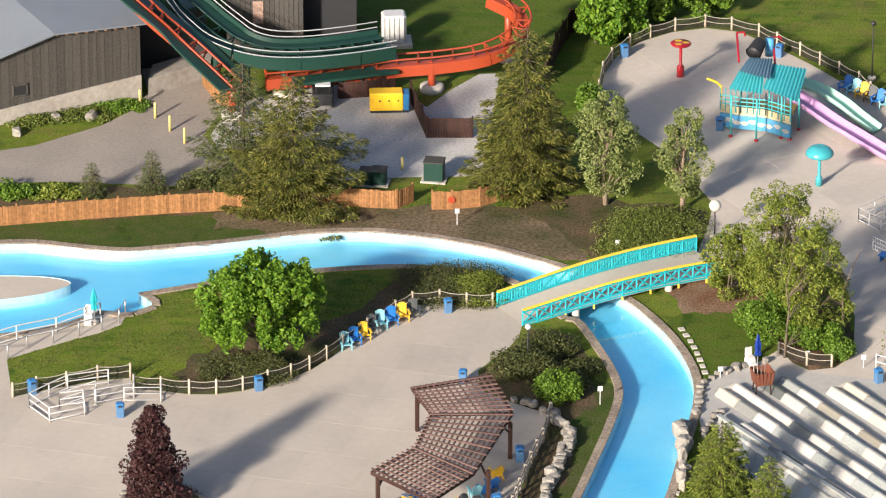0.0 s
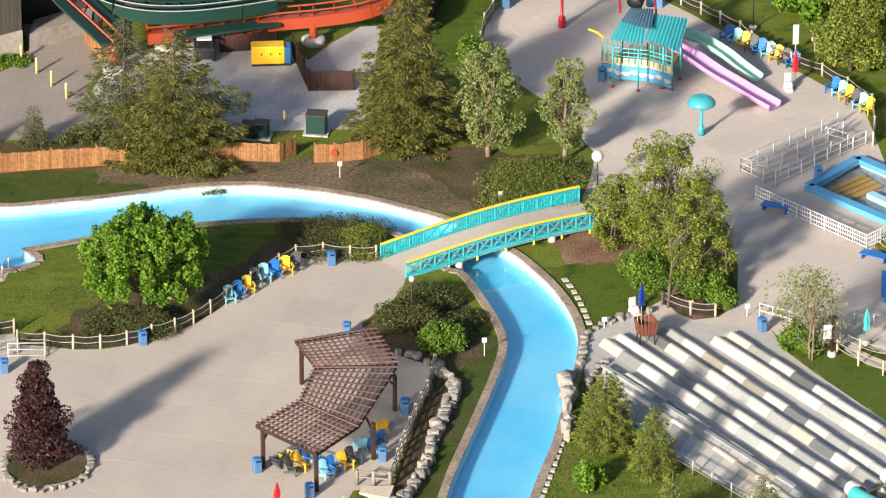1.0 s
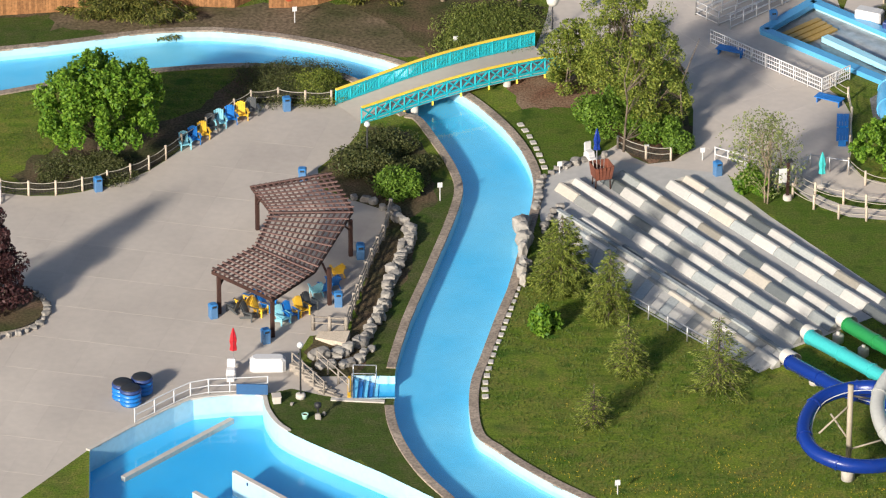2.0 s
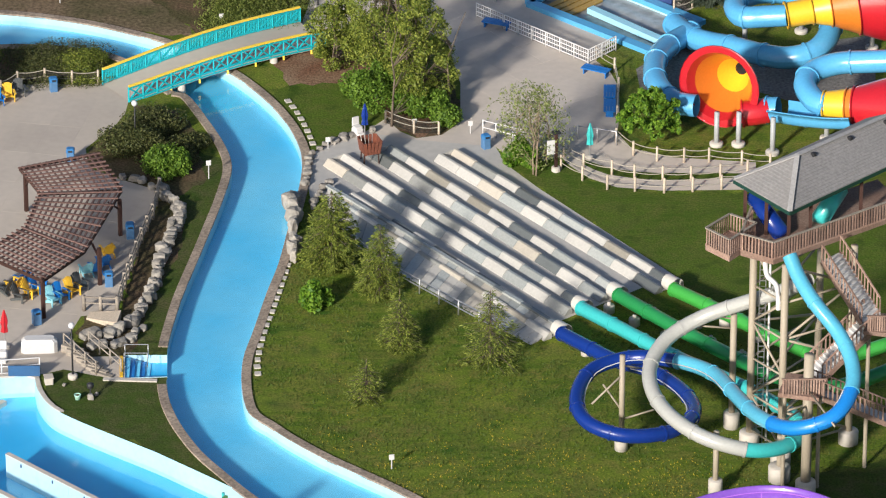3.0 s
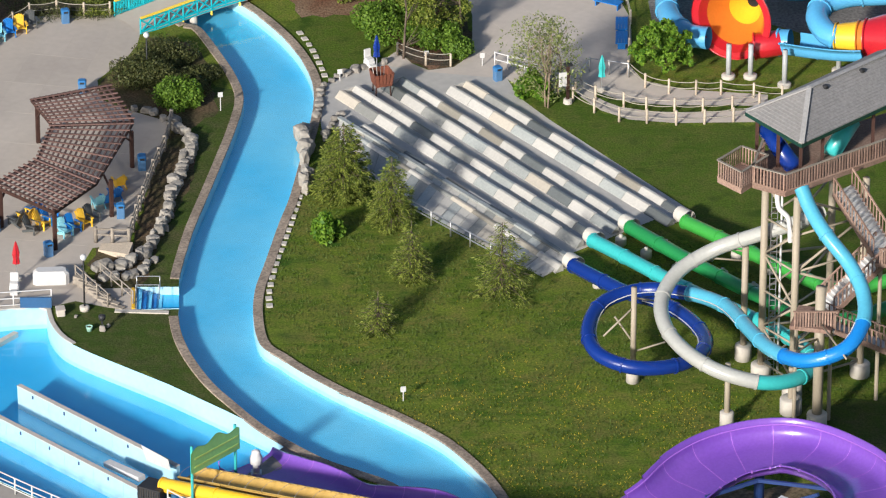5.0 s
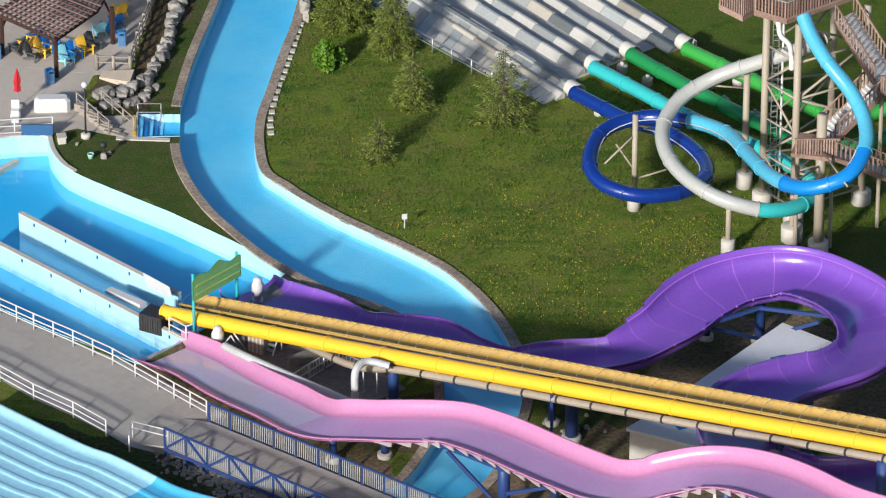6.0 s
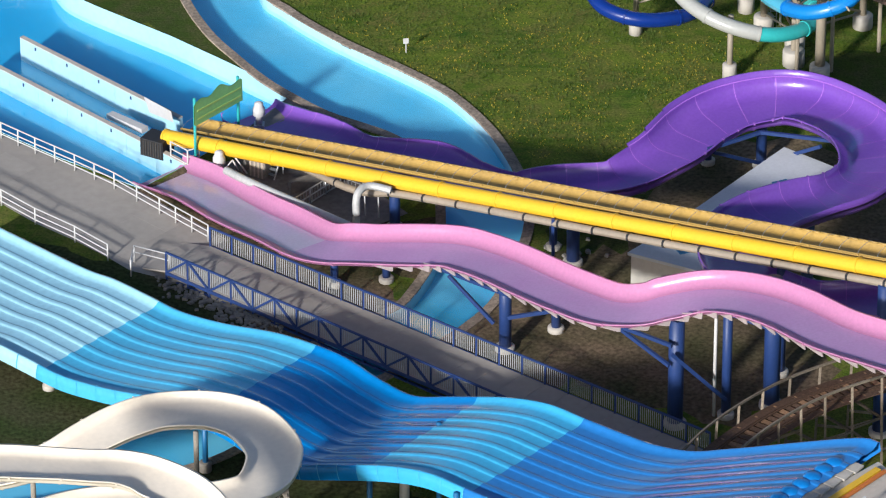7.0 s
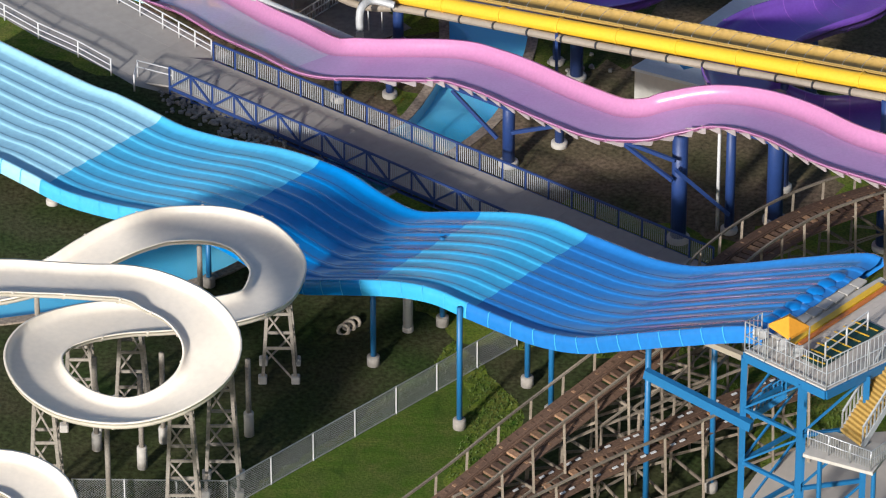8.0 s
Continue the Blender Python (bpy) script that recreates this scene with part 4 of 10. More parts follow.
                        w.add([(vs[a].x, vs[a].y, level), (vs[b].x, vs[b].y, level), (vs[b].x, vs[b].y, t), (vs[a].x, vs[a].y, t)], [(0, 1, 2, 3)])
                elif (b, a) not in count:
                    w.add([(vs[a].x, vs[a].y, level), (vs[b].x, vs[b].y, level), (vs[b].x, vs[b].y, 0.05), (vs[a].x, vs[a].y, 0.05)], [(0, 1, 2, 3)])
            floor_ob = solo(name, g, mat, LABELS[name], "pool" if "pool" in name else "river", kind="structure")
            part("pool_side", w, "pool_wall", floor_ob, "pale blue painted pool side")
        else:
            solo(name, g, mat, LABELS[name], "ground", kind="structure")


GATE = [(-17.59, -18.32), (-15.37, -18.32), (-15.27, -20.98), (-17.48, -20.98)]  # where the entry steps meet the river


def coping(name, run, width, side, label, mat="coping", high=0.1, step=1.6):
    """A kerb of concrete slabs along a run of points, lying to one side of it."""
    path = even(flat(run, 0), 0.8)
    root = thing(name, label, "kerb", kind="structure")
    lo, hi = (0.0, width) if side > 0 else (-width, 0.0)
    n = max(1, round(step / 0.8))
    for i in range(0, len(path) - 1, n):
        seg = path[i:i + n + 1]
        if len(seg) < 2:
            continue
        if any(inside(q.x, q.y, GATE) for q in seg):
            continue
        g = Geo()
        g.sweep(seg, [(lo, -0.02), (lo, high - 0.02), (lo + 0.02, high), (hi - 0.02, high), (hi, high - 0.02), (hi, -0.02)], ends=True)
        part("slab", g, mat, root)
    return root


lay_ground()
coping("river_kerb_far", FAR_BANK, 0.6, -1, "weathered concrete kerb along the river's far bank")
coping("river_kerb_near", NEAR_BANK, 0.58, -1, "weathered concrete kerb along the river's near bank")
coping("landing_kerb", LANDING[:17], 0.3, -1, "pale concrete kerb of the landing pool", "concrete_light")


# ---------------------------------------------------------------- shallow water
def water(label, rings, z):
    flat_rings = [[Vector((p[0], p[1], 0)) for p in r] for r in rings]
    pts = [p for r in flat_rings for p in r]
    g = Geo()
    g.add([(p.x, p.y, z) for p in pts], [tuple(t) for t in tessellate_polygon(flat_rings)])
    solo("water", g, "water", label, "water", kind="structure")


water("clear shallow water in the lazy river", [FAR_BANK + NEAR_BANK, ISLAND], -0.42)
water("clear shallow water in the landing pool", [LANDING], -1.12)


# ---------------------------------------------------------------- slides
def cut_runs(path, step):
    """Split an evenly walked path into sections about step long."""
    d = (path[1] - path[0]).length
    n = max(2, round(step / d))
    return [path[i:i + n + 1] for i in range(0, len(path) - 1, n) if len(path[i:i + n + 1]) > 1]


def profile_u(w, h, floor=0.55, thick=0.07, lip=0.1, n=5, near=1.0):
    """An open trough: outside up, over the rim, down and across the floor, and back."""
    half, flatw = w / 2, w / 2 * floor
    right = [(flatw + (half - flatw) * math.sin(a), h * (1 - math.cos(a))) for a in [math.pi / 2 * i / n for i in range(n + 1)]]
    inner = [(-x, z) for x, z in reversed(right)] + [(x, z * near) for x, z in right]
    outer = [(x * (1 + thick / half * 1.2), z - thick) for x, z in inner]
    rim_r, rim_l = [(half + lip, h * near), (half + lip, h * near - 0.08)], [(-half - lip, h - 0.08), (-half - lip, h)]
    return inner, rim_r, outer[::-1], rim_l


def spans(count, d, step):
    """First and last index of each section of a path of that many points, d apart."""
    n = max(2, round(step / d))
    return [(i, min(i + n, count - 1)) for i in range(0, count - 1, n)]


def flume(name, label, pts, w, h, colours, step=2.6, floor=0.55, bank=None, lip=0.1, per=8, floor_mat=None, group="", seam=None, near=1.0, raised=None, low_end=1.0):
    """An open slide of moulded sections along pts; colours: (share of the length, material)."""
    path = even(curve(pts, per), 0.45)
    inner, rim_r, outer, rim_l = profile_u(w, h, floor, lip=lip, near=near)
    root = thing(name, label, "water slide", group)
    total = len(path)
    banks = None
    if bank:
        raw = []
        for i in range(total):
            a, b, c = path[max(i - 4, 0)], path[i], path[min(i + 4, total - 1)]
            t0, t1 = (b - a), (c - b)
            turn = math.atan2(t0.x * t1.y - t0.y * t1.x, t0.x * t1.x + t0.y * t1.y) if t0.length * t1.length > 0 else 0
            raw.append(max(-bank, min(bank, -turn * bank * 2.2)))
        banks = [sum(raw[max(0, i - 4):i + 5]) / len(raw[max(0, i - 4):i + 5]) for i in range(total)]
    for lo, hi in spans(total, 0.45, step):
        mat = next(m for s, m in colours if lo / total <= s)
        if low_end < 1:  # sides that rise from a low mouth
            grow = min(1.0, low_end + (1 - low_end) * lo / total / 0.28)
            inner, rim_r, outer, rim_l = profile_u(w, h * grow, floor, lip=lip, near=near)
        g = Geo()
        g.sweep(path, inner + rim_r + outer + rim_l + inner[:1], banks, span=(lo, hi))
        sec = part("section", g, mat, root, smooth=True)
        if floor_mat:
            g = Geo()
            g.sweep(path, [(x, z + 0.006) for x, z in inner if abs(x) < w * 0.36], banks, span=(lo, hi))
            part("runway", g, floor_mat if isinstance(floor_mat, str) else next(m for e, m in floor_mat if lo / total <= e), sec, smooth=True)
        i = min(lo, total - 2)
        if raised and raised[0] <= lo / total <= raised[1]:  # an added wall on the outside of the bend, over a pale seam
            g = Geo()
            x, tall = -w / 2 - lip * 0.6, raised[2] * min(1.0, (lo / total - raised[0]) / 0.06 + 0.35)
            g.sweep(path, [(x, h - 0.02), (x - 0.08, h + tall), (x - 0.16, h + tall), (x - 0.08, h - 0.02)], banks, span=(lo, hi))
            part("raised_wall", g, mat, sec, smooth=True)
            g = Geo()
            g.sweep(path, [(x + 0.02, h - 0.02), (x + 0.03, h + 0.03), (x - 0.01, h + 0.05)], banks, span=(lo, hi))
            part("edge_strip", g, seam or mat, sec)
        g = Geo()  # the joint between two sections
        d = (path[i + 1] - path[i]).normalized() * 0.05
        two = [banks[i]] * 2 if banks else None
        g.sweep([path[i] - d, path[i] + d], [(x * 1.03, z - 0.13) for x, z in inner] + [(w / 2 + lip + 0.05, h * near - 0.1), (w / 2 + lip + 0.05, h * near + 0.02), (w / 2, h * near + 0.02)], two)
        if seam:
            g.sweep([path[i] - d * 0.5, path[i] + d * 0.5], [(x * 0.995, z + 0.015) for x, z in inner], two)
        part("flange", g, seam or mat, sec)
    return root, path


def tube_slide(name, label, pts, r, colours, step=3.2, per=8, group=""):
    """A closed tube slide of bolted sections."""
    path = even(curve(pts, per), 0.4)
    ring = [(math.cos(2 * math.pi * i / 16) * r, math.sin(2 * math.pi * i / 16) * r) for i in range(17)]
    root = thing(name, label, "water slide", group)
    total = len(path)
    for lo, hi in spans(total, 0.4, step):
        mat = next(m for s, m in colours if lo / total <= s)
        g = Geo()
        g.sweep(path, ring, span=(lo, hi))
        sec = part("section", g, mat, root, smooth=True)
        i = min(lo, total - 2)
        d = (path[i + 1] - path[i]).normalized() * 0.06
        big = [(x * 1.09, z * 1.09) for x, z in ring]
        g = Geo()
        g.sweep([path[i] - d * 1.01, path[i] - d, path[i] + d, path[i] + d * 1.01], ring)
        n = len(ring)
        for row in (1, 2):
            for k in range(n):
                v = Vector(g.v[row * n + k])
                c = path[i] + d * (-1 if row == 1 else 1)
                g.v[row * n + k] = tuple(c + (v - c) * 1.1)
        part("flange", g, mat, sec)
    return root, path


BLUE_TUBE = [(7.48, -16.65, 0.7), (9.08, -19.03, 1), (10.72, -21.31, 1.3), (12.9, -23.29, 1.6), (14.57, -26.38, 1.9), (15.03, -29.44, 2.2), (13.6, -32.18, 2.5), (10.93, -33.27, 2.8), (8.71, -32.24, 3.1), (8.06, -30.02, 3.5), (9.01, -27.27, 3.9), (11.43, -26.21, 4.2), (13.86, -27.37, 4.6), (15.46, -29.03, 5), (16.43, -31.02, 5.4), (17.28, -34.21, 5.9), (18.36, -37.5, 6.4), (19.85, -39.93, 7), (21.47, -40.62, 7.6), (22.76, -40.24, 8.2), (23.59, -38.75, 9), (23.61, -36.97, 9.8), (22.89, -35.41, 10.8), (21.63, -34.21, 12), (20.75, -32.97, 13), (20.22, -32.07, 14)]
TEAL_TUBE = [(8.72, -13.34, 0.7), (10.85, -16.33, 1), (14.12, -21.04, 1.5), (17.34, -25.09, 2), (19.85, -28.7, 2.4), (20.98, -31.17, 2.7), (21.05, -33.52, 2.9), (19.85, -35.23, 3.1), (18.16, -36.11, 3.4), (16.3, -36.02, 3.8), (14.75, -35.39, 4.2), (13.31, -34.06, 4.7), (12.44, -32.24, 5.2), (12.36, -30.23, 5.8), (13.39, -28.36, 6.6), (15.46, -27.56, 7.6), (17.73, -28.13, 8.8), (20.3, -29.02, 10.2), (21.57, -29.51, 11.2)]
GREEN_TUBE = [(14.47, -10.87, 0.7), (17.44, -14.76, 1.1), (20.98, -19.57, 1.6), (22.56, -21.75, 2), (24.17, -22.86, 2.4), (27.6, -21.83, 3)]
FERN_TUBE = [(11.04, -11.62, 0.7), (14.27, -16.64, 1.2), (17.5, -21.34, 1.7), (20.05, -24.64, 2.1), (22.27, -26.93, 2.5), (24.58, -27.15, 3), (27.33, -25.78, 3.4)]
blue_root, blue_path = tube_slide("tube_slide", "navy and sky blue tube slide coiling down from the tower", BLUE_TUBE, 0.44, [(0.54, "blue_dark"), (0.725, "aqua"), (0.8, "blue_mid"), (0.955, "aqua"), (1.1, "blue_dark")], group="tube slides from the tower")
tube_slide("tube_slide", "turquoise and grey tube slide looping round the tower", TEAL_TUBE, 0.44, [(0.52, "turquoise"), (1.1, "grey_gel")], group="tube slides from the tower")
tube_slide("tube_slide", "bright green tube slide low over the grass", GREEN_TUBE, 0.44, [(1.1, "green")], group="tube slides from the tower")
tube_slide("tube_slide", "dark green tube slide low over the grass", FERN_TUBE, 0.44, [(1.1, "green_dark")], group="tube slides from the tower")

PURPLE = [(-11.73, -39.58, -0.1), (-10.57, -40.75, 0.0), (-7.88, -42.9, 0.2), (-5.88, -45.08, 0.4), (-3.26, -46.46, 0.7), (-1.38, -47.7, 1.1), (0.45, -50.33, 1.6), (2.95, -52.64, 2.2), (6.25, -52.69, 2.45), (9.23, -52.79, 2.95), (11.3, -51.39, 3.3), (12.49, -50.23, 3.5), (13.98, -48.22, 3.8), (16.09, -46.83, 4.1), (19.11, -46.64, 4.4), (21.83, -49.14, 4.7), (23.14, -52.17, 5), (23.24, -55.61, 5.2), (21.54, -58.27, 5.4), (19.24, -59.76, 5.6), (16.86, -61.44, 5.7), (15.3, -63.74, 5.8), (15.1, -67.3, 6), (16.8, -69.77, 6.1), (19.41, -71.34, 6.3), (23.85, -71.71, 6.6)]
PINK = [(-16.66, -46.15, -0.2), (-14.3, -48.98, 0.5), (-11.95, -52.81, 1.3), (-9.65, -56.28, 2.2), (-7.5, -59.78, 3.2), (-5.17, -61.13, 3.8), (-3.31, -62.02, 4.3), (-0.25, -63.18, 4.9), (1.28, -64.38, 5.2), (2.79, -65.93, 5.5), (4.58, -67.99, 5.8), (6.35, -69.91, 6.1), (8.11, -71.54, 6.4), (9.87, -72.41, 6.9), (11.34, -72.59, 7.4), (13.4, -72.94, 8), (15.41, -74.09, 8.5), (17.39, -75.97, 8.9), (19.59, -78.73, 9.3), (22, -81.07, 9.8), (23.96, -82.84, 10.2)]
flume("raft_slide", "glossy purple open raft slide with a hairpin bend", PURPLE, 3.9, 0.82, [(1.1, "purple")], step=1.8, bank=0.15, seam="purple_light", floor=0.5, near=1.1, raised=(0.38, 0.8, 0.42), low_end=0.55)
# first quarter of the floor is painted paler for its wet sheen
flume("body_slide", "pink open slide with humps and a lilac floor", PINK, 3.6, 0.75, [(1.1, "pink")], floor_mat=[(0.27, "lilac_sheen"), (1.1, "lilac_floor")], floor=0.62, near=0.4)
WHITE = [(-24.56, -96.38, 12.5), (-22.4, -95.58, 12.15), (-20.22, -95.19, 11.8), (-18.05, -94.9, 11.45), (-16.51, -94.51, 11.1), (-15.1, -94.58, 10.75), (-13.28, -95.57, 10.4), (-12.14, -97.06, 9.95), (-11.9, -98.58, 9.5), (-12.55, -100.14, 9.05), (-14.17, -101.25, 8.5), (-16.2, -101.45, 8.1), (-18.42, -100.27, 7.7), (-20.15, -98.06, 7.4), (-21.01, -95.33, 7.15), (-20.5, -93.1, 6.98), (-18.88, -91.74, 6.86), (-16.8, -91.0, 6.75), (-14.68, -90.74, 6.65), (-13.13, -90.5, 6.6), (-11.17, -89.83, 6.5), (-9.63, -88.71, 6.45), (-9.05, -86.69, 6.4), (-9.21, -85.03, 6.35), (-10.37, -82.82, 6.3), (-11.85, -81.64, 6.2), (-13.32, -81.22, 6.1), (-15.23, -81.13, 5.9), (-16.95, -81.79, 5.7), (-18.51, -82.78, 5.4), (-20.2, -83.93, 5.0), (-22.51, -84.49, 4.5), (-25.7, -84.64, 4.0)]
flume("raft_slide", "white open raft slide coiling on timber towers", WHITE, 2.75, 0.43, [(1.1, "raft_white")], bank=0.14, floor=0.68)
flume("raft_slide", "white open raft slide, a further coil on timber towers", [(-24.05, -109.5, 10), (-22.48, -108.97, 9.9), (-20.85, -109.2, 9.8), (-19.59, -110.32, 9.6), (-18.95, -112.35, 9.4)], 2.75, 0.43, [(1.1, "raft_white")], bank=0.14, floor=0.68)

line = []
for i in range(6, len(blue_path) - 24, 2):  # a thin water line clipped along the inner side of the bends
    t0, t1 = blue_path[i] - blue_path[i - 6], blue_path[i + 6] - blue_path[i]
    side = 1 if t0.x * t1.y - t0.y * t1.x > 0 else -1
    line.append(blue_path[i] + Vector((-t1.y, t1.x, 0)).normalized() * side * 0.47 + Vector((0, 0, 0.02)))
part("water_line", Geo().tube(line, 0.035, 5), "white", blue_root, "thin white water line", smooth=True)


# ---------------------------------------------------------------- trees and shrubs
def leaf_cloud(g, rng, centre, radii, count, size, shape="leaf", hollow=0.55):
    """Small leaves through a lumpy clump, thicker towards its skin."""
    c = np.array(centre)
    d = rng.normal(size=(count, 3))
    d /= np.linalg.norm(d, axis=1)[:, None]
    r = hollow + (1 - hollow) * rng.random(count) ** 0.5
    p = c + d * r[:, None] * np.array(radii)
    a = rng.normal(size=(count, 3)) + d * 0.8 + np.array([0, 0, 0.35])
    a /= np.linalg.norm(a, axis=1)[:, None]
    u = np.cross(a, rng.normal(size=(count, 3)))
    u /= np.linalg.norm(u, axis=1)[:, None]
    w = np.cross(a, u)
    s = size * (0.6 + 0.8 * rng.random(count))[:, None]
    vs = np.stack([p - u * s, p - w * s * 0.55, p + u * s, p + w * s * 0.55], 1).reshape(-1, 3)
    n = len(g.v)
    g.v += [tuple(q) for q in vs.tolist()]
    g.f += [(n + 4 * i, n + 4 * i + 1, n + 4 * i + 2, n + 4 * i + 3) for i in range(count)]


def broadleaf(at, height, width, mat, label, seed, leaves=9000, size=0.16, clumps=26, stem=0.16, low=0.18, bark="bark", shape="dome", trunks=1, group="trees", stout=1.0, puff=1.0):
    rng = np.random.default_rng(seed)
    root = thing("tree", label, "tree", group, at=at)
    g, crown = Geo(), Geo()
    r = (height * 0.018 + 0.06) * stout
    tops = []
    for k in range(trunks):
        ox, oy = (0, 0) if trunks == 1 else (rng.normal() * width * 0.16, rng.normal() * width * 0.16)
        path = [(ox, oy, -0.1)] + [(ox + rng.normal() * 0.04 * height * i / 4, oy + rng.normal() * 0.04 * height * i / 4, height * 0.85 * i / 4) for i in range(1, 5)]
        for i in range(4):
            g.rod(path[i], path[i + 1], r * (1 - i * 0.2), r * (0.8 - i * 0.2), 7)
        tops.append(path)
    share = leaves // clumps
    for k in range(clumps):
        f = (k + 0.5) / clumps
        z = height * (low + (0.93 - low) * f)
        belly = math.sin(math.pi * (0.14 + 0.78 * f)) ** 0.55
        if shape == "cone":
            belly = (1.02 - f) ** 0.75 * (1 - 0.5 * max(0, 0.12 - f) / 0.12)
        ang = k * 2.4 + rng.normal() * 0.4
        rad = width / 2 * belly * (0.3 + 0.56 * rng.random())
        x, y = math.cos(ang) * rad, math.sin(ang) * rad
        cr = puff * width * (0.08 + 0.1 * rng.random()) * (0.75 + 0.5 * belly)
        leaf_cloud(crown, rng, (x, y, z), (cr, cr, cr * (0.7 + 0.3 * rng.random())), share, size)
        path = tops[k % trunks]
        j = min(3, int(f * 3))
        a = Vector(path[j]).lerp(Vector(path[j + 1]), 0.5)
        g.rod(a, (x * 0.85, y * 0.85, z), r * 0.35, r * 0.1, 5)
    part("trunk", g, bark, root, smooth=True)
    part("crown", crown, mat, root)
    return root


def tufted(at, height, width, mat, label, seed, tufts=190, leaves=150, size=0.13, low=0.12, base=0.45, category="tree", group="trees", bark="bark"):
    """A leafy crown of many upright tufts of large leaves round a low fork, with an uneven outline and dark gaps."""
    rng = np.random.default_rng(seed)
    root = thing(category, label, category, group, at=at)
    g, crown = Geo(), Geo()
    r = height * 0.018 + 0.05
    g.rod((0, 0, -0.1), (0, 0, height * 0.3), r, r * 0.8, 8)
    mid = height * (low + (1 - low) * 0.42)
    for k in range(tufts):
        d = Vector(rng.normal(size=3)).normalized()
        if d.z < -0.55:
            d.z = -d.z
        bulge = 0.86 + 0.26 * noise.noise(d * 2.3 + Vector((seed, 0, 0)))
        reach = bulge * (1.0 if k % 3 else 0.62) * rng.uniform(0.86, 1.04)
        tall = (height - mid) * 0.93 if d.z > 0 else mid - height * low
        p = Vector((d.x * width / 2 * reach, d.y * width / 2 * reach, mid + d.z * tall * reach))
        c = width * rng.uniform(0.04, 0.068)
        leaf_cloud(crown, rng, p, (c, c, c * rng.uniform(1.0, 1.9)), int(leaves * rng.uniform(0.6, 1.3)), size, hollow=0.25)
        if k % 4 == 0:
            g.rod((0, 0, height * rng.uniform(0.12, 0.3)), p, r * 0.3, r * 0.06, 4, cap=False)
    part("trunk", g, bark, root, smooth=True)
    part("crown", crown, mat, root)
    return root


def conifer(at, height, width, mat, label, seed, bare=0.04, tiers=None, droop=0.2, tufts=22, group="conifers", power=0.72, wild=0.16):
    rng = np.random.default_rng(seed)
    root = thing("conifer", label, "tree", group, at=at)
    g, crown = Geo(), Geo()
    g.rod((0, 0, -0.1), (0, 0, height * 0.97), 0.03 * height * 0.5 + 0.05, 0.02, 7)
    tiers = tiers or int(height * 1.7 + 11)
    size = 0.13 + height * 0.011
    for t in range(tiers):
        f = t / tiers
        z = height * (bare + (1 - bare) * f)
        skirt = 0.72 + 0.28 * min(1.0, f / 0.14)
        reach = width / 2 * (1 - f) ** power * skirt + 0.1
        limbs = max(5, int(6 + 5 * (1 - f)))
        for b in range(limbs):
            ang = 2 * math.pi * (b + 0.7 * rng.random()) / limbs + t * 1.3
            ln = reach * max(0.35, 0.92 + wild * rng.normal())
            dx, dy = math.cos(ang), math.sin(ang)
            dip = droop * ln * (0.7 + 0.6 * rng.random())
            if ln > 0.5:
                g.rod((0, 0, z), (dx * ln, dy * ln, z - dip), 0.025, 0.008, 3, cap=False)
            k = max(6, int(1.05 * tufts * ln * (0.7 + 0.5 * ln)))
            for i in range(k):  # a flat spray, widest at two thirds, drooping and lifting again at the tip
                s = math.sqrt(rng.random()) * 0.98 + 0.03
                spread = 0.3 * ln * math.sin(math.pi * min(1, s * 0.85 + 0.1)) * (rng.random() - 0.5) * 2
                p = Vector((dx * ln * s - dy * spread, dy * ln * s + dx * spread, z - dip * math.sin(s * 2.0) * 1.1 - 0.12 * abs(spread) + 0.05 * rng.normal() - 0.12 * rng.random()))
                side = Vector((-dy, dx, 0)) * (rng.random() - 0.5) * 1.6
                d = (Vector((dx, dy, -0.25)) * 0.9 + side + Vector(rng.normal(size=3)) * 0.25).normalized()
                w = d.cross(Vector(rng.normal(size=3)) * 0.4 + Vector((0, 0, 1))).normalized() * size * 0.17
                e = p + d * size * (1.0 + 0.8 * rng.random())
                m = p.lerp(e, 0.45)
                crown.add([p, m + w, e, m - w], [(0, 1, 2, 3)])
    part("trunk", g, "bark", root, smooth=True)
    part("crown", crown, mat, root)
    return root


def shrub(at, width, depth, height, mat, label, seed, leaves=2500, size=0.12, clumps=9, name="shrub", group="shrubs"):
    rng = np.random.default_rng(seed)
    root = thing(name, label, "shrub", group, at=at)
    crown, g = Geo(), Geo()
    for k in range(clumps):
        x, y = (rng.random() - 0.5) * width * 0.8, (rng.random() - 0.5) * depth * 0.8
        fall = max(0.35, 1 - (2 * x / width) ** 2 * 0.6 - (2 * y / depth) ** 2 * 0.6)
        h = height * fall * (0.75 + 0.4 * rng.random())
        cr = 0.13 * (width + depth) * (0.7 + 0.5 * rng.random())
        leaf_cloud(crown, rng, (x, y, h * 0.5), (cr, cr, h * 0.55), leaves // clumps, size)
        g.rod((x * 0.4, y * 0.4, -0.05), (x, y, h * 0.6), 0.03, 0.01, 4)
    part("woody_base", g, "bark", root)
    part("leaves", crown, mat, root)
    return root


conifer((-40.73, 38.25, 0), 9.2, 7.6, "needle", "grey green spruce behind the wooden fence", 1, wild=0.3, power=0.62, tufts=13)
conifer((-36.98, 34.79, 0), 9.85, 9.6, "needle_olive", "broad olive green spruce before the wooden fence", 2, wild=0.26, power=0.68)
conifer((-21.23, 37.9, 0), 12.56, 7.8, "needle_olive", "tall dense olive green spruce beside the river", 3, wild=0.2, power=0.62)
conifer((-50.89, 35.22, 0), 2.64, 1.9, "needle", "small young spruce behind the fence", 4)
conifer((-46.87, 36.52, 0), 3.15, 2.1, "needle", "small young spruce behind the fence", 5)
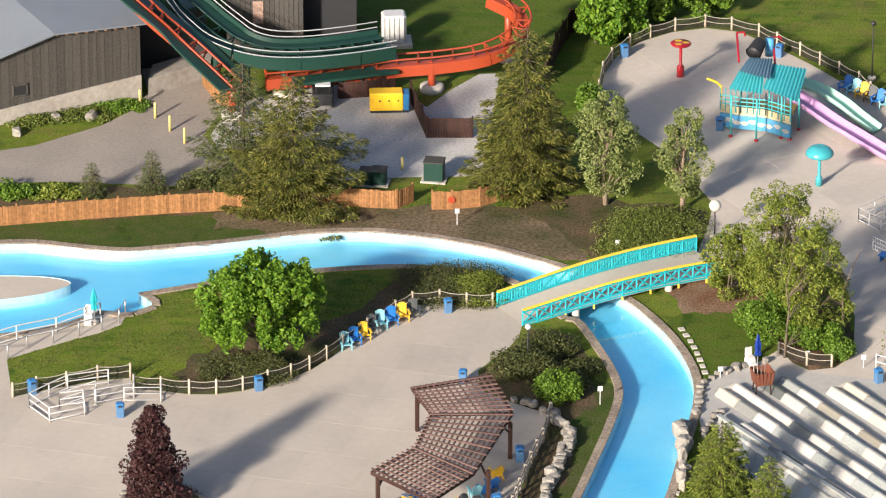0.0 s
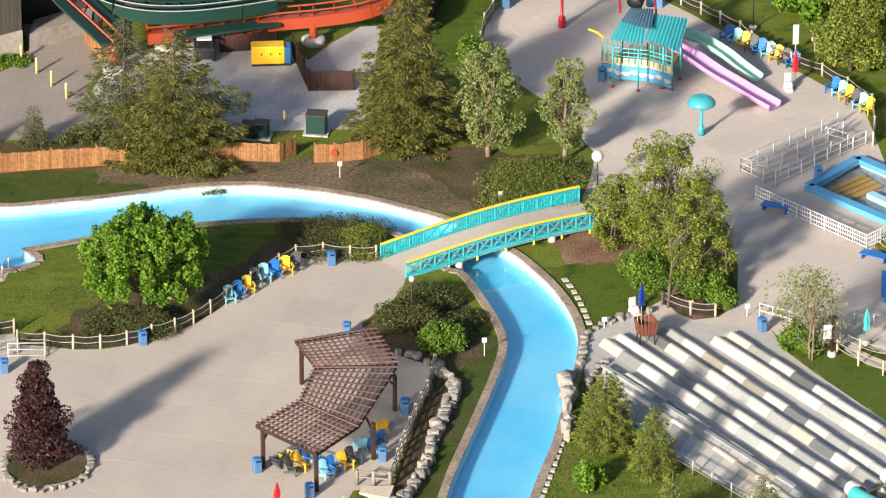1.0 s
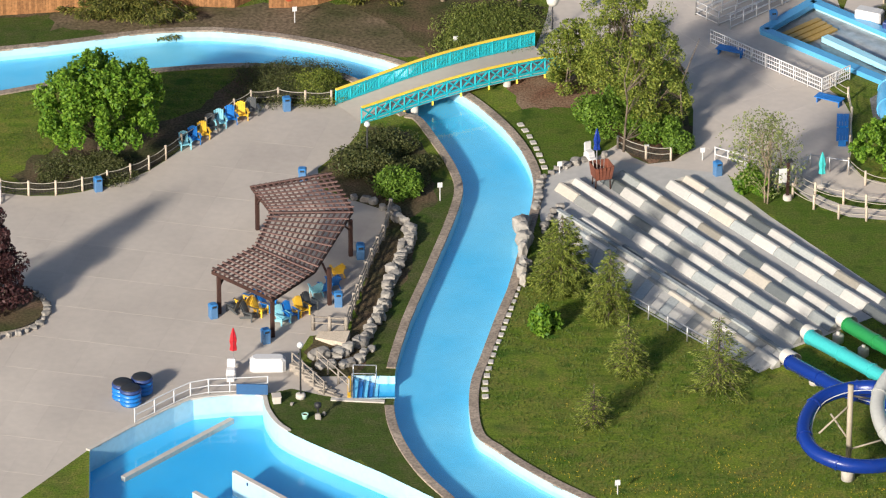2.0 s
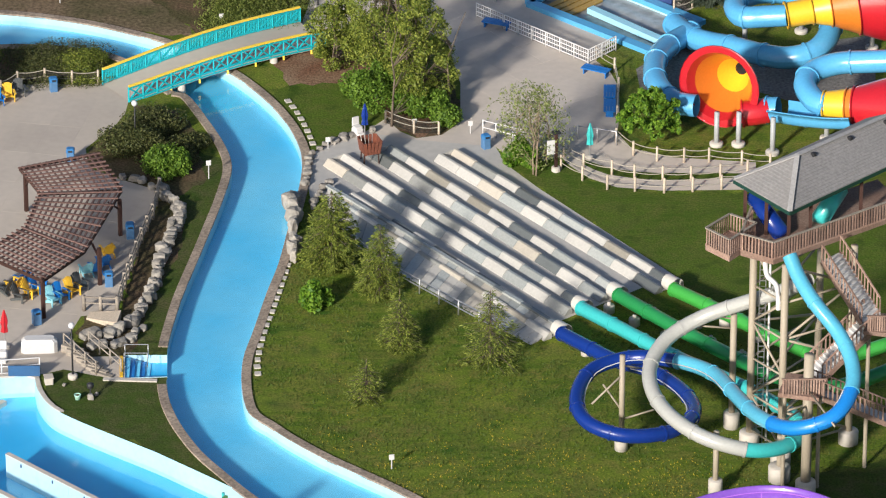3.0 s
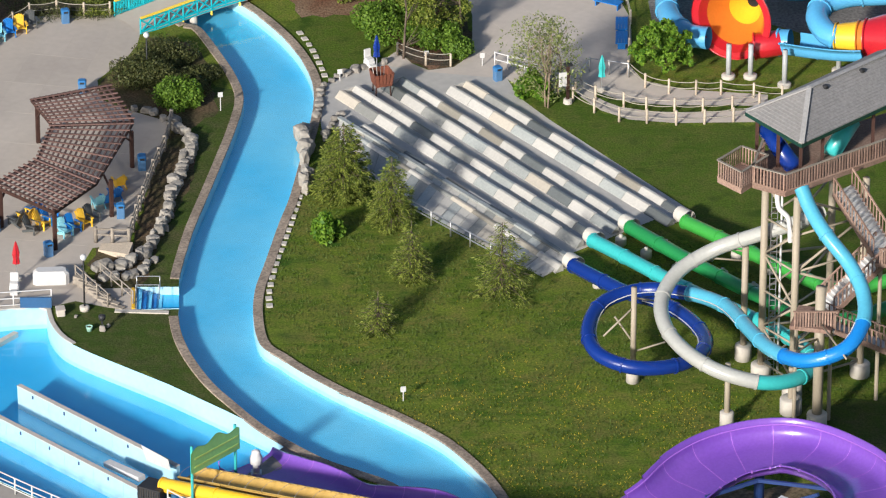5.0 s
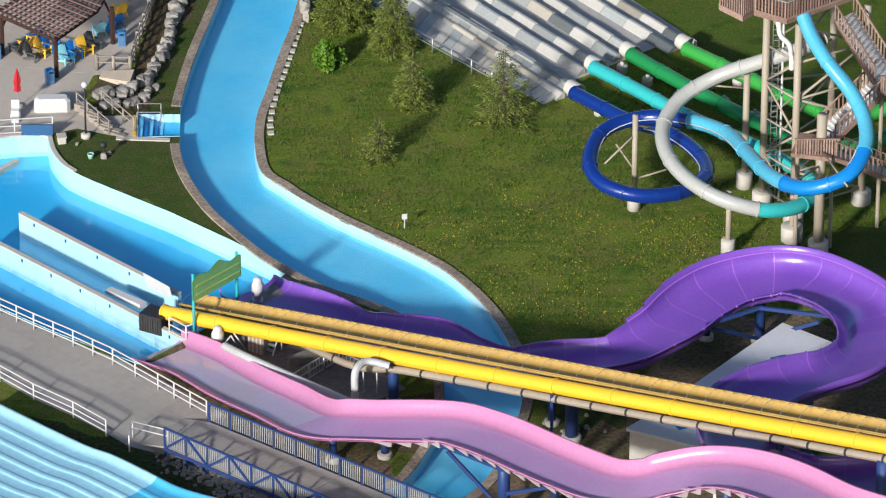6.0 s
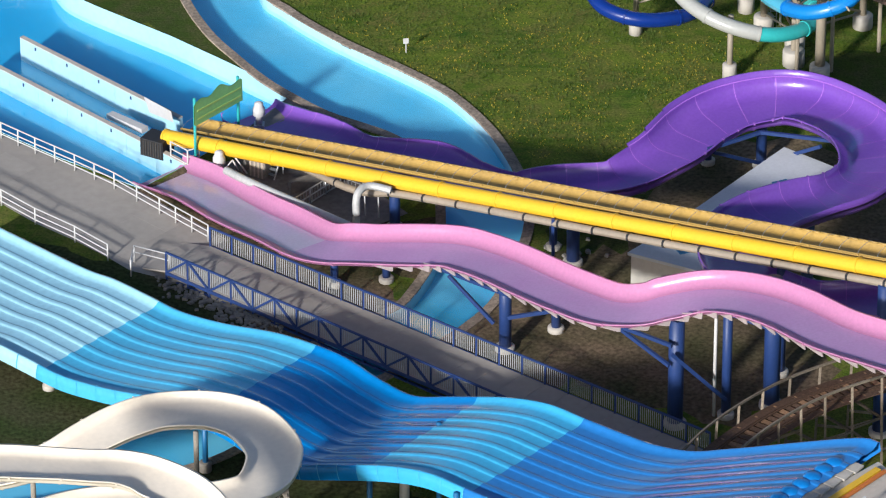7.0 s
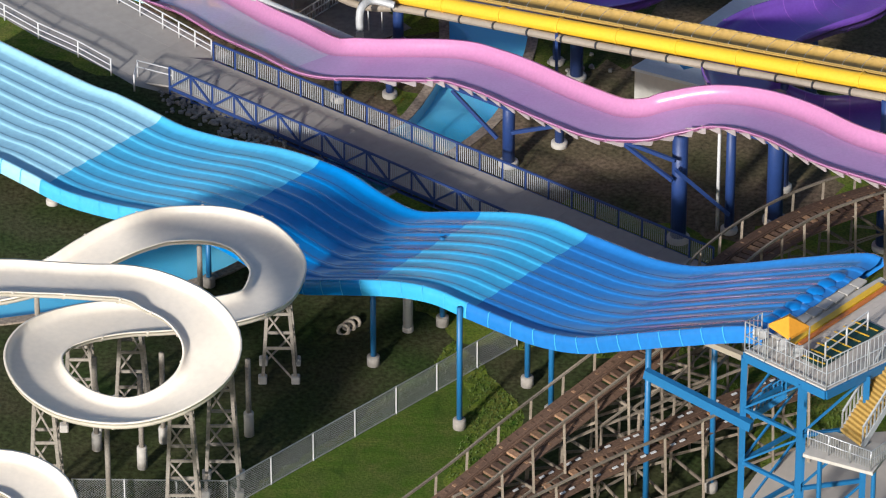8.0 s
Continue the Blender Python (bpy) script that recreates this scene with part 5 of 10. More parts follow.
conifer((-6.65, -6.12, 0), 5.12, 4.0, "needle_bright", "green cedar on the lawn beside the lanes", 6, tufts=44, power=0.5)
conifer((-3.63, -9.76, 0), 4.7, 3.4, "needle_bright", "slender green spruce on the lawn", 7, tufts=36, power=0.7)
conifer((-2.37, -17.16, 0), 4.18, 2.6, "needle_bright", "thin green spruce on the lawn", 8, tufts=28)
conifer((-4.33, -23.74, 0), 2.88, 2.2, "needle_bright", "small thin spruce on the lawn", 9, wild=0.3, tufts=24)
conifer((3.11, -18.75, 0), 4.94, 3.7, "needle_bright", "sparse leaning spruce beside the lanes", 10, wild=0.4, tufts=16)
conifer((15.6, 34.62, 0), 4.3, 3.4, "needle", "spruce behind the slide pool", 11, tufts=40)
conifer((18.15, 32.8, 0), 4.29, 3.8, "needle_blue", "blue green spruce behind the slide pool", 12, tufts=40)
tufted((-37.02, 11.46, 0), 6.9, 8.9, "leaf_maple", "bright green maple in spring leaf on the lawn", 21, 235)
broadleaf((-15.72, 36.24, 0), 8.52, 5.0, "leaf_pale", "upright tree in pale new leaf", 22, 9000, 0.1, 36, low=0.14, bark="bark_pale")
broadleaf((-10.49, 35.68, 0), 7.67, 4.2, "leaf_pale", "slim upright tree in pale new leaf", 23, 7000, 0.1, 30, low=0.16, bark="bark_pale")
broadleaf((-41.52, -10.97, 0), 7.6, 4.9, "leaf_purple", "dark purple leaved tree in a round planter", 24, 15000, 0.11, 50, low=0.1, bark="bark_pale", shape="cone")
broadleaf((-3.29, 19.51, 0), 9.61, 7.4, "leaf_olive", "spreading olive green tree in thin leaf", 25, 16000, 0.085, 84, low=0.1, trunks=5, stout=0.4, puff=0.6)
broadleaf((-1.23, 16.25, 0), 8.14, 6.0, "leaf_olive", "olive green tree in the plaza bed", 26, 14000, 0.085, 74, low=0.05, trunks=5, stout=0.45, puff=0.6)
broadleaf((-6.57, 22.73, 0), 4.96, 4.5, "leaf_olive", "low olive green tree beside the footbridge", 27, 9000, 0.09, 30, low=0.05, trunks=3, stout=0.45)
broadleaf((6.03, 8.08, 0), 5.64, 5.4, "leaf_pale", "sparse pale tree beside the railings", 28, 3400, 0.09, 60, low=0.12, trunks=5, stout=0.4, bark="bark_pale")
shrub((-3.83, 16.92, 0), 4.5, 4.0, 3.2, "leaf_green", "fresh green shrub under the trees", 31, 9000, 0.1)
shrub((-0.47, 14.63, 0), 3.2, 3.0, 2.2, "leaf_green", "fresh green shrub at the bed's edge", 32, 6000, 0.1)
shrub((5.3, 8.08, 0), 2.2, 2.0, 1.8, "leaf_maple", "bright green shrub at the tree's foot", 33, 2400, 0.14)
tufted((13.75, 11.36, 0), 3.7, 4.3, "leaf_maple", "round bright green shrub beside the path", 34, 90, 110, 0.11, 0.03, category="shrub", group="shrubs")
shrub((-7.43, -12.01, 0), 2.0, 1.8, 1.9, "leaf_maple", "small bright green shrub on the lawn", 35, 2200, 0.15)
shrub((-17.35, 6.47, 0), 3.0, 2.6, 2.1, "leaf_green", "round green shrub in the mulched bed", 36, 7000, 0.09, 14)
shrub((-19.73, 9.99, 0), 4.0, 5.0, 1.6, "leaf_dark", "dark low shrub behind the pergola", 37, 8000, 0.08, 16)
shrub((-18.4, 13.0, 0), 3.6, 4.0, 1.5, "leaf_dark", "dark twiggy shrub beside the footbridge", 64, 8000, 0.07, 18)
shrub((-16.6, 9.4, 0), 2.6, 4.6, 0.9, "leaf_dark", "dark low shrub on the river side of the bed", 65, 6000, 0.07, 16)
shrub((-25.69, 22.3, 0), 7.5, 6.0, 1.05, "leaf_dark", "dark twiggy hedge beside the river", 38, 22000, 0.055, 34)
shrub((-23.38, 21.58, 0), 4.0, 4.0, 1.3, "leaf_olive", "olive hedge beside the footbridge", 39, 12000, 0.055, 20)
shrub((-37.57, 8.77, 0), 6.0, 3.5, 1.3, "leaf_dark", "dark low shrubs under the maple", 40, 14000, 0.06, 22)
shrub((-12.52, 31.18, 0), 6.4, 7.6, 1.3, "leaf_juniper", "low olive juniper bank below the splash pad", 41, 22000, 0.065, 40)
shrub((-17.54, 52.52, 0), 1.8, 3.0, 1.8, "leaf_green", "green shrub outside the rope fence", 42, 2200, 0.13)
broadleaf((-17.68, 64.11, 0), 5.5, 4.5, "leaf_maple", "fresh green tree behind the board fence", 51, 6000, 0.17, 22, low=0.1)
broadleaf((-15.71, 66.01, 0), 6.0, 4.5, "leaf_maple", "fresh green tree behind the splash pad", 52, 6000, 0.17, 22, low=0.1)
broadleaf((-10.29, 69.52, 0), 5.0, 5.0, "leaf_green", "green tree behind the splash pad", 53, 6000, 0.17, 22, low=0.1)
broadleaf((-13.55, 68.56, 0), 5.0, 4.0, "leaf_green", "green tree behind the splash pad", 54, 5000, 0.17, 20, low=0.1)
broadleaf((9.13, 51.77, 0), 6.5, 6.5, "leaf_olive", "olive green tree beyond the rope fence", 55, 15000, 0.1, 34, low=0.12)
broadleaf((11.33, 53.35, 0), 7.0, 6.0, "leaf_olive", "olive green tree beyond the rope fence", 56, 13000, 0.1, 34, low=0.12)
broadleaf((6.19, 61.09, 0), 5.0, 5.5, "leaf_maple", "bright green tree beyond the rope fence", 57, 7000, 0.17, 22, low=0.08)
shrub((-56.45, 47.4, 0), 4.2, 2.2, 0.5, "leaf_juniper", "low green weeds below the barn", 58, 3200, 0.09, 16)
shrub((-53.4, 48.59, 0), 4.6, 2.4, 0.45, "leaf_juniper", "low green weeds below the barn", 59, 3400, 0.09, 16)
shrub((-50.79, 50.24, 0), 4.0, 1.8, 0.55, "leaf_green", "low green weeds below the barn", 60, 3000, 0.09, 16)
shrub((-56.44, 35.03, 0), 4.0, 2.0, 1.1, "leaf_green", "green shrubs behind the wooden fence", 61, 2600, 0.12)
shrub((-53.35, 35.24, 0), 3.5, 1.5, 0.8, "leaf_olive", "straggling shrubs behind the wooden fence", 62, 1800, 0.12)
shrub((-43.83, 37.29, 0), 4.0, 2.0, 0.9, "leaf_dark", "dark shrubs behind the wooden fence", 63, 2200, 0.12)


# ---------------------------------------------------------------- fences, rails, small furniture
def rope_fence(pts, label, post=1.05, ropes=(0.92, 0.5), sag=0.1, group="rope fences", net=True):
    """Round wooden posts with two slack ropes and a dark net below."""
    root = thing("rope_fence", label, "fence", group)
    base = [Vector((p[0], p[1], 0)) for p in pts]
    pg = Geo()
    pg.rod((0, 0, -0.2), (0, 0, post), 0.085, 0.075, 8)
    me = pg.mesh("post", "wood_post", True)
    for p in base:
        ob = new("post", me)
        ob.location, ob.parent = p, root
    for a, b in zip(base, base[1:]):
        for z in ropes:
            g = Geo()
            g.tube([a.lerp(b, i / 6) + Vector((0, 0, z - sag * 4 * (i / 6) * (1 - i / 6))) for i in range(7)], 0.028, 5)
            part("rope", g, "rope", root, smooth=True)
        if not net:
            continue
        g = Geo()  # the net under the ropes
        n = max(3, round((b - a).length / 0.1))
        for i in range(1, n):
            p = a.lerp(b, i / n)
            g.beam(p, p + Vector((0, 0, ropes[0] - sag)), 0.024, 0.024, (0, 1, 0))
        for k in range(7):
            g.beam(a + Vector((0, 0, 0.06 + k * 0.11)), b + Vector((0, 0, 0.06 + k * 0.11)), 0.024, 0.024)
        tagged(part("net", g, "net", root), kind="stuff")
    return root


def railing(pts, label, high=1.07, rails=(1.05, 0.6, 0.15), step=2.0, mat="white", r=0.05, name="railing", group="railings", z=0.0, bars=0.0, post_r=0.0):
    """A pipe railing: posts, level rails, and thin uprights if bars is given."""
    root = thing(name, label, "railing", group)
    line = [Vector((p[0], p[1], p[2] if len(p) > 2 else z)) for p in pts]
    spots = []
    for a, b in zip(line, line[1:]):
        n = max(1, round((b - a).length / step))
        spots += [a.lerp(b, i / n) for i in range(n)]
    spots.append(line[-1])
    for p in spots:
        g = Geo()
        g.rod(p - Vector((0, 0, 0.05)), p + Vector((0, 0, high)), post_r or r, post_r or r, 6)
        part("post", g, mat, root, smooth=True)
    for h in rails:
        g = Geo()
        ring = [(math.cos(math.pi / 3 * i) * r * 0.85, math.sin(math.pi / 3 * i) * r * 0.85) for i in range(7)]
        g.sweep([p + Vector((0, 0, h)) for p in line], ring)
        part("rail", g, mat, root, smooth=True)
    if bars:
        g = Geo()
        for a, b in zip(line, line[1:]):
            n = max(1, round((b - a).length / bars))
            for i in range(n):
                p = a.lerp(b, i / n)
                g.beam(p + Vector((0, 0, 0.12)), p + Vector((0, 0, high - 0.03)), 0.03, 0.03, (0, 1, 0))
        tagged(part("bar_infill", g, mat, root), kind="stuff")
    return root


def board_fence(pts, high, mat, label, board=0.19, group="board fences", z=0.0):
    """A close board fence: every board a piece, rails behind, posts with caps."""
    root = thing("wooden_fence", label, "fence", group)
    line = [Vector((p[0], p[1], z)) for p in pts]
    g = Geo()
    g.box((0, 0, high / 2), (board * 0.96, 0.03, high), cut=0.008)
    me = g.mesh("board", mat)
    rng = random.Random(len(pts) * 7 + int(high * 100))
    for a, b in zip(line, line[1:]):
        d = b - a
        n = max(1, round(d.length / board))
        turn = math.atan2(d.y, d.x)
        for i in range(n):
            ob = new("board", me)
            p = a.lerp(b, (i + 0.5) / n)
            ob.matrix_world = pose(p.x, p.y, p.z - 0.05, rng.gauss(0, 0.7), 0, math.degrees(turn)) @ Matrix.Diagonal((d.length / n / board, 1, 1 + rng.gauss(0, 0.012), 1))
            ob.parent = root
        away = Vector((-d.y, d.x, 0)).normalized() * 0.05
        for h in (high * 0.2, high * 0.8):
            g = Geo()
            g.beam(a + away + Vector((0, 0, h)), b + away + Vector((0, 0, h)), 0.05, 0.09)
            part("rail", g, mat, root)
        k = max(1, round(d.length / 2.4))
        for i in range(k + 1):
            p = a.lerp(b, i / k) + away * 1.6
            g = Geo()
            g.box((p.x, p.y, high / 2), (0.12, 0.12, high + 0.16), turn, 0.02)
            part("post", g, mat, root)
    return root


def build_chair(mat, word):
    """A slatted garden chair with a raked fan back, wide arms and sloping seat."""
    root = thing("adirondack_chair", "%s plastic slatted garden chair with wide arms" % word, "chair", "garden chairs")
    for i in range(5):  # seat slats, sloping back
        g = Geo()
        g.box((0, -0.28 + i * 0.12, 0.36 - i * 0.03), (0.56, 0.105, 0.03), cut=0.008)
        part("seat_slat", g, mat, root)
    for i in range(5):  # the fan back
        x = (i - 2) * 0.118
        top = 0.98 - abs(i - 2) ** 2 * 0.025
        g = Geo()
        g.beam((x * 0.85, 0.22, 0.24), (x * 1.05, 0.52, top), 0.108, 0.025, (0, 1, 0))
        part("back_slat", g, mat, root)
    for s in (-1, 1):
        g = Geo()
        g.box((s * 0.36, -0.05, 0.56), (0.14, 0.72, 0.03), cut=0.01)
        part("arm", g, mat, root)
        g = Geo()
        g.box((s * 0.32, -0.32, 0.27), (0.05, 0.1, 0.56), cut=0.008)
        part("front_leg", g, mat, root)
        g = Geo()
        g.beam((s * 0.29, -0.36, 0.33), (s * 0.29, 0.5, 0.05), 0.04, 0.13)
        part("back_leg", g, mat, root)
    return root


def put(proto, x, y, turn, z=0.0):
    """A further one of a thing; turn in degrees, 0 faces the camera's side."""
    return copy_thing(proto, pose(x, y, z, 0, 0, turn))


CHAIRS = {"aqua": build_chair("chair_aqua", "pale aqua"), "blue": build_chair("chair_blue", "deep blue"), "yellow": build_chair("chair_yellow", "golden yellow"), "grey": build_chair("chair_grey", "dark grey")}
PLACED = set()
BIG = Matrix.Scale(1.04, 4)


def seat(colour, spot, turn):
    """The first chair of a colour is moved to its spot, the later ones are copies."""
    if colour not in PLACED:
        PLACED.add(colour)
        CHAIRS[colour].matrix_world = pose(spot[0], spot[1], 0, 0, 0, turn) @ BIG
    else:
        copy_thing(CHAIRS[colour], pose(spot[0], spot[1], 0, 0, 0, turn) @ BIG)


def row_of_chairs(a, b, colours, turn):
    for i, c in enumerate(colours):
        k = i / max(1, len(colours) - 1)
        seat(c, (a[0] + (b[0] - a[0]) * k, a[1] + (b[1] - a[1]) * k), turn)


def build_bin():
    root = thing("litter_bin", "blue litter bin with a hooded top on the pavement", "bin", "litter bins")
    g = Geo()
    g.box((0, 0, 0.36), (0.5, 0.5, 0.72), cut=0.04)
    part("body", g, "bin_blue", root)
    g = Geo()
    g.box((0, 0, 0.84), (0.54, 0.54, 0.26), cut=0.07)
    part("hood", g, "bin_hood", root)
    g = Geo()
    g.box((0, -0.27, 0.82), (0.28, 0.03, 0.13))
    part("opening", g, "black", root)
    return root


def lamp_post(at, high, label, ball="white", r=0.2):
    root = thing("lamp_post", label, "street lamp", "lamp posts", at=at)
    g = Geo()
    g.rod((0, 0, 0), (0, 0, high), 0.06, 0.045, 8)
    part("pole", g, "black", root, smooth=True)
    g = Geo()
    g.lathe((0, 0, high), [(0.05, -0.02)] + [(r * math.sin(a), r - r * math.cos(a)) for a in [math.pi * i / 8 for i in range(1, 8)]] + [(0.02, 2 * r)], 12)
    part("globe", g, ball, root, "white frosted globe", smooth=True)
    g = Geo()
    g.lathe((0, 0, -0.02), [(0.3, 0), (0.3, 0.28), (0.2, 0.32)], 12)
    part("footing", g, "concrete_light", root, smooth=True)
    return root


rope_fence([(-52.31, 4.24), (-50.9, 5.23), (-49.07, 6.09), (-47.18, 7.12), (-45.11, 7.59)], "wooden post and rope fence beside the lawn")
rope_fence([(-44.71, 5.98), (-42.93, 5.77), (-41.08, 5.49), (-39.34, 5.61), (-37.69, 6.21), (-36.18, 7.22), (-34.77, 8.22), (-33.68, 9.44), (-32.71, 11), (-31.82, 12.73), (-30.4, 15.27), (-28.76, 18.11), (-27.74, 19.47), (-25.97, 19.93), (-24.15, 19.54), (-22.44, 19.66)], "wooden post and rope fence round the plaza")
rope_fence([(-17.05, 55.03), (-16.92, 58.35), (-16.39, 60.82), (-15.2, 63.46), (-13.8, 65.21), (-12.04, 66.57), (-9.9, 67.45), (-7.96, 67.06), (-5.96, 65.95), (-4.62, 64.49), (-2.92, 62.76), (-1.48, 61.13), (-0.08, 59.5), (1.34, 57.79), (2.16, 56.07), (3.45, 54.15), (4.96, 52.55), (7.14, 50.7), (8.9, 48.36), (10.56, 45.57), (10.7, 41.8), (10.55, 39.18)], "wooden post and rope fence round the splash pad")
rope_fence([(-3.46, 13.85), (-1.61, 12.35), (0, 12.19)], "low rope fence round the planted bed", 0.9)
railing([(-51.06, 2.79), (-49.97, 4.24), (-48.93, 5.53), (-46.41, 6.52)], "white painted pipe queue railing on the plaza")
railing([(-51.06, 2.79), (-49.51, 0.81), (-47.41, 1.99), (-47.66, 3.5), (-49.15, 2.92)], "white painted pipe queue railing on the plaza")
railing([(-49.15, 2.92), (-47.02, 4.84), (-46.94, 3.55)], "white painted pipe queue railing on the plaza")
railing([(-46.87, 3.56), (-44.56, 4.69), (-44.69, 5.82)], "white painted pipe queue railing on the plaza")
railing([(-45.1, 4), (-42.76, 4.16), (-42.86, 5.13)], "white painted pipe queue railing on the plaza")
railing([(-55.13, 10.89), (-53.13, 12.54), (-50.7, 13.88), (-49.03, 15.53), (-48.08, 16.28)], "white pipe railing at the pool's edge", step=2.4)
railing([(-54.91, 9.23), (-53.35, 9.67), (-52.29, 11.25), (-50.71, 12.2), (-49.15, 13.4), (-47.77, 14.34), (-46.75, 15.51), (-46.5, 16.9)], "dark metal pool fence posts", mat="steel", rails=(1.0,), step=1.9)
row_of_chairs((-31.6, 12.75, 0), (-30.5, 14.3, 0), ["aqua", "blue", "yellow"], 18)
row_of_chairs((-29.55, 16.05, 0), (-28.2, 17.25, 0), ["aqua", "blue", "yellow"], 14)
seat("grey", (-27.55, 18.0, 0), 12)
seat("grey", (-30.05, 15.35, 0), 16)
BIN = build_bin()
BIN.matrix_world = pose(*(-25.33, 18.69, 0), 0, 0, 15)
for spot, turn in [((-36.69, 6.37, 0), 20), ((-51.15, 4.89, 0), 30), ((-45.13, 1.99, 0), 10), ((-23.67, 8.24, 0), 0), ((-19.38, -2.5, 0), 10), ((-19.39, -2.32, 0), 5), ((-20.41, -8.98, 0), 5), ((-28.05, -10.85, 0), 25), ((-24.59, -14.04, 0), 25), ((-15.53, 61.69, 0), 20), ((-4.42, 62.45, 0), -20), ((-8.34, 49.24, 0), 5), ((3.03, 10.21, 0), 25)]:
    put(BIN, spot[0], spot[1], turn)
lamp_post((-19.6, 10.41, 0), 2.9, "black lamp post with a white globe behind the pergola")
lamp_post((-22.03, -21.05, 0), 3.4, "black lamp post with a white globe beside the steps")
lamp_post((-8.15, 31.3, 0), 2.0, "round white sign globe on a post", "cream", 0.42)
lamp_post((2.26, 58.65, 0), 4.2, "tall black lamp post behind the splash pad", "black")


# ---------------------------------------------------------------- pergola
def pergola():
    root = thing("pergola", "brown timber pergola with three skewed lattice panels", "pergola")
    z = 2.75
    left = [(-26.53, 1.94), (-25, -1.65), (-25.64, -6.38), (-28.16, -9.88)]
    right = [(-21.74, 4.03), (-19.91, -1.17), (-21.83, -9.57), (-24.19, -13.46)]
    for i in range(3):
        a, b, c, d = (Vector((*p, z)) for p in (left[i], right[i], right[i + 1], left[i + 1]))
        for k in range(13):  # slats along the panel
            t = (k + 0.5) / 13
            g = Geo()
            g.beam(a.lerp(b, t), d.lerp(c, t), 0.11, 0.08)
            part("slat", g, "wood_pergola", root)
        for k in range(9):  # slats across, laid on top
            t = (k + 0.5) / 9
            g = Geo()
            p, q = a.lerp(d, t), b.lerp(c, t)
            g.beam(p + (p - q).normalized() * 0.15 + Vector((0, 0, 0.055)), q + (q - p).normalized() * 0.15 + Vector((0, 0, 0.06)), 0.11, 0.08)
            part("slat", g, "wood_pergola", root)
        for p, q in ((a, b), (d, c), (a, d), (b, c)):
            g = Geo()
            g.beam(p - Vector((0, 0, 0.12)), q - Vector((0, 0, 0.12)), 0.08, 0.22)
            part("beam", g, "wood_dark", root)
    feet = [(-26.11, 1.21), (-27.71, -10.31), (-24.22, -13.28), (-20.97, -8.85), (-20.01, -2.19)]
    tops = [left[0], left[3], right[3], right[2], right[1]]
    for f, t in zip(feet, tops):
        g = Geo()
        g.box((f[0], f[1], z / 2 - 0.1), (0.24, 0.24, z - 0.2), 0.4, 0.02)
        part("post", g, "wood_dark", root)
        g = Geo()
        m = Vector((sum(p[0] for p in left + right) / 8, sum(p[1] for p in left + right) / 8, z))
        w = (m - Vector((f[0], f[1], z))).normalized() * 0.8
        g.beam((f[0], f[1], z - 0.95), (f[0] + w.x, f[1] + w.y, z - 0.2), 0.1, 0.12)
        part("brace", g, "wood_dark", root)


pergola()
railing([(-17.77, 3.72), (-18.06, 0.08), (-18.63, -3.2), (-19.11, -6.89), (-19.42, -9.31), (-19.73, -12.53)], "weathered timber guard rail above the boulders", 1.1, (1.0, 0.62, 0.25), 1.6, "weathered", 0.07, "guard_rail", post_r=0.13)
railing([(-19.73, -12.53), (-21.79, -12.31)], "weathered timber guard rail beside the ramp", 1.05, (0.95, 0.55), 1.2, "weathered", 0.07, "guard_rail", post_r=0.12)
g = Geo()
wedge = [(-21.59, -13.49), (-19.66, -14.82), (-19.46, -13.2), (-21.43, -12.68)]
g.add([(*p, -0.1) for p in wedge] + [(*p, h) for p, h in zip(wedge, (0.12, 0.5, 0.5, 0.12))], [(4, 5, 6, 7), (0, 1, 5, 4), (1, 2, 6, 5), (2, 3, 7, 6), (3, 0, 4, 7)])
solo("ramp_block", g, "wood_post", "tan timber wedge at the ramp's end", "wall")
for c, spot, turn in [("aqua", (-23.72, -11.39, 0), 40), ("blue", (-23.27, -10.85, 0), 40), ("yellow", (-22.61, -10.21, 0), 40), ("grey", (-22.16, -9.59, 0), 40), ("aqua", (-21.86, -7.53, 0), 200), ("blue", (-21.28, -7.27, 0), 200), ("blue", (-20.86, -6.49, 0), 200), ("yellow", (-20.67, -4.94, 0), 200), ("grey", (-26.79, -9.96, 0), 230), ("yellow", (-26.23, -9.48, 0), 230), ("blue", (-25.75, -8.7, 0), 230), ("grey", (-25.77, -10.97, 0), 60), ("yellow", (-25.19, -10.34, 0), 60), ("blue", (-24.74, -9.71, 0), 60)]:
    seat(c, spot, turn)


# ---------------------------------------------------------------- rocks
def rock(at, size, seed, parent=None, mat="stone"):
    rng = np.random.default_rng(seed)
    bm = bmesh.new()
    bmesh.ops.create_icosphere(bm, subdivisions=2, radius=0.5)
    for v in bm.verts:
        k = 0.82 + 0.3 * noise.noise(Vector(v.co) * 2.1 + Vector((seed * 3.7, 0, 0)))
        for q in ((1, 0, 0), (0, 1, 0), (0, 0, 1)):  # squared-off, as quarried
            d = v.co.dot(Vector(q))
            if abs(d) > 0.33:
                v.co -= Vector(q) * (d - math.copysign(0.33, d)) * 0.9
        v.co *= k
        v.co = Vector((v.co.x * size[0] * 1.3, v.co.y * size[1] * 1.3, v.co.z * size[2] * 1.3))
    me = bpy.data.meshes.new("boulder")
    bm.to_mesh(me)
    bm.free()
    me.materials.append(M[mat])
    ob = new("boulder", me)
    ob.matrix_world = pose(at[0], at[1], at[2] + size[2] * 0.35, 0, 0, rng.random() * 360)
    ob.parent = parent
    return ob


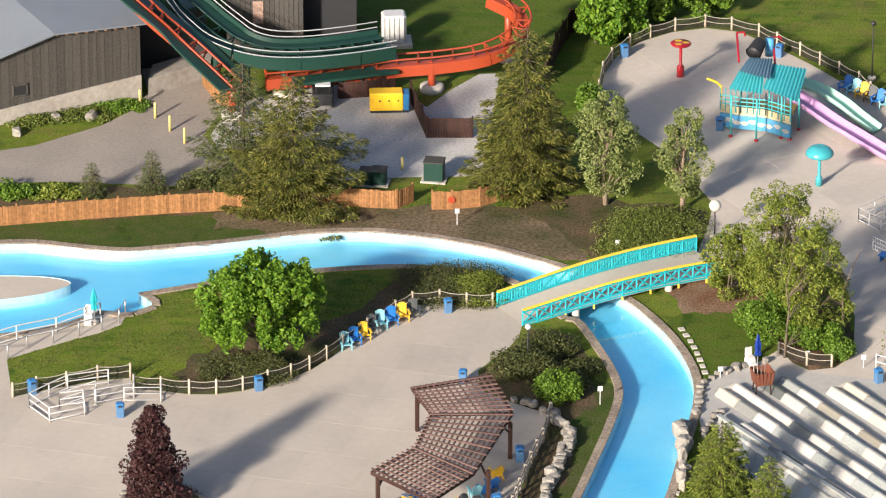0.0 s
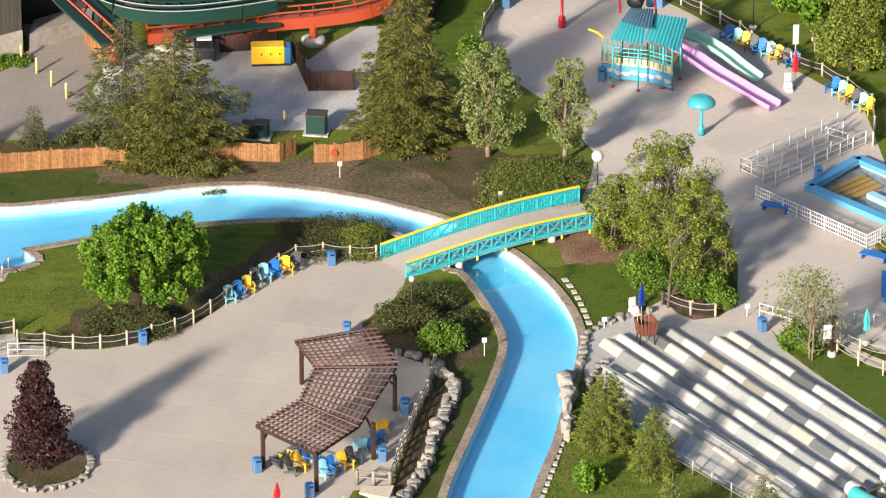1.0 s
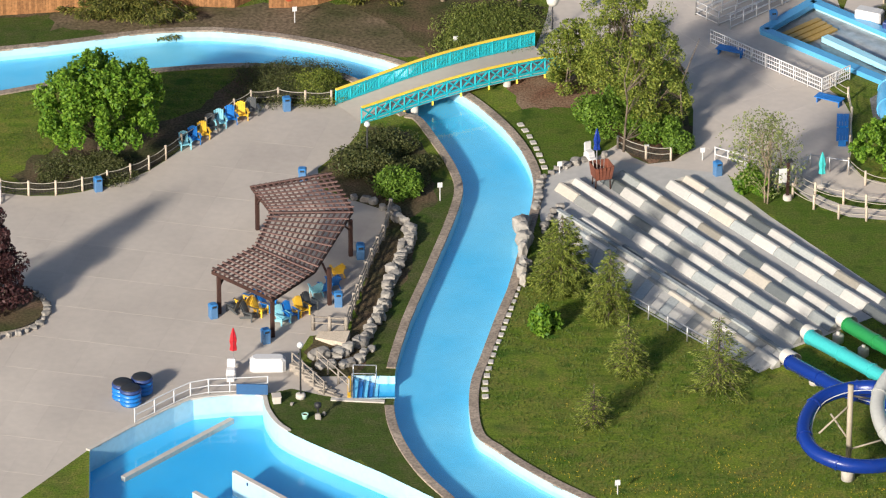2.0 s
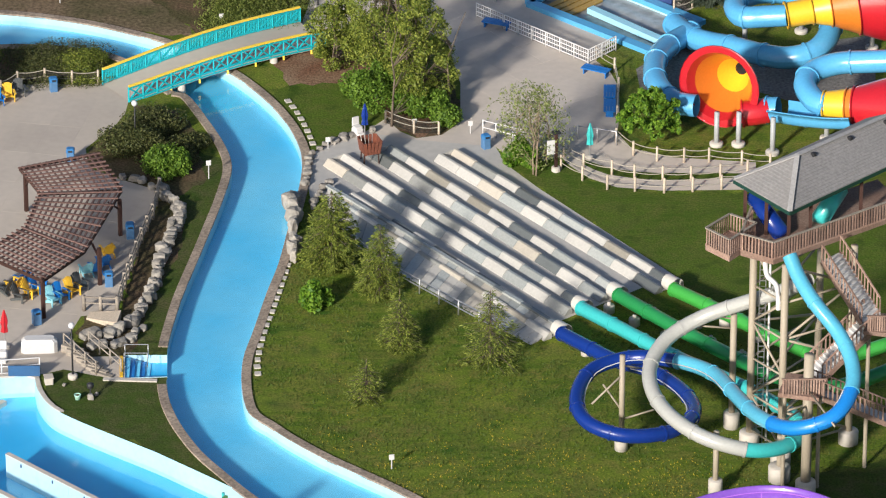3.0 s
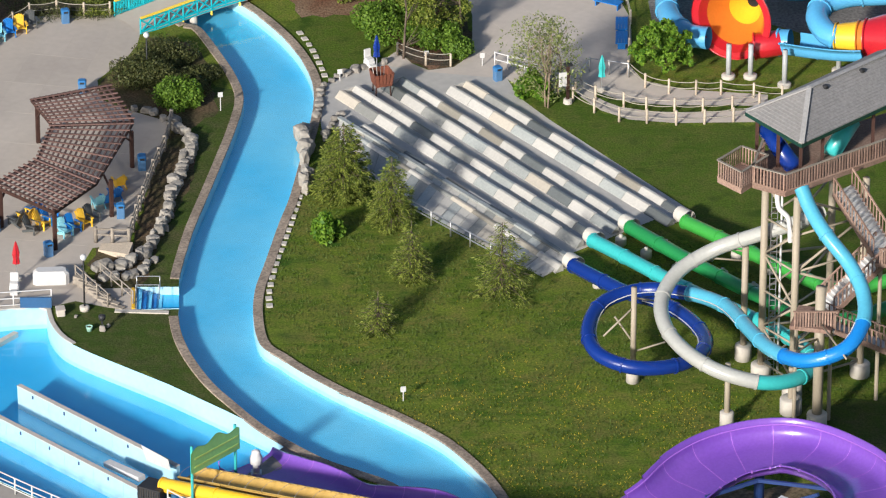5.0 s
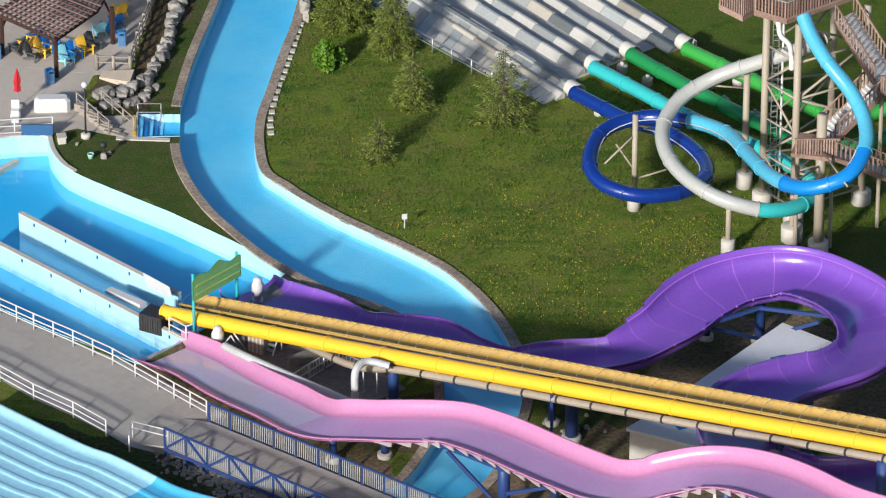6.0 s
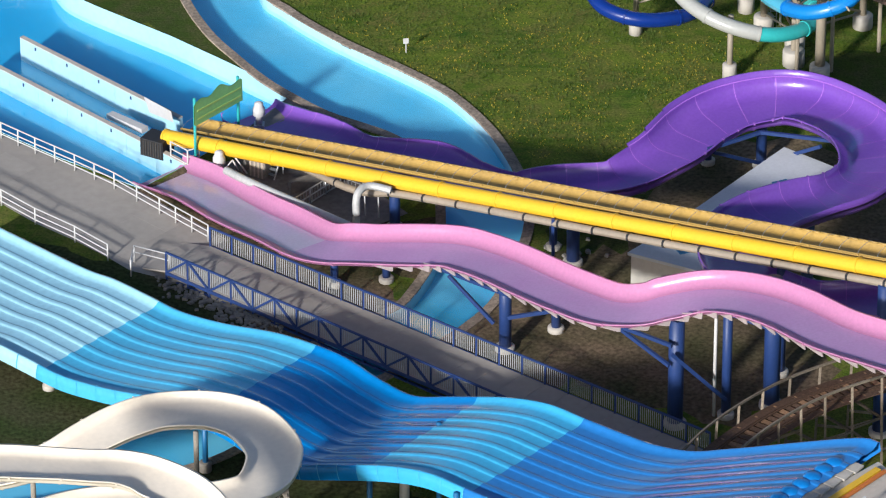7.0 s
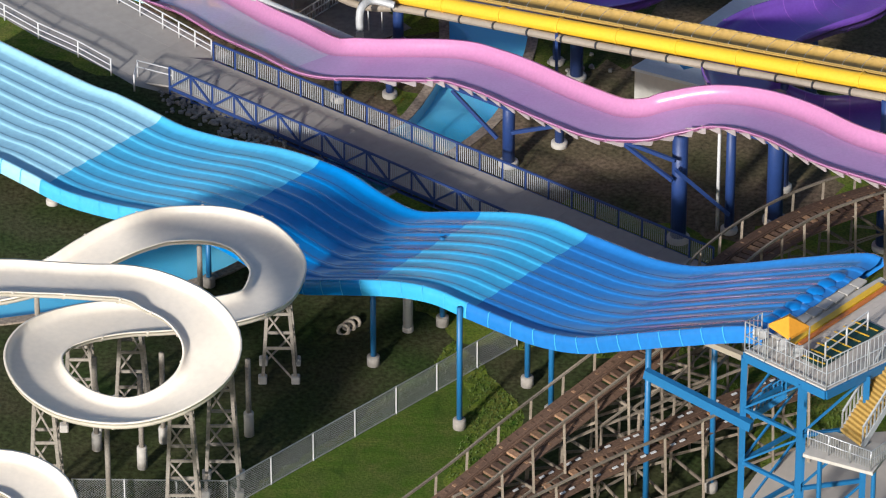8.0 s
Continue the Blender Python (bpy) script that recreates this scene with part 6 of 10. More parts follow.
def rock_row(pts, label, size=0.95, high=0.75, step=0.85, seed=1, jitter=0.12, name="boulder_wall"):
    root = thing(name, label, "rock wall", "boulder walls")
    rng = random.Random(seed)
    for i, p in enumerate(even(flat(pts, 0), step)):
        s = size * rng.choice((0.7, 0.85, 1.0, 1.1, 1.3))
        rock((p.x + rng.gauss(0, jitter), p.y + rng.gauss(0, jitter), 0), (s, s * rng.uniform(0.75, 1), high * rng.uniform(0.75, 1.2)), seed * 100 + i, root)
    return root


rock_row([(-20.02, 5.81), (-18.84, 5.17), (-17.85, 3.88)], "grey quarried boulders beside the pergola", 0.8, 0.6, 0.7, 1)
rock_row([(-17.85, 3.88), (-16.56, 2.05), (-16.27, 0.08), (-16.75, -2.27), (-17.23, -4.59), (-17.6, -7.65), (-17.9, -10.66), (-18.22, -13.05)], "stacked grey boulders retaining the planted bed", 0.8, 0.85, 0.58, 2, 0.12)
rock_row([(-16.53, 1.26), (-16.64, -1.49), (-17.1, -4.44), (-17.39, -7.65), (-17.69, -10.66)], "stacked grey boulders retaining the planted bed", 0.8, 0.5, 0.6, 5, 0.12)
rock_row([(-18.47, -13.64), (-19.28, -14.97), (-20.1, -15.84), (-21.48, -15.7)], "stacked grey boulders beside the steps", 0.85, 0.9, 0.62, 3, 0.15)
rock_row([(-18, -15.11), (-18.69, -16.57), (-19.87, -17.16), (-21, -17.16)], "stacked grey boulders beside the steps", 0.85, 0.55, 0.62, 4, 0.15)
rock_row([(-9.29, 2.45), (-9.06, 0.08), (-9.09, -2.27), (-8.95, -5.74)], "tall pale boulders beside the river", 1.0, 1.3, 0.9, 6, 0.15)
rock_row([(-4.36, 12.6), (-5.28, 12.02), (-6.36, 11.36), (-7.45, 10.37), (-8.08, 9.3), (-8.41, 7.27), (-8.51, 4.85)], "low stone edging along the river path", 0.7, 0.45, 0.75, 7, 0.06)
planter = rock_row([(p.x, p.y) for p in curve([(-43.79, -10.1), (-43.21, -8.32), (-41.55, -7.33), (-39.54, -7.99), (-38.47, -9.84), (-38.6, -12.11), (-39.84, -13.66), (-41.69, -14.27), (-43.25, -12.71)], 4, True)], "ring of pale stone blocks round the purple tree", 0.62, 0.4, 0.62, 8, 0.03, "stone_planter")
rock_row([(-7, 4.85), (-7.51, 3.25), (-8.16, 1.66)], "boulders at the river path", 0.6, 0.5, 0.7, 12)
for i, (spot, s) in enumerate([((-52.41, 47.97, 0), 1.1), ((-54.89, 47.71, 0), 0.9), ((-57.33, 44.91, 0), 1.0)]):
    ob = rock(spot, (s, s * 0.8, s * 0.8), 300 + i)
    tagged(ob, "single pale boulder on the grass slope", "rock", "boulders")

g = Geo()
g.add([(p.x, p.y, 0.16) for p in curve([(-43.55, -10.31), (-42.83, -8.53), (-41.33, -7.77), (-39.49, -8.45), (-38.63, -10.08), (-38.87, -11.9), (-40.07, -13.15), (-41.75, -13.68), (-43.12, -12.32)], 3, True)], [tuple(range(27))])
solo("planter_soil", g, "mulch", "dark mulch in the round stone planter", "soil", kind="structure")


# ---------------------------------------------------------------- footbridge
def footbridge():
    root = thing("footbridge", "teal steel footbridge with yellow handrails over the river", "bridge")
    near, far = [(-20.31, 16.96, 0.05), (-7.57, 24.92, 0.3)], [(-22.14, 19.58, 0.05), (-9.31, 28.51, 0.3)]
    n = 14

    def at(line, t):
        p = Vector(line[0]).lerp(Vector(line[1]), t)
        return p + Vector((0, 0, 0.42 * math.sin(math.pi * min(1, t * 0.92)) ** 1.2))

    g = Geo()
    vs = []
    for i in range(n + 1):
        a, d, lo = at(near, i / n), at(far, i / n), Vector((0, 0, -0.22))
        vs += [a, d, d + lo, a + lo]
    g.add(vs, [(4 * i + k, 4 * i + 4 + k, 4 * i + 4 + (k + 1) % 4, 4 * i + (k + 1) % 4) for i in range(n) for k in range(4)])
    part("deck", g, "concrete", root)
    for name, line in (("near", near), ("far", far)):
        for h, w, mat in ((1.08, 0.14, "yellow_rail"), (0.92, 0.09, "teal"), (0.1, 0.12, "teal"), (-0.1, 0.1, "teal")):
            g = Geo()
            s = w / 2
            g.sweep([at(line, i / n) + Vector((0, 0, h)) for i in range(n + 1)], [(-0.06, -s), (-0.06, s), (0.06, s), (0.06, -s), (-0.06, -s)], ends=True)
            part("handrail" if mat == "yellow_rail" else "chord", g, mat, root)
        for i in range(n + 1):
            g = Geo()
            p = at(line, i / n)
            g.beam(p + Vector((0, 0, -0.15)), p + Vector((0, 0, 1.05)), 0.1, 0.1, (0, 1, 0))
            part("upright", g, "teal", root)
        for i in range(n):
            g = Geo()
            a, b = at(line, i / n), at(line, (i + 1) / n)
            for u, v in ((0.06, 0.95), (0.95, 0.06)) if name == "near" else ((0.1, 0.92),):
                g.beam(a + Vector((0, 0, u)), b + Vector((0, 0, v)), 0.08, 0.1)
            part("brace", g, "teal", root)
            if name == "near" and i % 2:
                part("bracket", Geo().box(a + Vector((0, -0.05, -0.3)), (0.12, 0.12, 0.3)), "yellow_rail", root)
        for i in range(n * 9 if name == "far" else 0):
            g = Geo()
            p = at(line, (i + 0.5) / (n * 9))
            g.beam(p + Vector((0, 0, 0.1)), p + Vector((0, 0, 0.92)), 0.025, 0.025, (0, 1, 0))
            g.beam(p + Vector((0.04, 0, 0.1)), p + Vector((0.04, 0, 0.92)), 0.04, 0.02, (0, 1, 0))
            part("baluster", g, "teal", root)
    for t in (0.27, 0.74):
        g = Geo()
        p = at(near, t).lerp(at(far, t), 0.25)
        for k in (0.04, 0.85):
            q = at(near, t).lerp(at(far, t), k)
            g.rod((q.x, q.y, -0.9), (q.x, q.y, q.z - 0.2), 0.26, 0.26, 12)
        part("pier", g, "concrete_light", root, "pale round concrete pier", smooth=True)


footbridge()

# ---------------------------------------------------------------- wooden fences by the service road
board_fence([(-58.04, 29.6), (-52.81, 30.96), (-48.69, 31.97), (-45.29, 32.75), (-42.26, 33.32), (-39.61, 33.87)], 1.45, "wood_fence", "orange brown close board fence behind the river bank")
board_fence([(-35.36, 33.98), (-33.1, 34.69), (-29.88, 34.54), (-28.84, 35.72)], 1.4, "wood_fence", "orange brown close board fence beside the transformers")
board_fence([(-27.49, 34.61), (-26.14, 34.7), (-24.25, 35.29), (-22.4, 36.71)], 1.4, "wood_fence", "orange brown fence panel with a red sign")
board_fence([(-30.33, 52.83), (-28.71, 46.49), (-25.52, 46.7)], 1.55, "wood_dark", "dark stained board fence round the generator yard")
board_fence([(-20.82, 56.27), (-20.4, 61.36), (-19.59, 65.54), (-18.75, 66.85)], 1.9, "wood_dark", "weathered board fence climbing behind the spruce")
board_fence([(-35.38, 52.78), (-33.41, 53.21), (-31.5, 54.54)], 1.3, "wood_dark", "dark board fence behind the generator")
board_fence([(-45.3, 54.6), (-43.9, 51.51), (-42.78, 50.3)], 1.3, "wood_fence", "orange brown board fence below the coaster")
g = Geo()
g.lathe((0, 0, 0), [(0.26, 0), (0.26, 0.03)], 14)
sign = solo("round_sign", g, "coaster", "round red life ring sign on the fence", "sign")
sign.matrix_world = pose(*(-26.18, 34.7, 0), 90, 0, 0) @ pose(0, 0.75, 0.06)
for i, spot in enumerate([(-49.32, 50.74, 0), (-48, 48.57, 0), (-46.73, 46.41, 0), (-45.48, 44.38, 0)]):
    g = Geo()
    g.lathe(spot, [(0.1, -0.1), (0.1, 1.12), (0.08, 1.18), (0.03, 1.21)], 10)
    solo("bollard", g, "bollard", "yellow steel bollard on the service road", "bollard", "bollards", smooth=True)
g = Geo()
g.lathe((-30.01, 41.05, 0), [(0.1, -0.1), (0.1, 0.9), (0.03, 0.98)], 10)
solo("bollard", g, "bollard", "yellow steel bollard beside the transformer", "bollard", "bollards", smooth=True)
for spot, s in [((-27.68, 39.52, 0), (1.35, 1.1, 1.35)), ((-31.43, 38.6, 0), (1.0, 0.9, 1.0)), ((-32.32, 38.54, 0), (0.85, 0.9, 0.95))]:
    root = thing("transformer_box", "dark green steel transformer cabinet on a pad", "utility box", "transformers", at=spot, turn=-0.1)
    g = Geo()
    g.box((0, 0, s[2] / 2 + 0.1), s, cut=0.04)
    part("cabinet", g, "forest", root)
    g = Geo()
    g.box((0, 0, s[2] + 0.13), (s[0] + 0.08, s[1] + 0.08, 0.07), cut=0.02)
    part("lid", g, "wood_grey", root)
    g = Geo()
    g.box((0, 0, 0.05), (s[0] + 0.4, s[1] + 0.4, 0.1))
    part("pad", g, "concrete_light", root)


def generator():
    root = thing("generator", "yellow diesel generator with a blue end on the gravel", "generator", at=(-31.68, 50.57, 0), turn=0.12)
    g = Geo()
    g.box((-0.15, 0.5, 0.85), (2.35, 1.1, 1.3), cut=0.06)
    part("canopy", g, "yellow", root)
    g = Geo()
    g.box((1.25, 0.5, 0.8), (0.42, 1.12, 1.2), cut=0.05)
    part("radiator_end", g, "steel_blue", root)
    g = Geo()
    g.box((0.05, 0.5, 0.12), (2.7, 1.0, 0.24))
    part("skid", g, "black", root)
    for x in (-0.75, -0.1, 0.55):
        g = Geo()
        g.box((x, -0.065, 0.85), (0.5, 0.02, 0.9), cut=0.005)
        part("door", g, "yellow", root)
        g = Geo()
        g.box((x + 0.12, -0.08, 0.95), (0.1, 0.02, 0.16))
        part("grille", g, "black", root)


generator()
root = thing("liquid_tank", "white plastic tank on a concrete plinth", "tank", at=(-32.16, 62.2, 0), turn=0.15)
g = Geo()
g.box((0, 0.6, 1.4), (1.75, 1.4, 2.1), cut=0.15)
part("tank", g, "white", root)
g = Geo()
g.box((0, 0.6, 0.15), (2.6, 1.9, 0.3))
part("plinth", g, "concrete_light", root)
g = Geo()
for k in range(5):
    g.box((-0.7 + k * 0.35, -0.1, 1.4), (0.05, 0.05, 1.9))
part("cage", g, "steel", root)


# ---------------------------------------------------------------- barn and coaster beyond the service road
def quad(g, a, b, c, d, thick=0.0):
    """A sheet through four corners, with thickness downwards."""
    vs = [Vector(p) for p in (a, b, c, d)]
    if not thick:
        return g.add(vs, [(0, 1, 2, 3)])
    lo = [p - Vector((0, 0, thick)) for p in vs]
    return g.add(vs + lo, [(0, 1, 2, 3), (7, 6, 5, 4)] + [(i, 4 + i, 4 + (i + 1) % 4, (i + 1) % 4) for i in range(4)])


def barn():
    root = thing("barn", "weathered grey board barn with a pale metal roof", "building")
    a, b = Vector((-60.98, 45.44, 0)), Vector((-49.38, 52.02, 0))
    run = (b - a).normalized()
    back = Vector((-run.y, run.x, 0))
    length = (b - a).length
    tops = [(0.0, 4.7), (0.5, 6.3), (1.0, 5.8)]

    def top(t):
        for (t0, h0), (t1, h1) in zip(tops, tops[1:]):
            if t <= t1:
                return h0 + (h1 - h0) * (t - t0) / (t1 - t0)
        return tops[-1][1]

    n = 44
    for i in range(n):  # upright boards
        t0, t1 = i / n, (i + 0.965) / n
        p, q = a + run * length * t0, a + run * length * t1
        lo0, lo1 = 0.95 + 0.8 * t0, 0.95 + 0.8 * t1
        off = back * (0.02 * (i % 2))
        g = Geo()
        vs = [p + off + Vector((0, 0, lo0)), q + off + Vector((0, 0, lo1)), q + off + Vector((0, 0, top(t1))), p + off + Vector((0, 0, top(t0)))]
        g.add(vs + [v + back * 0.15 for v in vs], [(0, 1, 2, 3), (7, 6, 5, 4), (0, 4, 5, 1), (1, 5, 6, 2), (2, 6, 7, 3), (3, 7, 4, 0)])
        part("board", g, "wood_grey", root)
    g = Geo()
    vs = [a, b, b + Vector((0, 0, 1.78)), a + Vector((0, 0, 0.98))]
    vs = [v - back * 0.12 for v in vs] + [v + back * 0.3 for v in vs]
    g.add(vs, [(0, 1, 2, 3), (7, 6, 5, 4), (0, 4, 5, 1), (1, 5, 6, 2), (2, 6, 7, 3), (3, 7, 4, 0)])
    part("foundation", g, "foundation", root, "pale concrete foundation")
    g = Geo()
    e = b + back * 12
    quad(g, b, e, e + Vector((0, 0, 5.8)), b + Vector((0, 0, 5.8)))
    part("side_wall", g, "wood_grey", root)
    mid = a + run * length * 0.5
    over = -back * 0.5
    g = Geo()
    quad(g, mid + over + Vector((0, 0, 6.35)), b + over + run * 0.5 + Vector((0, 0, 5.85)), b + back * 13 + run * 0.5 + Vector((0, 0, 8.2)), mid + back * 13 - run * 2.5 + Vector((0, 0, 8.6)), 0.12)
    part("roof", g, "roof_pale", root, "pale ribbed metal roof")
    g = Geo()
    quad(g, a + over + Vector((0, 0, 4.7)), mid + over + Vector((0, 0, 6.34)), mid + back * 13 - run * 2.5 + Vector((0, 0, 8.6)), a + back * 13 + Vector((0, 0, 6.5)), 0.12)
    part("roof", g, "roof_pale", root, "pale ribbed metal roof")
    for i in range(9):
        g = Geo()
        p = mid + run * length * 0.5 * (i + 0.3) / 9
        g.beam(p - back * 0.42 + Vector((0, 0, top(0.5 + 0.5 * (i + 0.3) / 9) - 0.1)), p + back * 0.3 + Vector((0, 0, top(0.5 + 0.5 * (i + 0.3) / 9) + 0.02)), 0.16, 0.16)
        part("rafter", g, "wood_fence", root)
    win = part("window", Geo().box(a + run * length * 0.31 - back * 0.02 + Vector((0, 0, 2.35)), (0.95, 0.1, 0.7), math.atan2(run.y, run.x)), "black", root)
    g = Geo()
    for s in (-1, 1):
        g.box(a + run * (length * 0.31 + s * 0.52) - back * 0.05 + Vector((0, 0, 2.35)), (0.1, 0.12, 0.9), math.atan2(run.y, run.x))
        g.box(a + run * length * 0.31 - back * 0.05 + Vector((0, 0, 2.35 + s * 0.4)), (1.1, 0.12, 0.1), math.atan2(run.y, run.x))
    part("frame", g, "wood_grey", win)


barn()
g = Geo()
quad(g, (-48.91, 52.15, 0), (-44.89, 56.13, 0), Vector((-44.89, 56.13, 0)) + Vector((0, 0.5, 1.0)), Vector((-48.91, 52.15, 0)) + Vector((0, 0.5, 1.2)))
quad(g, Vector((-48.91, 52.15, 0)) + Vector((0, 0.5, 1.2)), Vector((-44.89, 56.13, 0)) + Vector((0, 0.5, 1.0)), Vector((-44.89, 56.13, 0)) + Vector((0, 3, 1.0)), Vector((-48.91, 52.15, 0)) + Vector((0, 3, 1.2)))
solo("retaining_wall", g, "foundation", "pale concrete retaining wall beside the barn", "wall", kind="structure")


def shed(name, label, at, size, turn, mat, roof, category="building"):
    root = thing(name, label, category, at=at, turn=turn)
    g = Geo()
    g.box((0, size[1] / 2, size[2] / 2), size)
    part("wall", g, mat, root)
    g = Geo()
    g.box((0, size[1] / 2, size[2] + 0.1), (size[0] + 0.6, size[1] + 0.6, 0.2), cut=0.05)
    part("roof", g, roof, root)
    return root


# closed box; the garage's unlit inside is put into its black walls
shed("garage", "garage beside the coaster track, its dark inside drawn as a black box", (-47.75, 57.45, 0), (5.0, 8, 4.5), 0.15, "black", "forest")
cabin = shed("station_house", "grey board station house behind the coaster", (-41.23, 59.42, 0), (5.5, 8, 6.2), 0.1, "wood_grey", "forest")
for k in range(16):
    g = Geo()
    g.box((-2.6 + k * 0.345, -0.02, 3.1), (0.31, 0.05, 6.1))
    part("board", g, "wood_grey", cabin)
part("door", Geo().box((-0.5, -0.06, 3.7), (0.75, 0.08, 1.7)), "wood_rail", cabin, "worn brown door")
shed("machine_house", "black machinery house with pale boxes", (-37.15, 61.75, 0), (4.6, 6, 4.0), 0.1, "black", "black")
for spot, s in [((-20.9, 60.6, 5.0), 0.7), ((-24.5, 60.2, 4.6), 0.5)]:
    g = Geo()
    g.box((0, 0, 0), (s, s, s * 0.7), 0.2, 0.05)


def coaster(name, label, pts, spine, rail, tie, mat, walk_mat=None, gauge=1.0, drop=0.55, posts=(), sides=0.0):
    """A steel coaster track: box spine, two rails, ties, and side walkways."""
    path = even(curve(pts, 8), 0.5)
    root = thing(name, label, "roller coaster")
    for seg in cut_runs(path, 4.0):
        g = Geo()
        h = spine
        g.sweep(seg, [(-h, -drop - 2 * h), (h, -drop - 2 * h), (h, -drop), (-h, -drop), (-h, -drop - 2 * h)], ends=True)
        part("spine", g, mat, root)
        for s in (-1, 1):
            g = Geo()
            g.sweep(seg, [(s * gauge / 2 + math.cos(a) * rail, math.sin(a) * rail) for a in [math.pi / 3 * i for i in range(7)]])
            part("rail", g, mat, root, smooth=True)
            if walk_mat:
                g = Geo()
                o = s * (gauge / 2 + 0.6)
                g.sweep(seg, [(o - 0.45, -0.25), (o - 0.45, -0.1), (o + 0.45, -0.1), (o + 0.45, -0.25), (o - 0.45, -0.25)], ends=True)
                part("walkway", g, walk_mat, root)
            if sides:
                g = Geo()
                o = s * (gauge / 2 + 1.05)
                g.sweep(seg, [(o, -0.8), (o + s * 0.15, sides), (o + s * 0.25, sides), (o + s * 0.1, -0.8)])
                part("side_wall", g, walk_mat, root)
                for h in (sides + 0.12, sides + 0.55):
                    g = Geo()
                    g.sweep(seg, [(o + s * 0.3 + math.cos(a) * 0.045, h + math.sin(a) * 0.045) for a in [math.pi / 2 * i for i in range(5)]])
                    part("handrail", g, "galv", root, "thin grey handrail")
        p = seg[0]
        for k in range(0, len(seg) - 1, 3):
            g = Geo()
            t = (seg[k + 1] - seg[k]).normalized()
            r = t.cross(Vector((0, 0, 1))).normalized()
            g.beam(seg[k] - r * gauge / 2, seg[k] + r * gauge / 2, 0.1, 0.08)
            g.beam(seg[k] - r * gauge / 2, seg[k] - Vector((0, 0, drop)), 0.09, 0.09)
            g.beam(seg[k] + r * gauge / 2, seg[k] - Vector((0, 0, drop)), 0.09, 0.09)
            part("tie", g, mat, root)
    for i in posts:
        p = path[int(i * (len(path) - 1))]
        g = Geo()
        g.rod((p.x, p.y, 0), (p.x, p.y, p.z - drop), 0.28, 0.28, 10)
        part("column", g, mat, root, smooth=True)
        g = Geo()
        g.lathe((p.x, p.y, -0.05), [(0.85, 0), (0.85, 0.5), (0.75, 0.55)], 16)
        part("footing", g, "concrete_light", root, "round concrete footing", smooth=True)
    return root


coaster("coaster_track", "orange and green coaster track coming down a slope", [(-50.65, 52.52, 9), (-48.78, 51.6, 7.5), (-46.37, 51.09, 5.5), (-44.21, 50, 4), (-42.2, 48.88, 2.6)], 0.3, 0.09, 0, "coaster", "forest", 1.1, posts=(0.97,))
coaster("coaster_track", "dark green coaster trough curving past the station", [(-48.38, 56.93, 7), (-46.51, 56.24, 5.6), (-44.7, 54.93, 4.6), (-42.83, 53.41, 4), (-40.57, 52.88, 3.6), (-37.81, 53.33, 3.4), (-34.68, 54.35, 3.4), (-32.17, 55.53, 3.4)], 0.2, 0.07, 0, "forest", "forest", 1.0, posts=(0.3, 0.6, 0.9), sides=0.18)
coaster("coaster_track", "orange coaster track curving round the bank", [(-40.54, 52.39, 2.2), (-37.02, 53.33, 2.2), (-33.87, 54.12, 2.3), (-31.5, 54.63, 2.5), (-28.28, 54.63, 2.9), (-25.5, 55, 3.3), (-23.57, 56.23, 3.7), (-22.63, 57.99, 4.2), (-23.19, 59.97, 4.7), (-25.09, 61.25, 5.2)], 0.42, 0.08, 0, "coaster", None, 1.1, posts=(0.5, 0.95))
for a, b, w in [([(-42.37, 52.65, 2.6), (-32.45, 56.56, 2.6)], None, 1.6), ([(-38.48, 51.68, 1.7), (-31.41, 54.46, 1.7)], None, 1.3)]:
    root = thing("catwalk_roof", "long dark green canopy beside the coaster track", "canopy", "coaster canopies")
    g = Geo()
    g.beam(a[0], a[1], w, 0.22)
    part("roof", g, "forest", root)
    for k in range(5):
        p = Vector(a[0]).lerp(Vector(a[1]), (k + 0.3) / 5)
        g = Geo()
        g.rod((p.x, p.y, 0), (p.x, p.y, p.z), 0.09, 0.09, 6)
        part("post", g, "forest", root)
root = thing("service_cart", "dark green service cart with a pale roof", "vehicle", at=(-36.37, 51.23, 0), turn=0.1)
part("body", Geo().box((0, 0.8, 0.7), (1.5, 2.4, 0.8), cut=0.1), "black", root)
part("roof", Geo().box((0, 0.8, 1.6), (1.1, 1.5, 0.1), cut=0.05), "white", root)
g = Geo()
for x in (-0.6, 0.6):
    for y in (0, 1.6):
        g.rod((x * 0.8, y, 1.0), (x * 0.8, y, 1.58), 0.04, 0.04, 5)
part("uprights", g, "black", root)
for x in (-0.65, 0.65):
    for y in (0.0, 1.6):
        part("wheel", Geo().rod((x - 0.1, y, 0.3), (x + 0.1, y, 0.3), 0.3, 0.3, 12), "rubber", root)


# ---------------------------------------------------------------- splash pad
def corrugated(g, a, b, c, d, waves=14, deep=0.07):
    """A corrugated sheet, ridges running from edge ab to edge dc."""
    a, b, c, d = (Vector(p) for p in (a, b, c, d))
    n = waves * 4
    vs = []
    for i in range(n + 1):
        t = i / n
        up = Vector((0, 0, deep * math.sin(2 * math.pi * waves * t)))
        vs += [a.lerp(b, t) + up, d.lerp(c, t) + up]
    g.add(vs, [(2 * i, 2 * i + 2, 2 * i + 3, 2 * i + 1) for i in range(n)])


def playhouse():
    root = thing("water_playhouse", "turquoise splash playhouse with corrugated roofs and a tipping bucket", "playground")
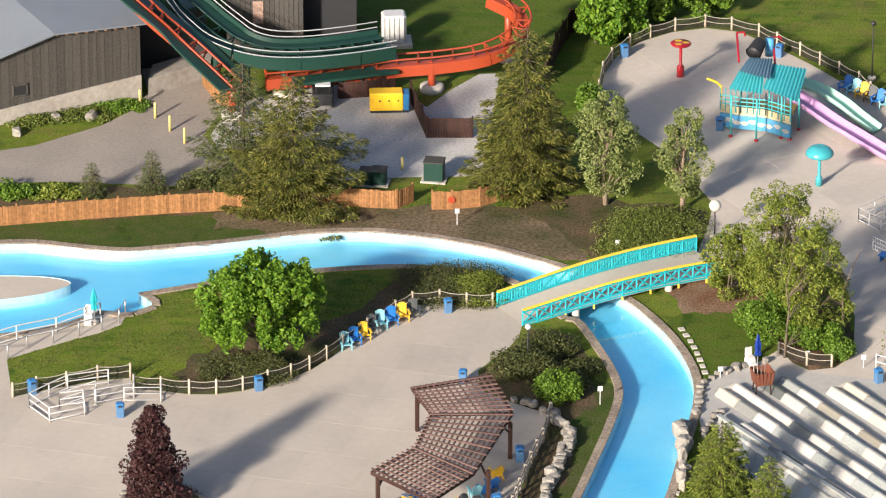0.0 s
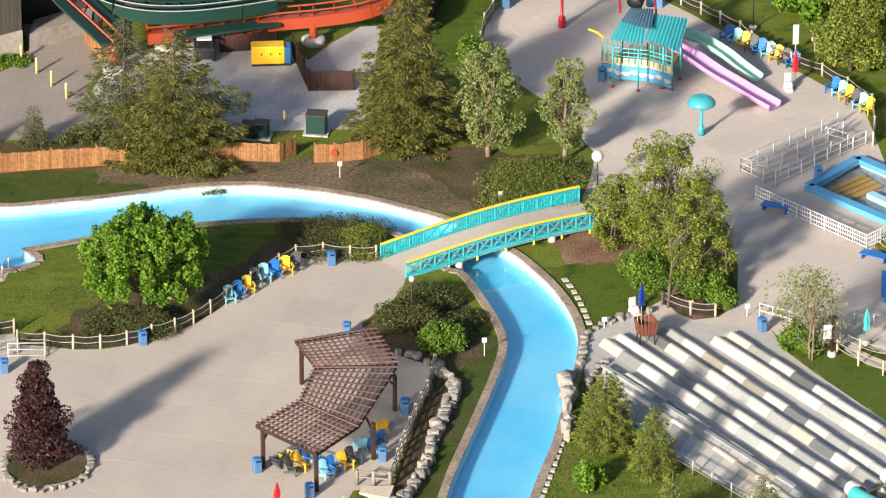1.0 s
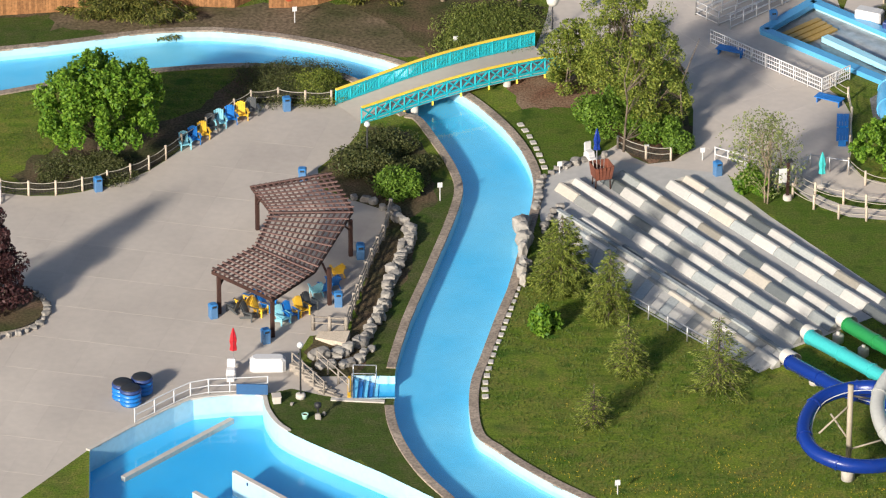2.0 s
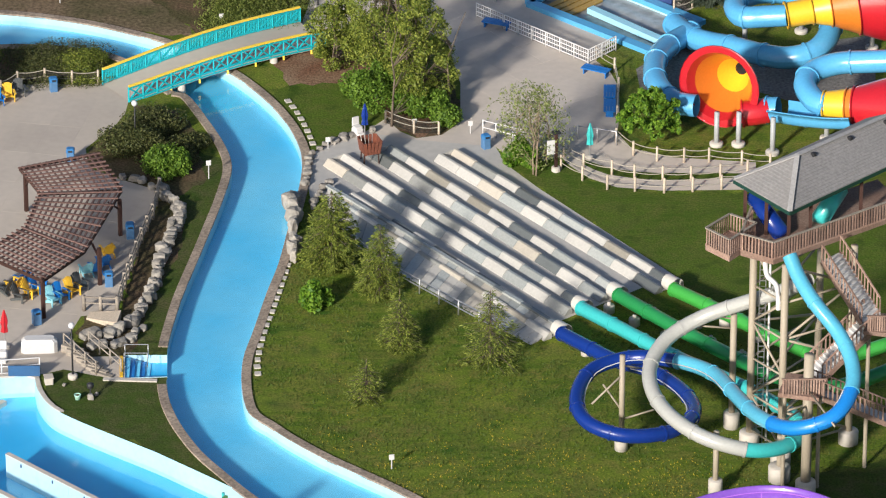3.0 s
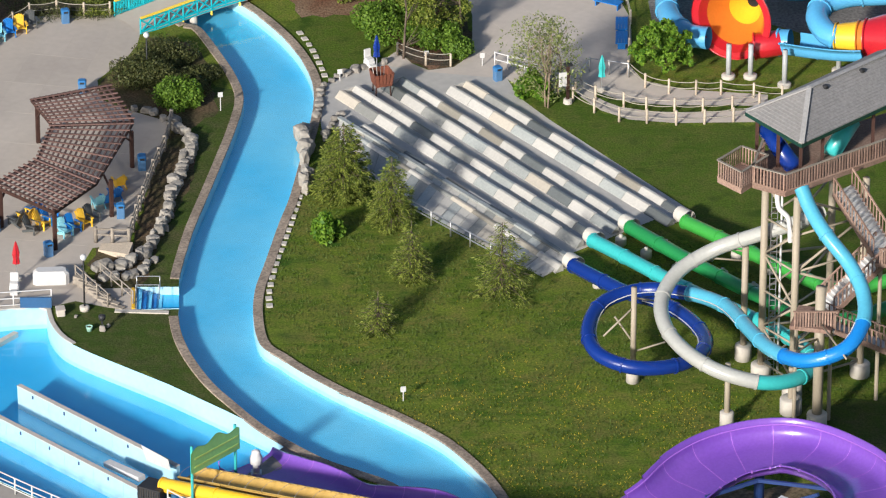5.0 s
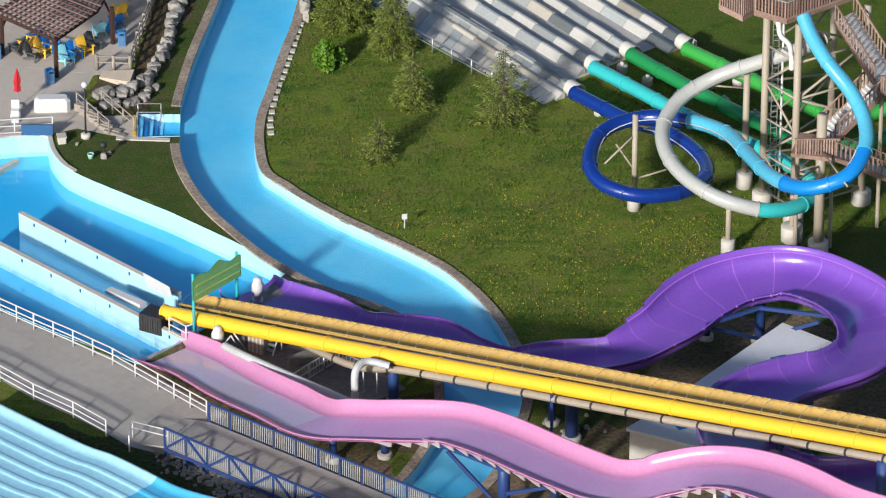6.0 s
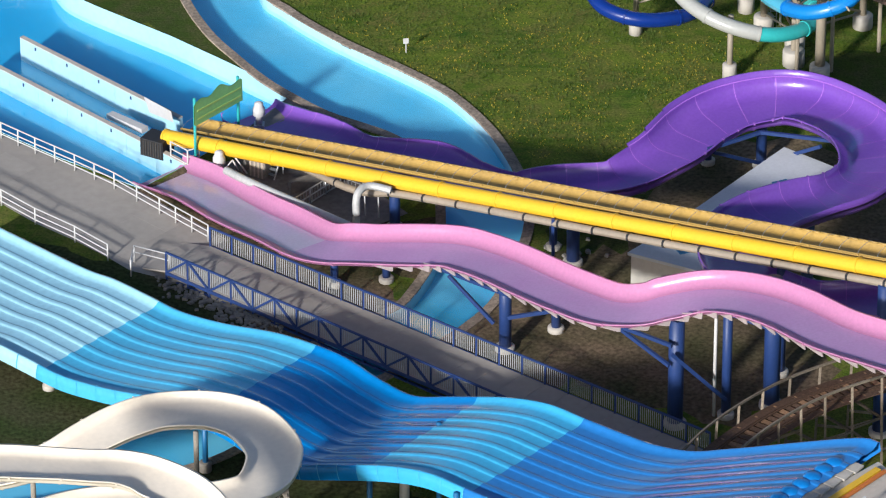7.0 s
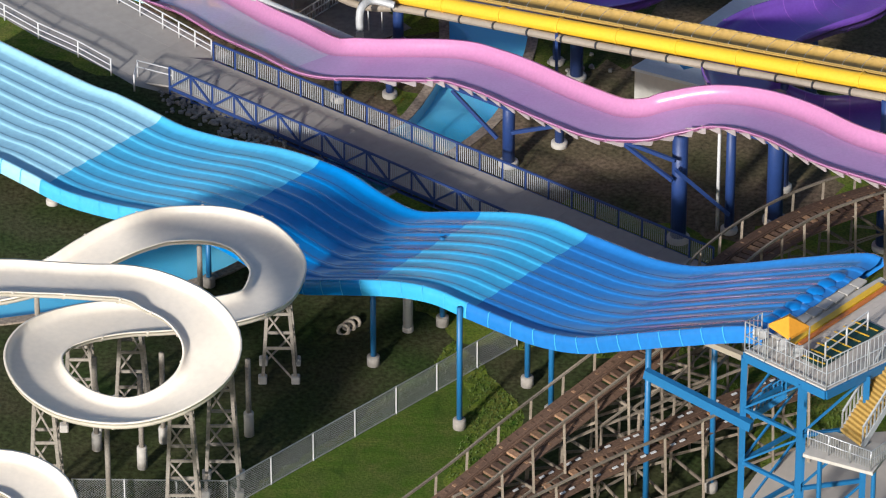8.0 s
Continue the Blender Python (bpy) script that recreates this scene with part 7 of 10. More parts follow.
    for corners, mat, n in [([(-7.77, 49.31, 3.1), (-5.39, 48.69, 3.1), (-5.26, 50.74, 4.1), (-7, 50.62, 4.1)], "lagoon", 9), ([(-5.37, 49.12, 3.3), (-2.93, 47.62, 3), (-2.34, 51.17, 4), (-4.76, 50.98, 4.4)], "lagoon", 10), ([(-7.06, 49.77, 4.3), (-4.91, 49.22, 4), (-4.73, 50.95, 4.8), (-6.38, 50.58, 5)], "roof_slate", 9)]:
        g = Geo()
        corrugated(g, *corners, waves=n)
        part("roof", g, mat, root)
    for x, y, z in [(-7.52, 48.13, 0), (-5.73, 47.48, 0), (-4.01, 48.08, 0), (-3.37, 47.83, 0), (-2.81, 49.61, 0), (-6.9, 50.11, 0), (-4.92, 49.96, 0)]:
        g = Geo()
        g.rod((x, y, 0), (x, y, 3.2), 0.07, 0.07, 8)
        part("post", g, "turquoise", root, smooth=True)
        g = Geo()
        g.lathe((x, y, 0), [(0.16, 0), (0.16, 0.1), (0.08, 0.16)], 10)
        part("base", g, "red", root, smooth=True)
    wall = [(-8.32, 49.57, 0.2), (-6.88, 49.08, 0.2), (-5.13, 48.81, 0.2), (-3.37, 47.68, 0.2)]
    for a, b in zip(wall, wall[1:]):
        g = Geo()
        a, b = Vector(a), Vector(b)
        d = (b - a).normalized()
        nrm = Vector((-d.y, d.x, 0)) * 0.06
        up = Vector((0, 0, 1.0))
        quad(g, a + nrm, b + nrm, b + nrm + up, a + nrm + up)
        quad(g, b - nrm, a - nrm, a - nrm + up, b - nrm + up)
        quad(g, a - nrm + up, a + nrm + up, b + nrm + up, b - nrm + up)
        panel = part("panel", g, "blue_light", root, "sky blue panel with white waves")
        n = max(3, round((b - a).length / 0.7))
        for k in range(n):  # white wave shapes on the panel
            c = a.lerp(b, (k + 0.5) / n) - nrm * 1.15 + Vector((0, 0, 0.45 + 0.15 * (k % 2)))
            g = Geo()
            ring = [c + d * 0.3 * math.cos(t) * (1 + 0.25 * math.sin(3 * t)) + Vector((0, 0, 0.17 * math.sin(t))) for t in [2 * math.pi * j / 14 for j in range(14)]]
            g.add(ring, [tuple(range(14))])
            part("wave", g, "white" if k % 2 else "cream", panel)
        g = Geo()
        quad(g, a + nrm + up, b + nrm + up, b + nrm + Vector((0, 0, 1.6)), a + nrm + Vector((0, 0, 1.6)))
        part("sand_panel", g, "sand", root, "sandy yellow upper panel")
        for h in (1.75, 2.05, 2.35):
            part("rail", Geo().rod(a + Vector((0, 0, h)), b + Vector((0, 0, h)), 0.045, 0.045, 6), "turquoise", root)
        for k in range(5):
            p = a.lerp(b, k / 4)
            part("picket", Geo().rod(p + Vector((0, 0, 1.2)), p + Vector((0, 0, 2.9)), 0.04, 0.04, 6), "lagoon", root)
    g = Geo()
    deck = [(-7.71, 50.18, 0.9), (-3.54, 49.1, 0.9), (-2.92, 51.98, 0.9), (-6.9, 52.59, 0.9)]
    quad(g, *deck, thick=0.15)
    part("deck", g, "tan", root)
    c = Vector((-6.01, 51.3, 5.3))
    g = Geo()
    g.rod(c + Vector((-0.1, -0.35, -0.15)), c + Vector((0.35, 0.7, 0.3)), 0.58, 0.45, 16, cap=False)
    g.rod(c + Vector((-0.08, -0.3, -0.14)), c + Vector((0.35, 0.7, 0.3)), 0.5, 0.4, 16)
    part("bucket", g, "black", root, "dark tipping bucket", smooth=True)
    for p, q in [([(-7.1, 51.12, 4.4), (-7.34, 53.52, 5.6)], "red"), ([(-4.56, 50.96, 4.2), (-4.79, 53.36, 5.4)], "red")]:
        g = Geo()
        a, b = Vector(p[0]), Vector(p[1])
        g.tube([a, b, b + Vector((0.5, 0, 0.05)), b + Vector((0.6, 0, -0.25))], 0.08, 8)
        part("spout", g, q, root, "red water spout", smooth=True)
    g = Geo()
    a = Vector((-8.33, 51.8, 1.9))
    g.tube([a + Vector((0, 0, -1.5)), a + Vector((0, 0, 0.3)), a + Vector((-0.3, 0, 0.6)), a + Vector((-1.0, 0.2, 0.8))], 0.09, 8)
    part("cannon", g, "yellow", root, "yellow water pipe", smooth=True)
    g = Geo()
    a = Vector((-5.01, 52.44, 5.4))
    g.rod(a + Vector((0, 0, -1)), a + Vector((0, 0, 0.3)), 0.32, 0.32, 12)
    part("drum", g, "blue_light", root, smooth=True)


playhouse()
flume("kiddie_slide", "lilac plastic children's slide with a bend", [(-3.49, 51.81, 1.7), (-1.78, 49.86, 1.4), (-0.25, 48.22, 1.05), (1.11, 47.06, 0.75), (2.42, 45.9, 0.45), (3.8, 44.75, 0.15)], 1.2, 0.42, [(1.1, "lilac")], step=1.6, floor=0.6, lip=0.05)
flume("kiddie_slide", "mint plastic children's slide", [(-2.84, 53.52, 1.75), (-1.44, 53.0, 1.5), (0.18, 51.65, 1.1), (1.39, 50.51, 0.6), (2.6, 49.46, 0.15)], 1.0, 0.4, [(1.1, "mint")], step=1.6, floor=0.6, lip=0.05)


def mushroom(at, high, r, label, cap, stem):
    root = thing("water_mushroom", label, "fountain", "water features", at=at)
    g = Geo()
    g.lathe((0, 0, 0), [(0.24, 0), (0.24, 0.55), (0.2, 0.65), (0.11, 0.72), (0.11, high - 0.5)], 12)
    part("stem", g, stem, root, smooth=True)
    g = Geo()
    g.lathe((0, 0, high - 0.75), [(0.15, 0.12), (r * 0.9, 0.0), (r, 0.1), (r * 0.98, 0.26), (r * 0.8, 0.5), (r * 0.5, 0.66), (0.2, 0.72), (0.12, 0.68)], 24)
    part("cap", g, cap, root, smooth=True)


mushroom((-1.25, 40.39, 0), 3.0, 0.98, "turquoise water mushroom on the splash pad", "lagoon", "lagoon")
root = thing("water_flower", "red water flower with a red and yellow disc", "fountain", "water features", at=(-11.39, 58.42, 0))
g = Geo()
g.lathe((0, 0, 0), [(0.27, 0), (0.27, 0.75), (0.2, 0.85), (0.11, 0.95), (0.11, 2.5)], 12)
part("stem", g, "red", root, smooth=True)
g = Geo()
g.lathe((0, 0, 2.5), [(0.2, -0.1), (0.7, -0.03), (0.76, 0.05), (0.7, 0.1), (0.1, 0.12)], 20)
disc = part("disc", g, "red", root, smooth=True)
for k in range(3):
    g = Geo()
    a0 = k * 2.1
    ring = [(math.cos(a0) * 0.36 + 0.26 * math.cos(t), math.sin(a0) * 0.36 + 0.2 * math.sin(t), 2.625) for t in [2 * math.pi * j / 12 for j in range(12)]]
    g.add(ring, [tuple(range(12))])
    part("petal", g, "yellow", disc)

for c, k in zip(["blue", "aqua", "yellow", "grey", "blue", "aqua", "yellow", "grey", "blue"], range(9)):
    a, b = Vector((0.39, 56.58, 0)), Vector((5.08, 52.07, 0))
    p = a.lerp(b, k / 8)
    seat(c, p, -28)
for c, k in zip(["blue", "aqua", "yellow", "grey", "aqua", "yellow"], range(6)):
    a, b = Vector((7.83, 47.93, 0)), Vector((10.19, 44.6, 0))
    seat(c, a.lerp(b, k / 5), -35)


def umbrella(at, high, mat, label):
    """A folded parasol on a weighted foot."""
    root = thing("parasol", label, "parasol", "folded parasols", at=at)
    g = Geo()
    g.rod((0, 0, 0), (0, 0, high), 0.035, 0.03, 6)
    part("pole", g, "steel", root)
    g = Geo()
    rings = [(0.05, high - 1.55), (0.2, high - 1.45), (0.15, high - 1.1), (0.2, high - 0.8), (0.12, high - 0.35), (0.03, high + 0.02)]
    n = 12
    vs = [(math.cos(2 * math.pi * i / n) * r * (1 + 0.3 * (i % 2)), math.sin(2 * math.pi * i / n) * r * (1 + 0.3 * (i % 2)), z) for r, z in rings for i in range(n)]
    g.add(vs, [(a * n + i, a * n + (i + 1) % n, (a + 1) * n + (i + 1) % n, (a + 1) * n + i) for a in range(len(rings) - 1) for i in range(n)])
    part("canopy", g, mat, root)
    g = Geo()
    g.lathe((0, 0, 0), [(0.3, 0), (0.3, 0.15), (0.1, 0.22)], 12)
    part("foot", g, "concrete_light", root)


def guard_chair(at, turn, label="white plastic lifeguard chair with a raised seat"):
    root = thing("lifeguard_chair", label, "chair", "lifeguard chairs", at=at, turn=radians(turn))
    part("base", Geo().box((0, 0, 0.25), (0.6, 0.65, 0.5), cut=0.08), "white", root)
    part("seat", Geo().box((0, 0, 0.55), (0.52, 0.5, 0.12), cut=0.04), "white", root)
    part("backrest", Geo().box((0, 0.25, 0.85), (0.52, 0.1, 0.6), cut=0.04), "white", root)
    part("step", Geo().box((0, -0.45, 0.14), (0.5, 0.3, 0.28), cut=0.05), "white", root)


umbrella((5.23, 49.15, 0), 2.5, "red", "folded red parasol beside a white chair")
guard_chair((4.76, 48.36, 0), 10)
umbrella((-4.79, 11.36, 0), 2.6, "blue_dark", "folded navy parasol beside the lanes")
guard_chair((-5.28, 12.19, 0), 30)
umbrella((9.71, 8.65, 0), 2.5, "turquoise", "folded turquoise parasol beside the path")
umbrella((-26.35, -17.16, 0), 2.6, "red", "folded red parasol at the landing pool")
guard_chair((-26.4, -18.61, 0), 0)
umbrella((-48.38, 15.4, 0), 2.5, "teal", "folded teal parasol at the upper pool")
guard_chair((-48.74, 15.55, 0), 0)
root = thing("notice_board", "white notice board on a post by the fence", "sign", at=(5.28, 54.83, 0))
part("post", Geo().rod((0, 0, 0), (0, 0, 0.7), 0.05, 0.05, 6), "wood_post", root)
part("board", Geo().box((0, 0, 1.35), (0.42, 0.05, 1.5), 0.1, 0.015), "white", root)
root = thing("bird_house", "small white box with a pale roof on a post", "box", at=(6.64, 55.1, 0))
part("post", Geo().rod((0, 0, 0), (0, 0, 0.8), 0.05, 0.05, 6), "wood_post", root)
part("box", Geo().box((0, 0, 1.0), (0.42, 0.4, 0.5), 0.3, 0.02), "white", root)
part("roof", Geo().box((0, 0, 1.3), (0.6, 0.55, 0.1), 0.3, 0.03), "wood_grey", root)

railing([(1.52, 34.61), (8.14, 42.42)], "white pipe queue railing on the ramp", step=1.6)
railing([(1.52, 34.61), (3.06, 32.95), (8.8, 38.72), (7.3, 39.77), (8.13, 41.2)], "white pipe queue railing on the ramp", step=1.6)
railing([(3.86, 32.45), (10.05, 39.34)], "white pipe queue railing beside the slide pool", step=1.4)
railing([(2.25, 33.82), (8.51, 40.76)], "white pipe queue railing on the ramp", step=1.6, rails=(1.05, 0.6))
railing([(2.54, 30.03), (9.9, 22.7), (11.78, 24.79)], "white pipe railing beside the slide pool", step=1.3, rails=(1.05, 0.75, 0.45, 0.15), bars=0.22)
railing([(2.86, 12.19), (3.7, 11.69), (5.52, 10.7)], "white pipe railing by the litter bin", step=1.4, rails=(1.0, 0.5))
railing([(4.78, 10.54), (7.84, 7.67), (9, 11.36), (11.47, 10.54)], "grey pipe gate beside the path", step=1.6, rails=(1.0,), mat="steel")
rope_fence([(10.44, 23.4), (11.63, 21.49), (11.81, 18.49), (11.63, 14.27), (11.48, 10.95), (12.52, 9.06), (14.02, 8.24), (15.76, 8.08), (17.36, 8.08), (19.45, 7.67), (21.25, 7.27)], "rope fence beside the curving path", net=False)
rope_fence([(8.04, 8.9), (9.28, 7.27), (11.07, 6.3), (12.5, 5.65), (14.3, 5.49), (16.11, 5.49), (18, 5.81), (19.75, 6.3)], "rope fence along the curving path", net=False)
rope_fence([(7.83, 7.1), (9.17, 5.49), (10.73, 4.2), (12.49, 3.96), (14.35, 3.72), (16.16, 3.88), (18.01, 4.2), (19.68, 4.68)], "rope fence between path and lawn", net=False)
rope_fence([(14.33, 37.09), (15.59, 34.35), (17.11, 31.54), (15.86, 30.73)], "rope fence round the slide pool deck")


def bench(at, turn, length=1.9):
    root = thing("bench", "blue backless slatted bench on the plaza", "bench", "blue benches", at=at, turn=radians(turn))
    for k in range(4):
        part("seat_slat", Geo().box((0, -0.3 + k * 0.2, 0.46), (length, 0.185, 0.06), cut=0.01), "chair_blue", root)
    for s in (-1, 1):
        part("leg", Geo().box((s * length * 0.42, 0, 0.22), (0.08, 0.5, 0.44), cut=0.01), "chair_blue", root)


bench((3.87, 28.32, 0), -22)
bench((10.38, 21.06, 0), -28)
bench((11.15, 15.53, 0), 88)
bench((11.2, 17.64, 0), 88)
put(BIN, *(6.77, 33.49, 0)[:2], 10)


# ---------------------------------------------------------------- slide pool beyond the plaza
def strip(name, a, b, w, h, mat, label, category="wall", z=0.0, group=""):
    g = Geo()
    g.beam(Vector(a) + Vector((0, 0, z + h / 2)), Vector(b) + Vector((0, 0, z + h / 2)), w, h)
    return solo(name, g, mat, label, category, group)


root = thing("splash_pool_edge", "sky blue fibreglass edge round the splash pool", "pool edge", kind="structure")
for a, b in [((6.11, 31.9, 0), (9.49, 36.63, 0)), ((9.49, 36.63, 0), (17.69, 28.68, 0)), ((6.11, 31.9, 0), (15.23, 23.22, 0))]:
    part("rim", Geo().beam(Vector(a) + Vector((0, 0, 0.17)), Vector(b) + Vector((0, 0, 0.17)), 0.7, 0.35), "blue_light", root)
strip("lane_wall", (10.23, 31.46, -0.3), (15.69, 25.6, -0.3), 0.6, 0.4, "sky_pale", "pale blue divider in the splash pool", "wall")
for k in range(4):
    a, b = Vector((7.18, 31.9, 0)), Vector((9.92, 34.8, 0))
    off = Vector((0.35 * k, -0.5 * k, 0))
    strip("pool_step", a + off, b + off, 0.45, 0.12, "tan", "tan step in the splash pool", "step", -0.3, "pool steps")
root = thing("tube_box", "white plastic storage box beside the slide pool", "box", "storage boxes", at=(13.28, 33.89, 0), turn=-0.4)
part("box", Geo().box((0, 0, 0.5), (1.9, 0.9, 0.95), cut=0.1), "white", root)
root = thing("tube_box", "navy plastic storage box beside the slide pool", "box", "storage boxes", at=(15.07, 32.26, 0), turn=-0.4)
part("box", Geo().box((0, 0, 0.4), (1.8, 0.8, 0.75), cut=0.06), "navy", root)


# ---------------------------------------------------------------- funnel slides
tube_slide("tube_slide", "sky blue tube slide feeding the splash pool", [(15.75, 27.67, 0.6), (16.86, 25, 0.9), (17.93, 23.71, 1.1), (19.3, 22.46, 1.4), (21.07, 20.5, 1.8), (22.85, 19.06, 2.2), (24.52, 19.08, 2.6), (25.49, 20.22, 3), (25.94, 21.73, 3.4)], 0.75, [(1.1, "blue_light")], group="funnel slides")
tube_slide("tube_slide", "sky blue tube slide bending round the funnel", [(16.9, 26.13, 0.7), (15.42, 23.74, 1), (14.3, 20.3, 1.4), (14.25, 16.46, 1.6), (15.26, 13.55, 1.7), (16.69, 12.68, 1.8)], 0.75, [(1.1, "blue_light")], group="funnel slides")
tube_slide("tube_slide", "sky blue tube coil leading to a striped cone", [(24.81, 23.35, 4), (23.08, 24.69, 4.2), (21, 24.26, 4.4), (19.52, 22.24, 4.6), (19.87, 19.89, 4.8), (21.32, 19.46, 5), (22.79, 19.21, 5.2)], 0.72, [(1.1, "blue_light")], group="funnel slides")
tube_slide("tube_slide", "sky blue tube coil leading to a striped cone", [(29.78, 12.77, 5), (27.81, 13.23, 4.7), (25.83, 13.6, 4.4), (24.17, 13.17, 4), (23.62, 11.69, 3.7), (24.2, 10.06, 3.4), (24.92, 9.8, 3.2)], 0.75, [(1.1, "blue_light")], group="funnel slides")


def cone(name, label, rings, n=28, wall=0.08):
    """A funnel of bolted bands: rings of (centre, axis, radius, material of the band that follows)."""
    root = thing(name, label, "water slide", "funnel slides")
    def circle(c, ax, r):
        q = Vector(ax).normalized().to_track_quat("Z", "Y")
        return [Vector(c) + q @ Vector((math.cos(2 * math.pi * i / n) * r, math.sin(2 * math.pi * i / n) * r, 0)) for i in range(n)]
    for (c0, a0, r0, mat), (c1, a1, r1, _) in zip(rings, rings[1:]):
        g = Geo()
        for d in (0.0, wall):
            vs = circle(c0, a0, r0 + d) + circle(c1, a1, r1 + d)
            g.add(vs, [(i, (i + 1) % n, n + (i + 1) % n, n + i) for i in range(n)])
        vs = circle(c0, a0, r0) + circle(c0, a0, r0 + wall)
        g.add(vs, [(i, (i + 1) % n, n + (i + 1) % n, n + i) for i in range(n)])
        band = part("band", g, mat, root, smooth=True)
        g = Geo()
        vs = circle(c0, a0, r0 + wall) + circle(Vector(c0) + Vector(a0).normalized() * 0.1, a0, r0 + wall + 0.1) + circle(Vector(c0) - Vector(a0).normalized() * 0.02, a0, r0 + wall + 0.1)
        g.add(vs, [(k * n + i, k * n + (i + 1) % n, (k + 1) * n + (i + 1) % n, (k + 1) * n + i) for k in range(2) for i in range(n)])
        part("flange", g, mat, band, smooth=True)
    return root


FC = Vector((18.14, 12.85, 3.1))
AX = Vector((0.42, 0.88, -0.08)).normalized()
# black end bands stand for the unlit tube behind the hole
cone("funnel_slide", "red, orange and yellow open funnel slide", [(FC - AX * 0.02, AX, 2.62, "red"), (FC, AX, 2.32, "red"), (FC + AX * 0.65, AX, 1.98, "orange"), (FC + AX * 2.3, AX, 1.12, "yellow"), (FC + AX * 3.7, AX, 0.42, "black"), (FC + AX * 4.4, AX, 0.05, "black")])
tube_slide("tube_slide", "short red outlet of the funnel", [(19.68, 12.12, 1.5), (20.41, 12.09, 1.6), (21.25, 12.21, 1.7)], 0.85, [(1.1, "red")], step=2, group="funnel slides")
tube_slide("tube_slide", "blue collar after the funnel", [(21.26, 12.3, 1.7), (21.98, 12.09, 1.8)], 0.85, [(1.1, "blue_light")], step=2, group="funnel slides")
flume("open_slide", "blue open chute behind the funnel", [(22.06, 11.46, 1.5), (23.52, 10.14, 1.9), (25.08, 9, 2.3), (26.67, 8.39, 2.6)], 2.0, 0.9, [(1.1, "blue_light")])
c, ax = Vector((22.71, 19.21, 5.2)), Vector((1, 0.12, 0.14)).normalized()
cone("funnel_slide", "yellow, orange and red cone slide", [(c, ax, 0.75, "yellow"), (c + ax * 1.7, ax, 0.78, "yellow"), (c + ax * 2.9, ax, 1.15, "orange"), (c + ax * 4.6, ax, 2.0, "red"), (c + ax * 8.0, ax, 3.6, "red"), (c + ax * 9, ax, 3.7, "red")])
c, ax = Vector((24.78, 9.97, 3.2)), Vector((0.95, -0.28, 0.1)).normalized()
cone("funnel_slide", "yellow, orange and red cone slide", [(c, ax, 0.78, "yellow"), (c + ax * 1.5, ax, 1.0, "orange"), (c + ax * 2.0, ax, 1.15, "red"), (c + ax * 6.0, ax, 2.4, "red"), (c + ax * 7, ax, 2.5, "red")])


def column(at, top, r=0.2, mat="beige", label="steel slide column on a round footing", foot=0.42, footh=0.45, footmat="concrete_light", group="slide columns"):
    root = thing("support_column", label, "column", group, at=at)
    part("shaft", Geo().rod((0, 0, 0), (0, 0, top), r, r, 12), mat, root, smooth=True)
    if foot:
        g = Geo()
        g.lathe((0, 0, -0.1), [(foot, 0), (foot, footh + 0.05), (foot * 0.9, footh + 0.1)], 16)
        part("footing", g, footmat, root, "round concrete footing", smooth=True)
    return root


for spot, h in [((17.93, 10.54, 0), 2.4), ((19.35, 10.54, 0), 2.4), ((21.49, 9.3, 0), 2.6), ((25.09, 11.36, 0), 3.0), ((20.37, 24.97, 0), 4.4), ((28.85, 24.97, 0), 4.6), ((24.28, 27.61, 0), 4.2)]:
    column(spot, h, 0.17, "galv", "grey steel column under the funnel slides", 0.45, 0.25)
shed("pump_house", "pale plaster house with a shingle roof", (25.29, 36.17, 0), (11, 8, 3.2), -0.35, "beige", "roof_grey")


# ---------------------------------------------------------------- landing lanes of the tower slides
def lanes():
    half, high = 0.6, 0.4
    ends = [([(0.58, 8.9, 0), (14.24, -9.61, 0)]), ([(-3.64, 9.55, 0), (10.8, -10.66, 0)]), ([(-6.54, 8.24, 0), (8.6, -12.45, 0)]), ([(-5.96, 2.61, 0), (7.3, -15.7, 0)])]
    for k, (a, b) in enumerate(ends):
        root = thing("slide_lane", "white walled concrete landing lane with alternating panels", "slide lane", "landing lanes")
        a, b = Vector(a), Vector(b)
        d = (b - a).normalized()
        r = Vector((d.y, -d.x, 0))
        n = round((b - a).length / 2.2)
        pick = random.Random(40 + k)
        up = Vector((0, 0, 1))
        for s in (-1, 1):  # leaning moulded sides, every other panel bleached
            for i in range(n):
                p, q = a.lerp(b, i / n), a.lerp(b, (i + 0.985) / n)
                clean = (i + k) % 2 == 0 or pick.random() < 0.06
                h = high + (0.03 if clean else 0.0)
                o = r * s * half
                prof = [(-0.1, 0.0), (0.52, 0.0), (0.5, 0.06), (0.14, h - 0.02), (0.1, h), (-0.06, h), (-0.09, h - 0.04)]
                g = Geo()
                g.add([v + o + r * x + up * z for v in (p, q) for x, z in prof], [tuple(range(6, -1, -1)), tuple(range(7, 14))] + [(c, (c + 1) % 7, 7 + (c + 1) % 7, 7 + c) for c in range(7)])
                part("panel", g, pick.choice(("lane_dry", "lane_dry", "lane_dry", "lane_cream")) if clean else pick.choice(("lane_glass", "lane_glass", "lane_glass", "lane_worn", "lane_grey", "lane_dark")), root)
        g = Geo()
        quad(g, *[v + r * e * half + up * 0.12 for v, e in ((a, 1), (b, 1), (b, -1), (a, -1))])
        part("lane_floor", g, "lane_floor", root)
        g = Geo()
        g.beam(a + r * (half + 0.1) + up * high * 0.5, a - r * (half + 0.1) + up * high * 0.5, 0.14, high)
        part("end_wall", g, "lane_dry", root)
        g = Geo()  # the flared mouth where the tube ends
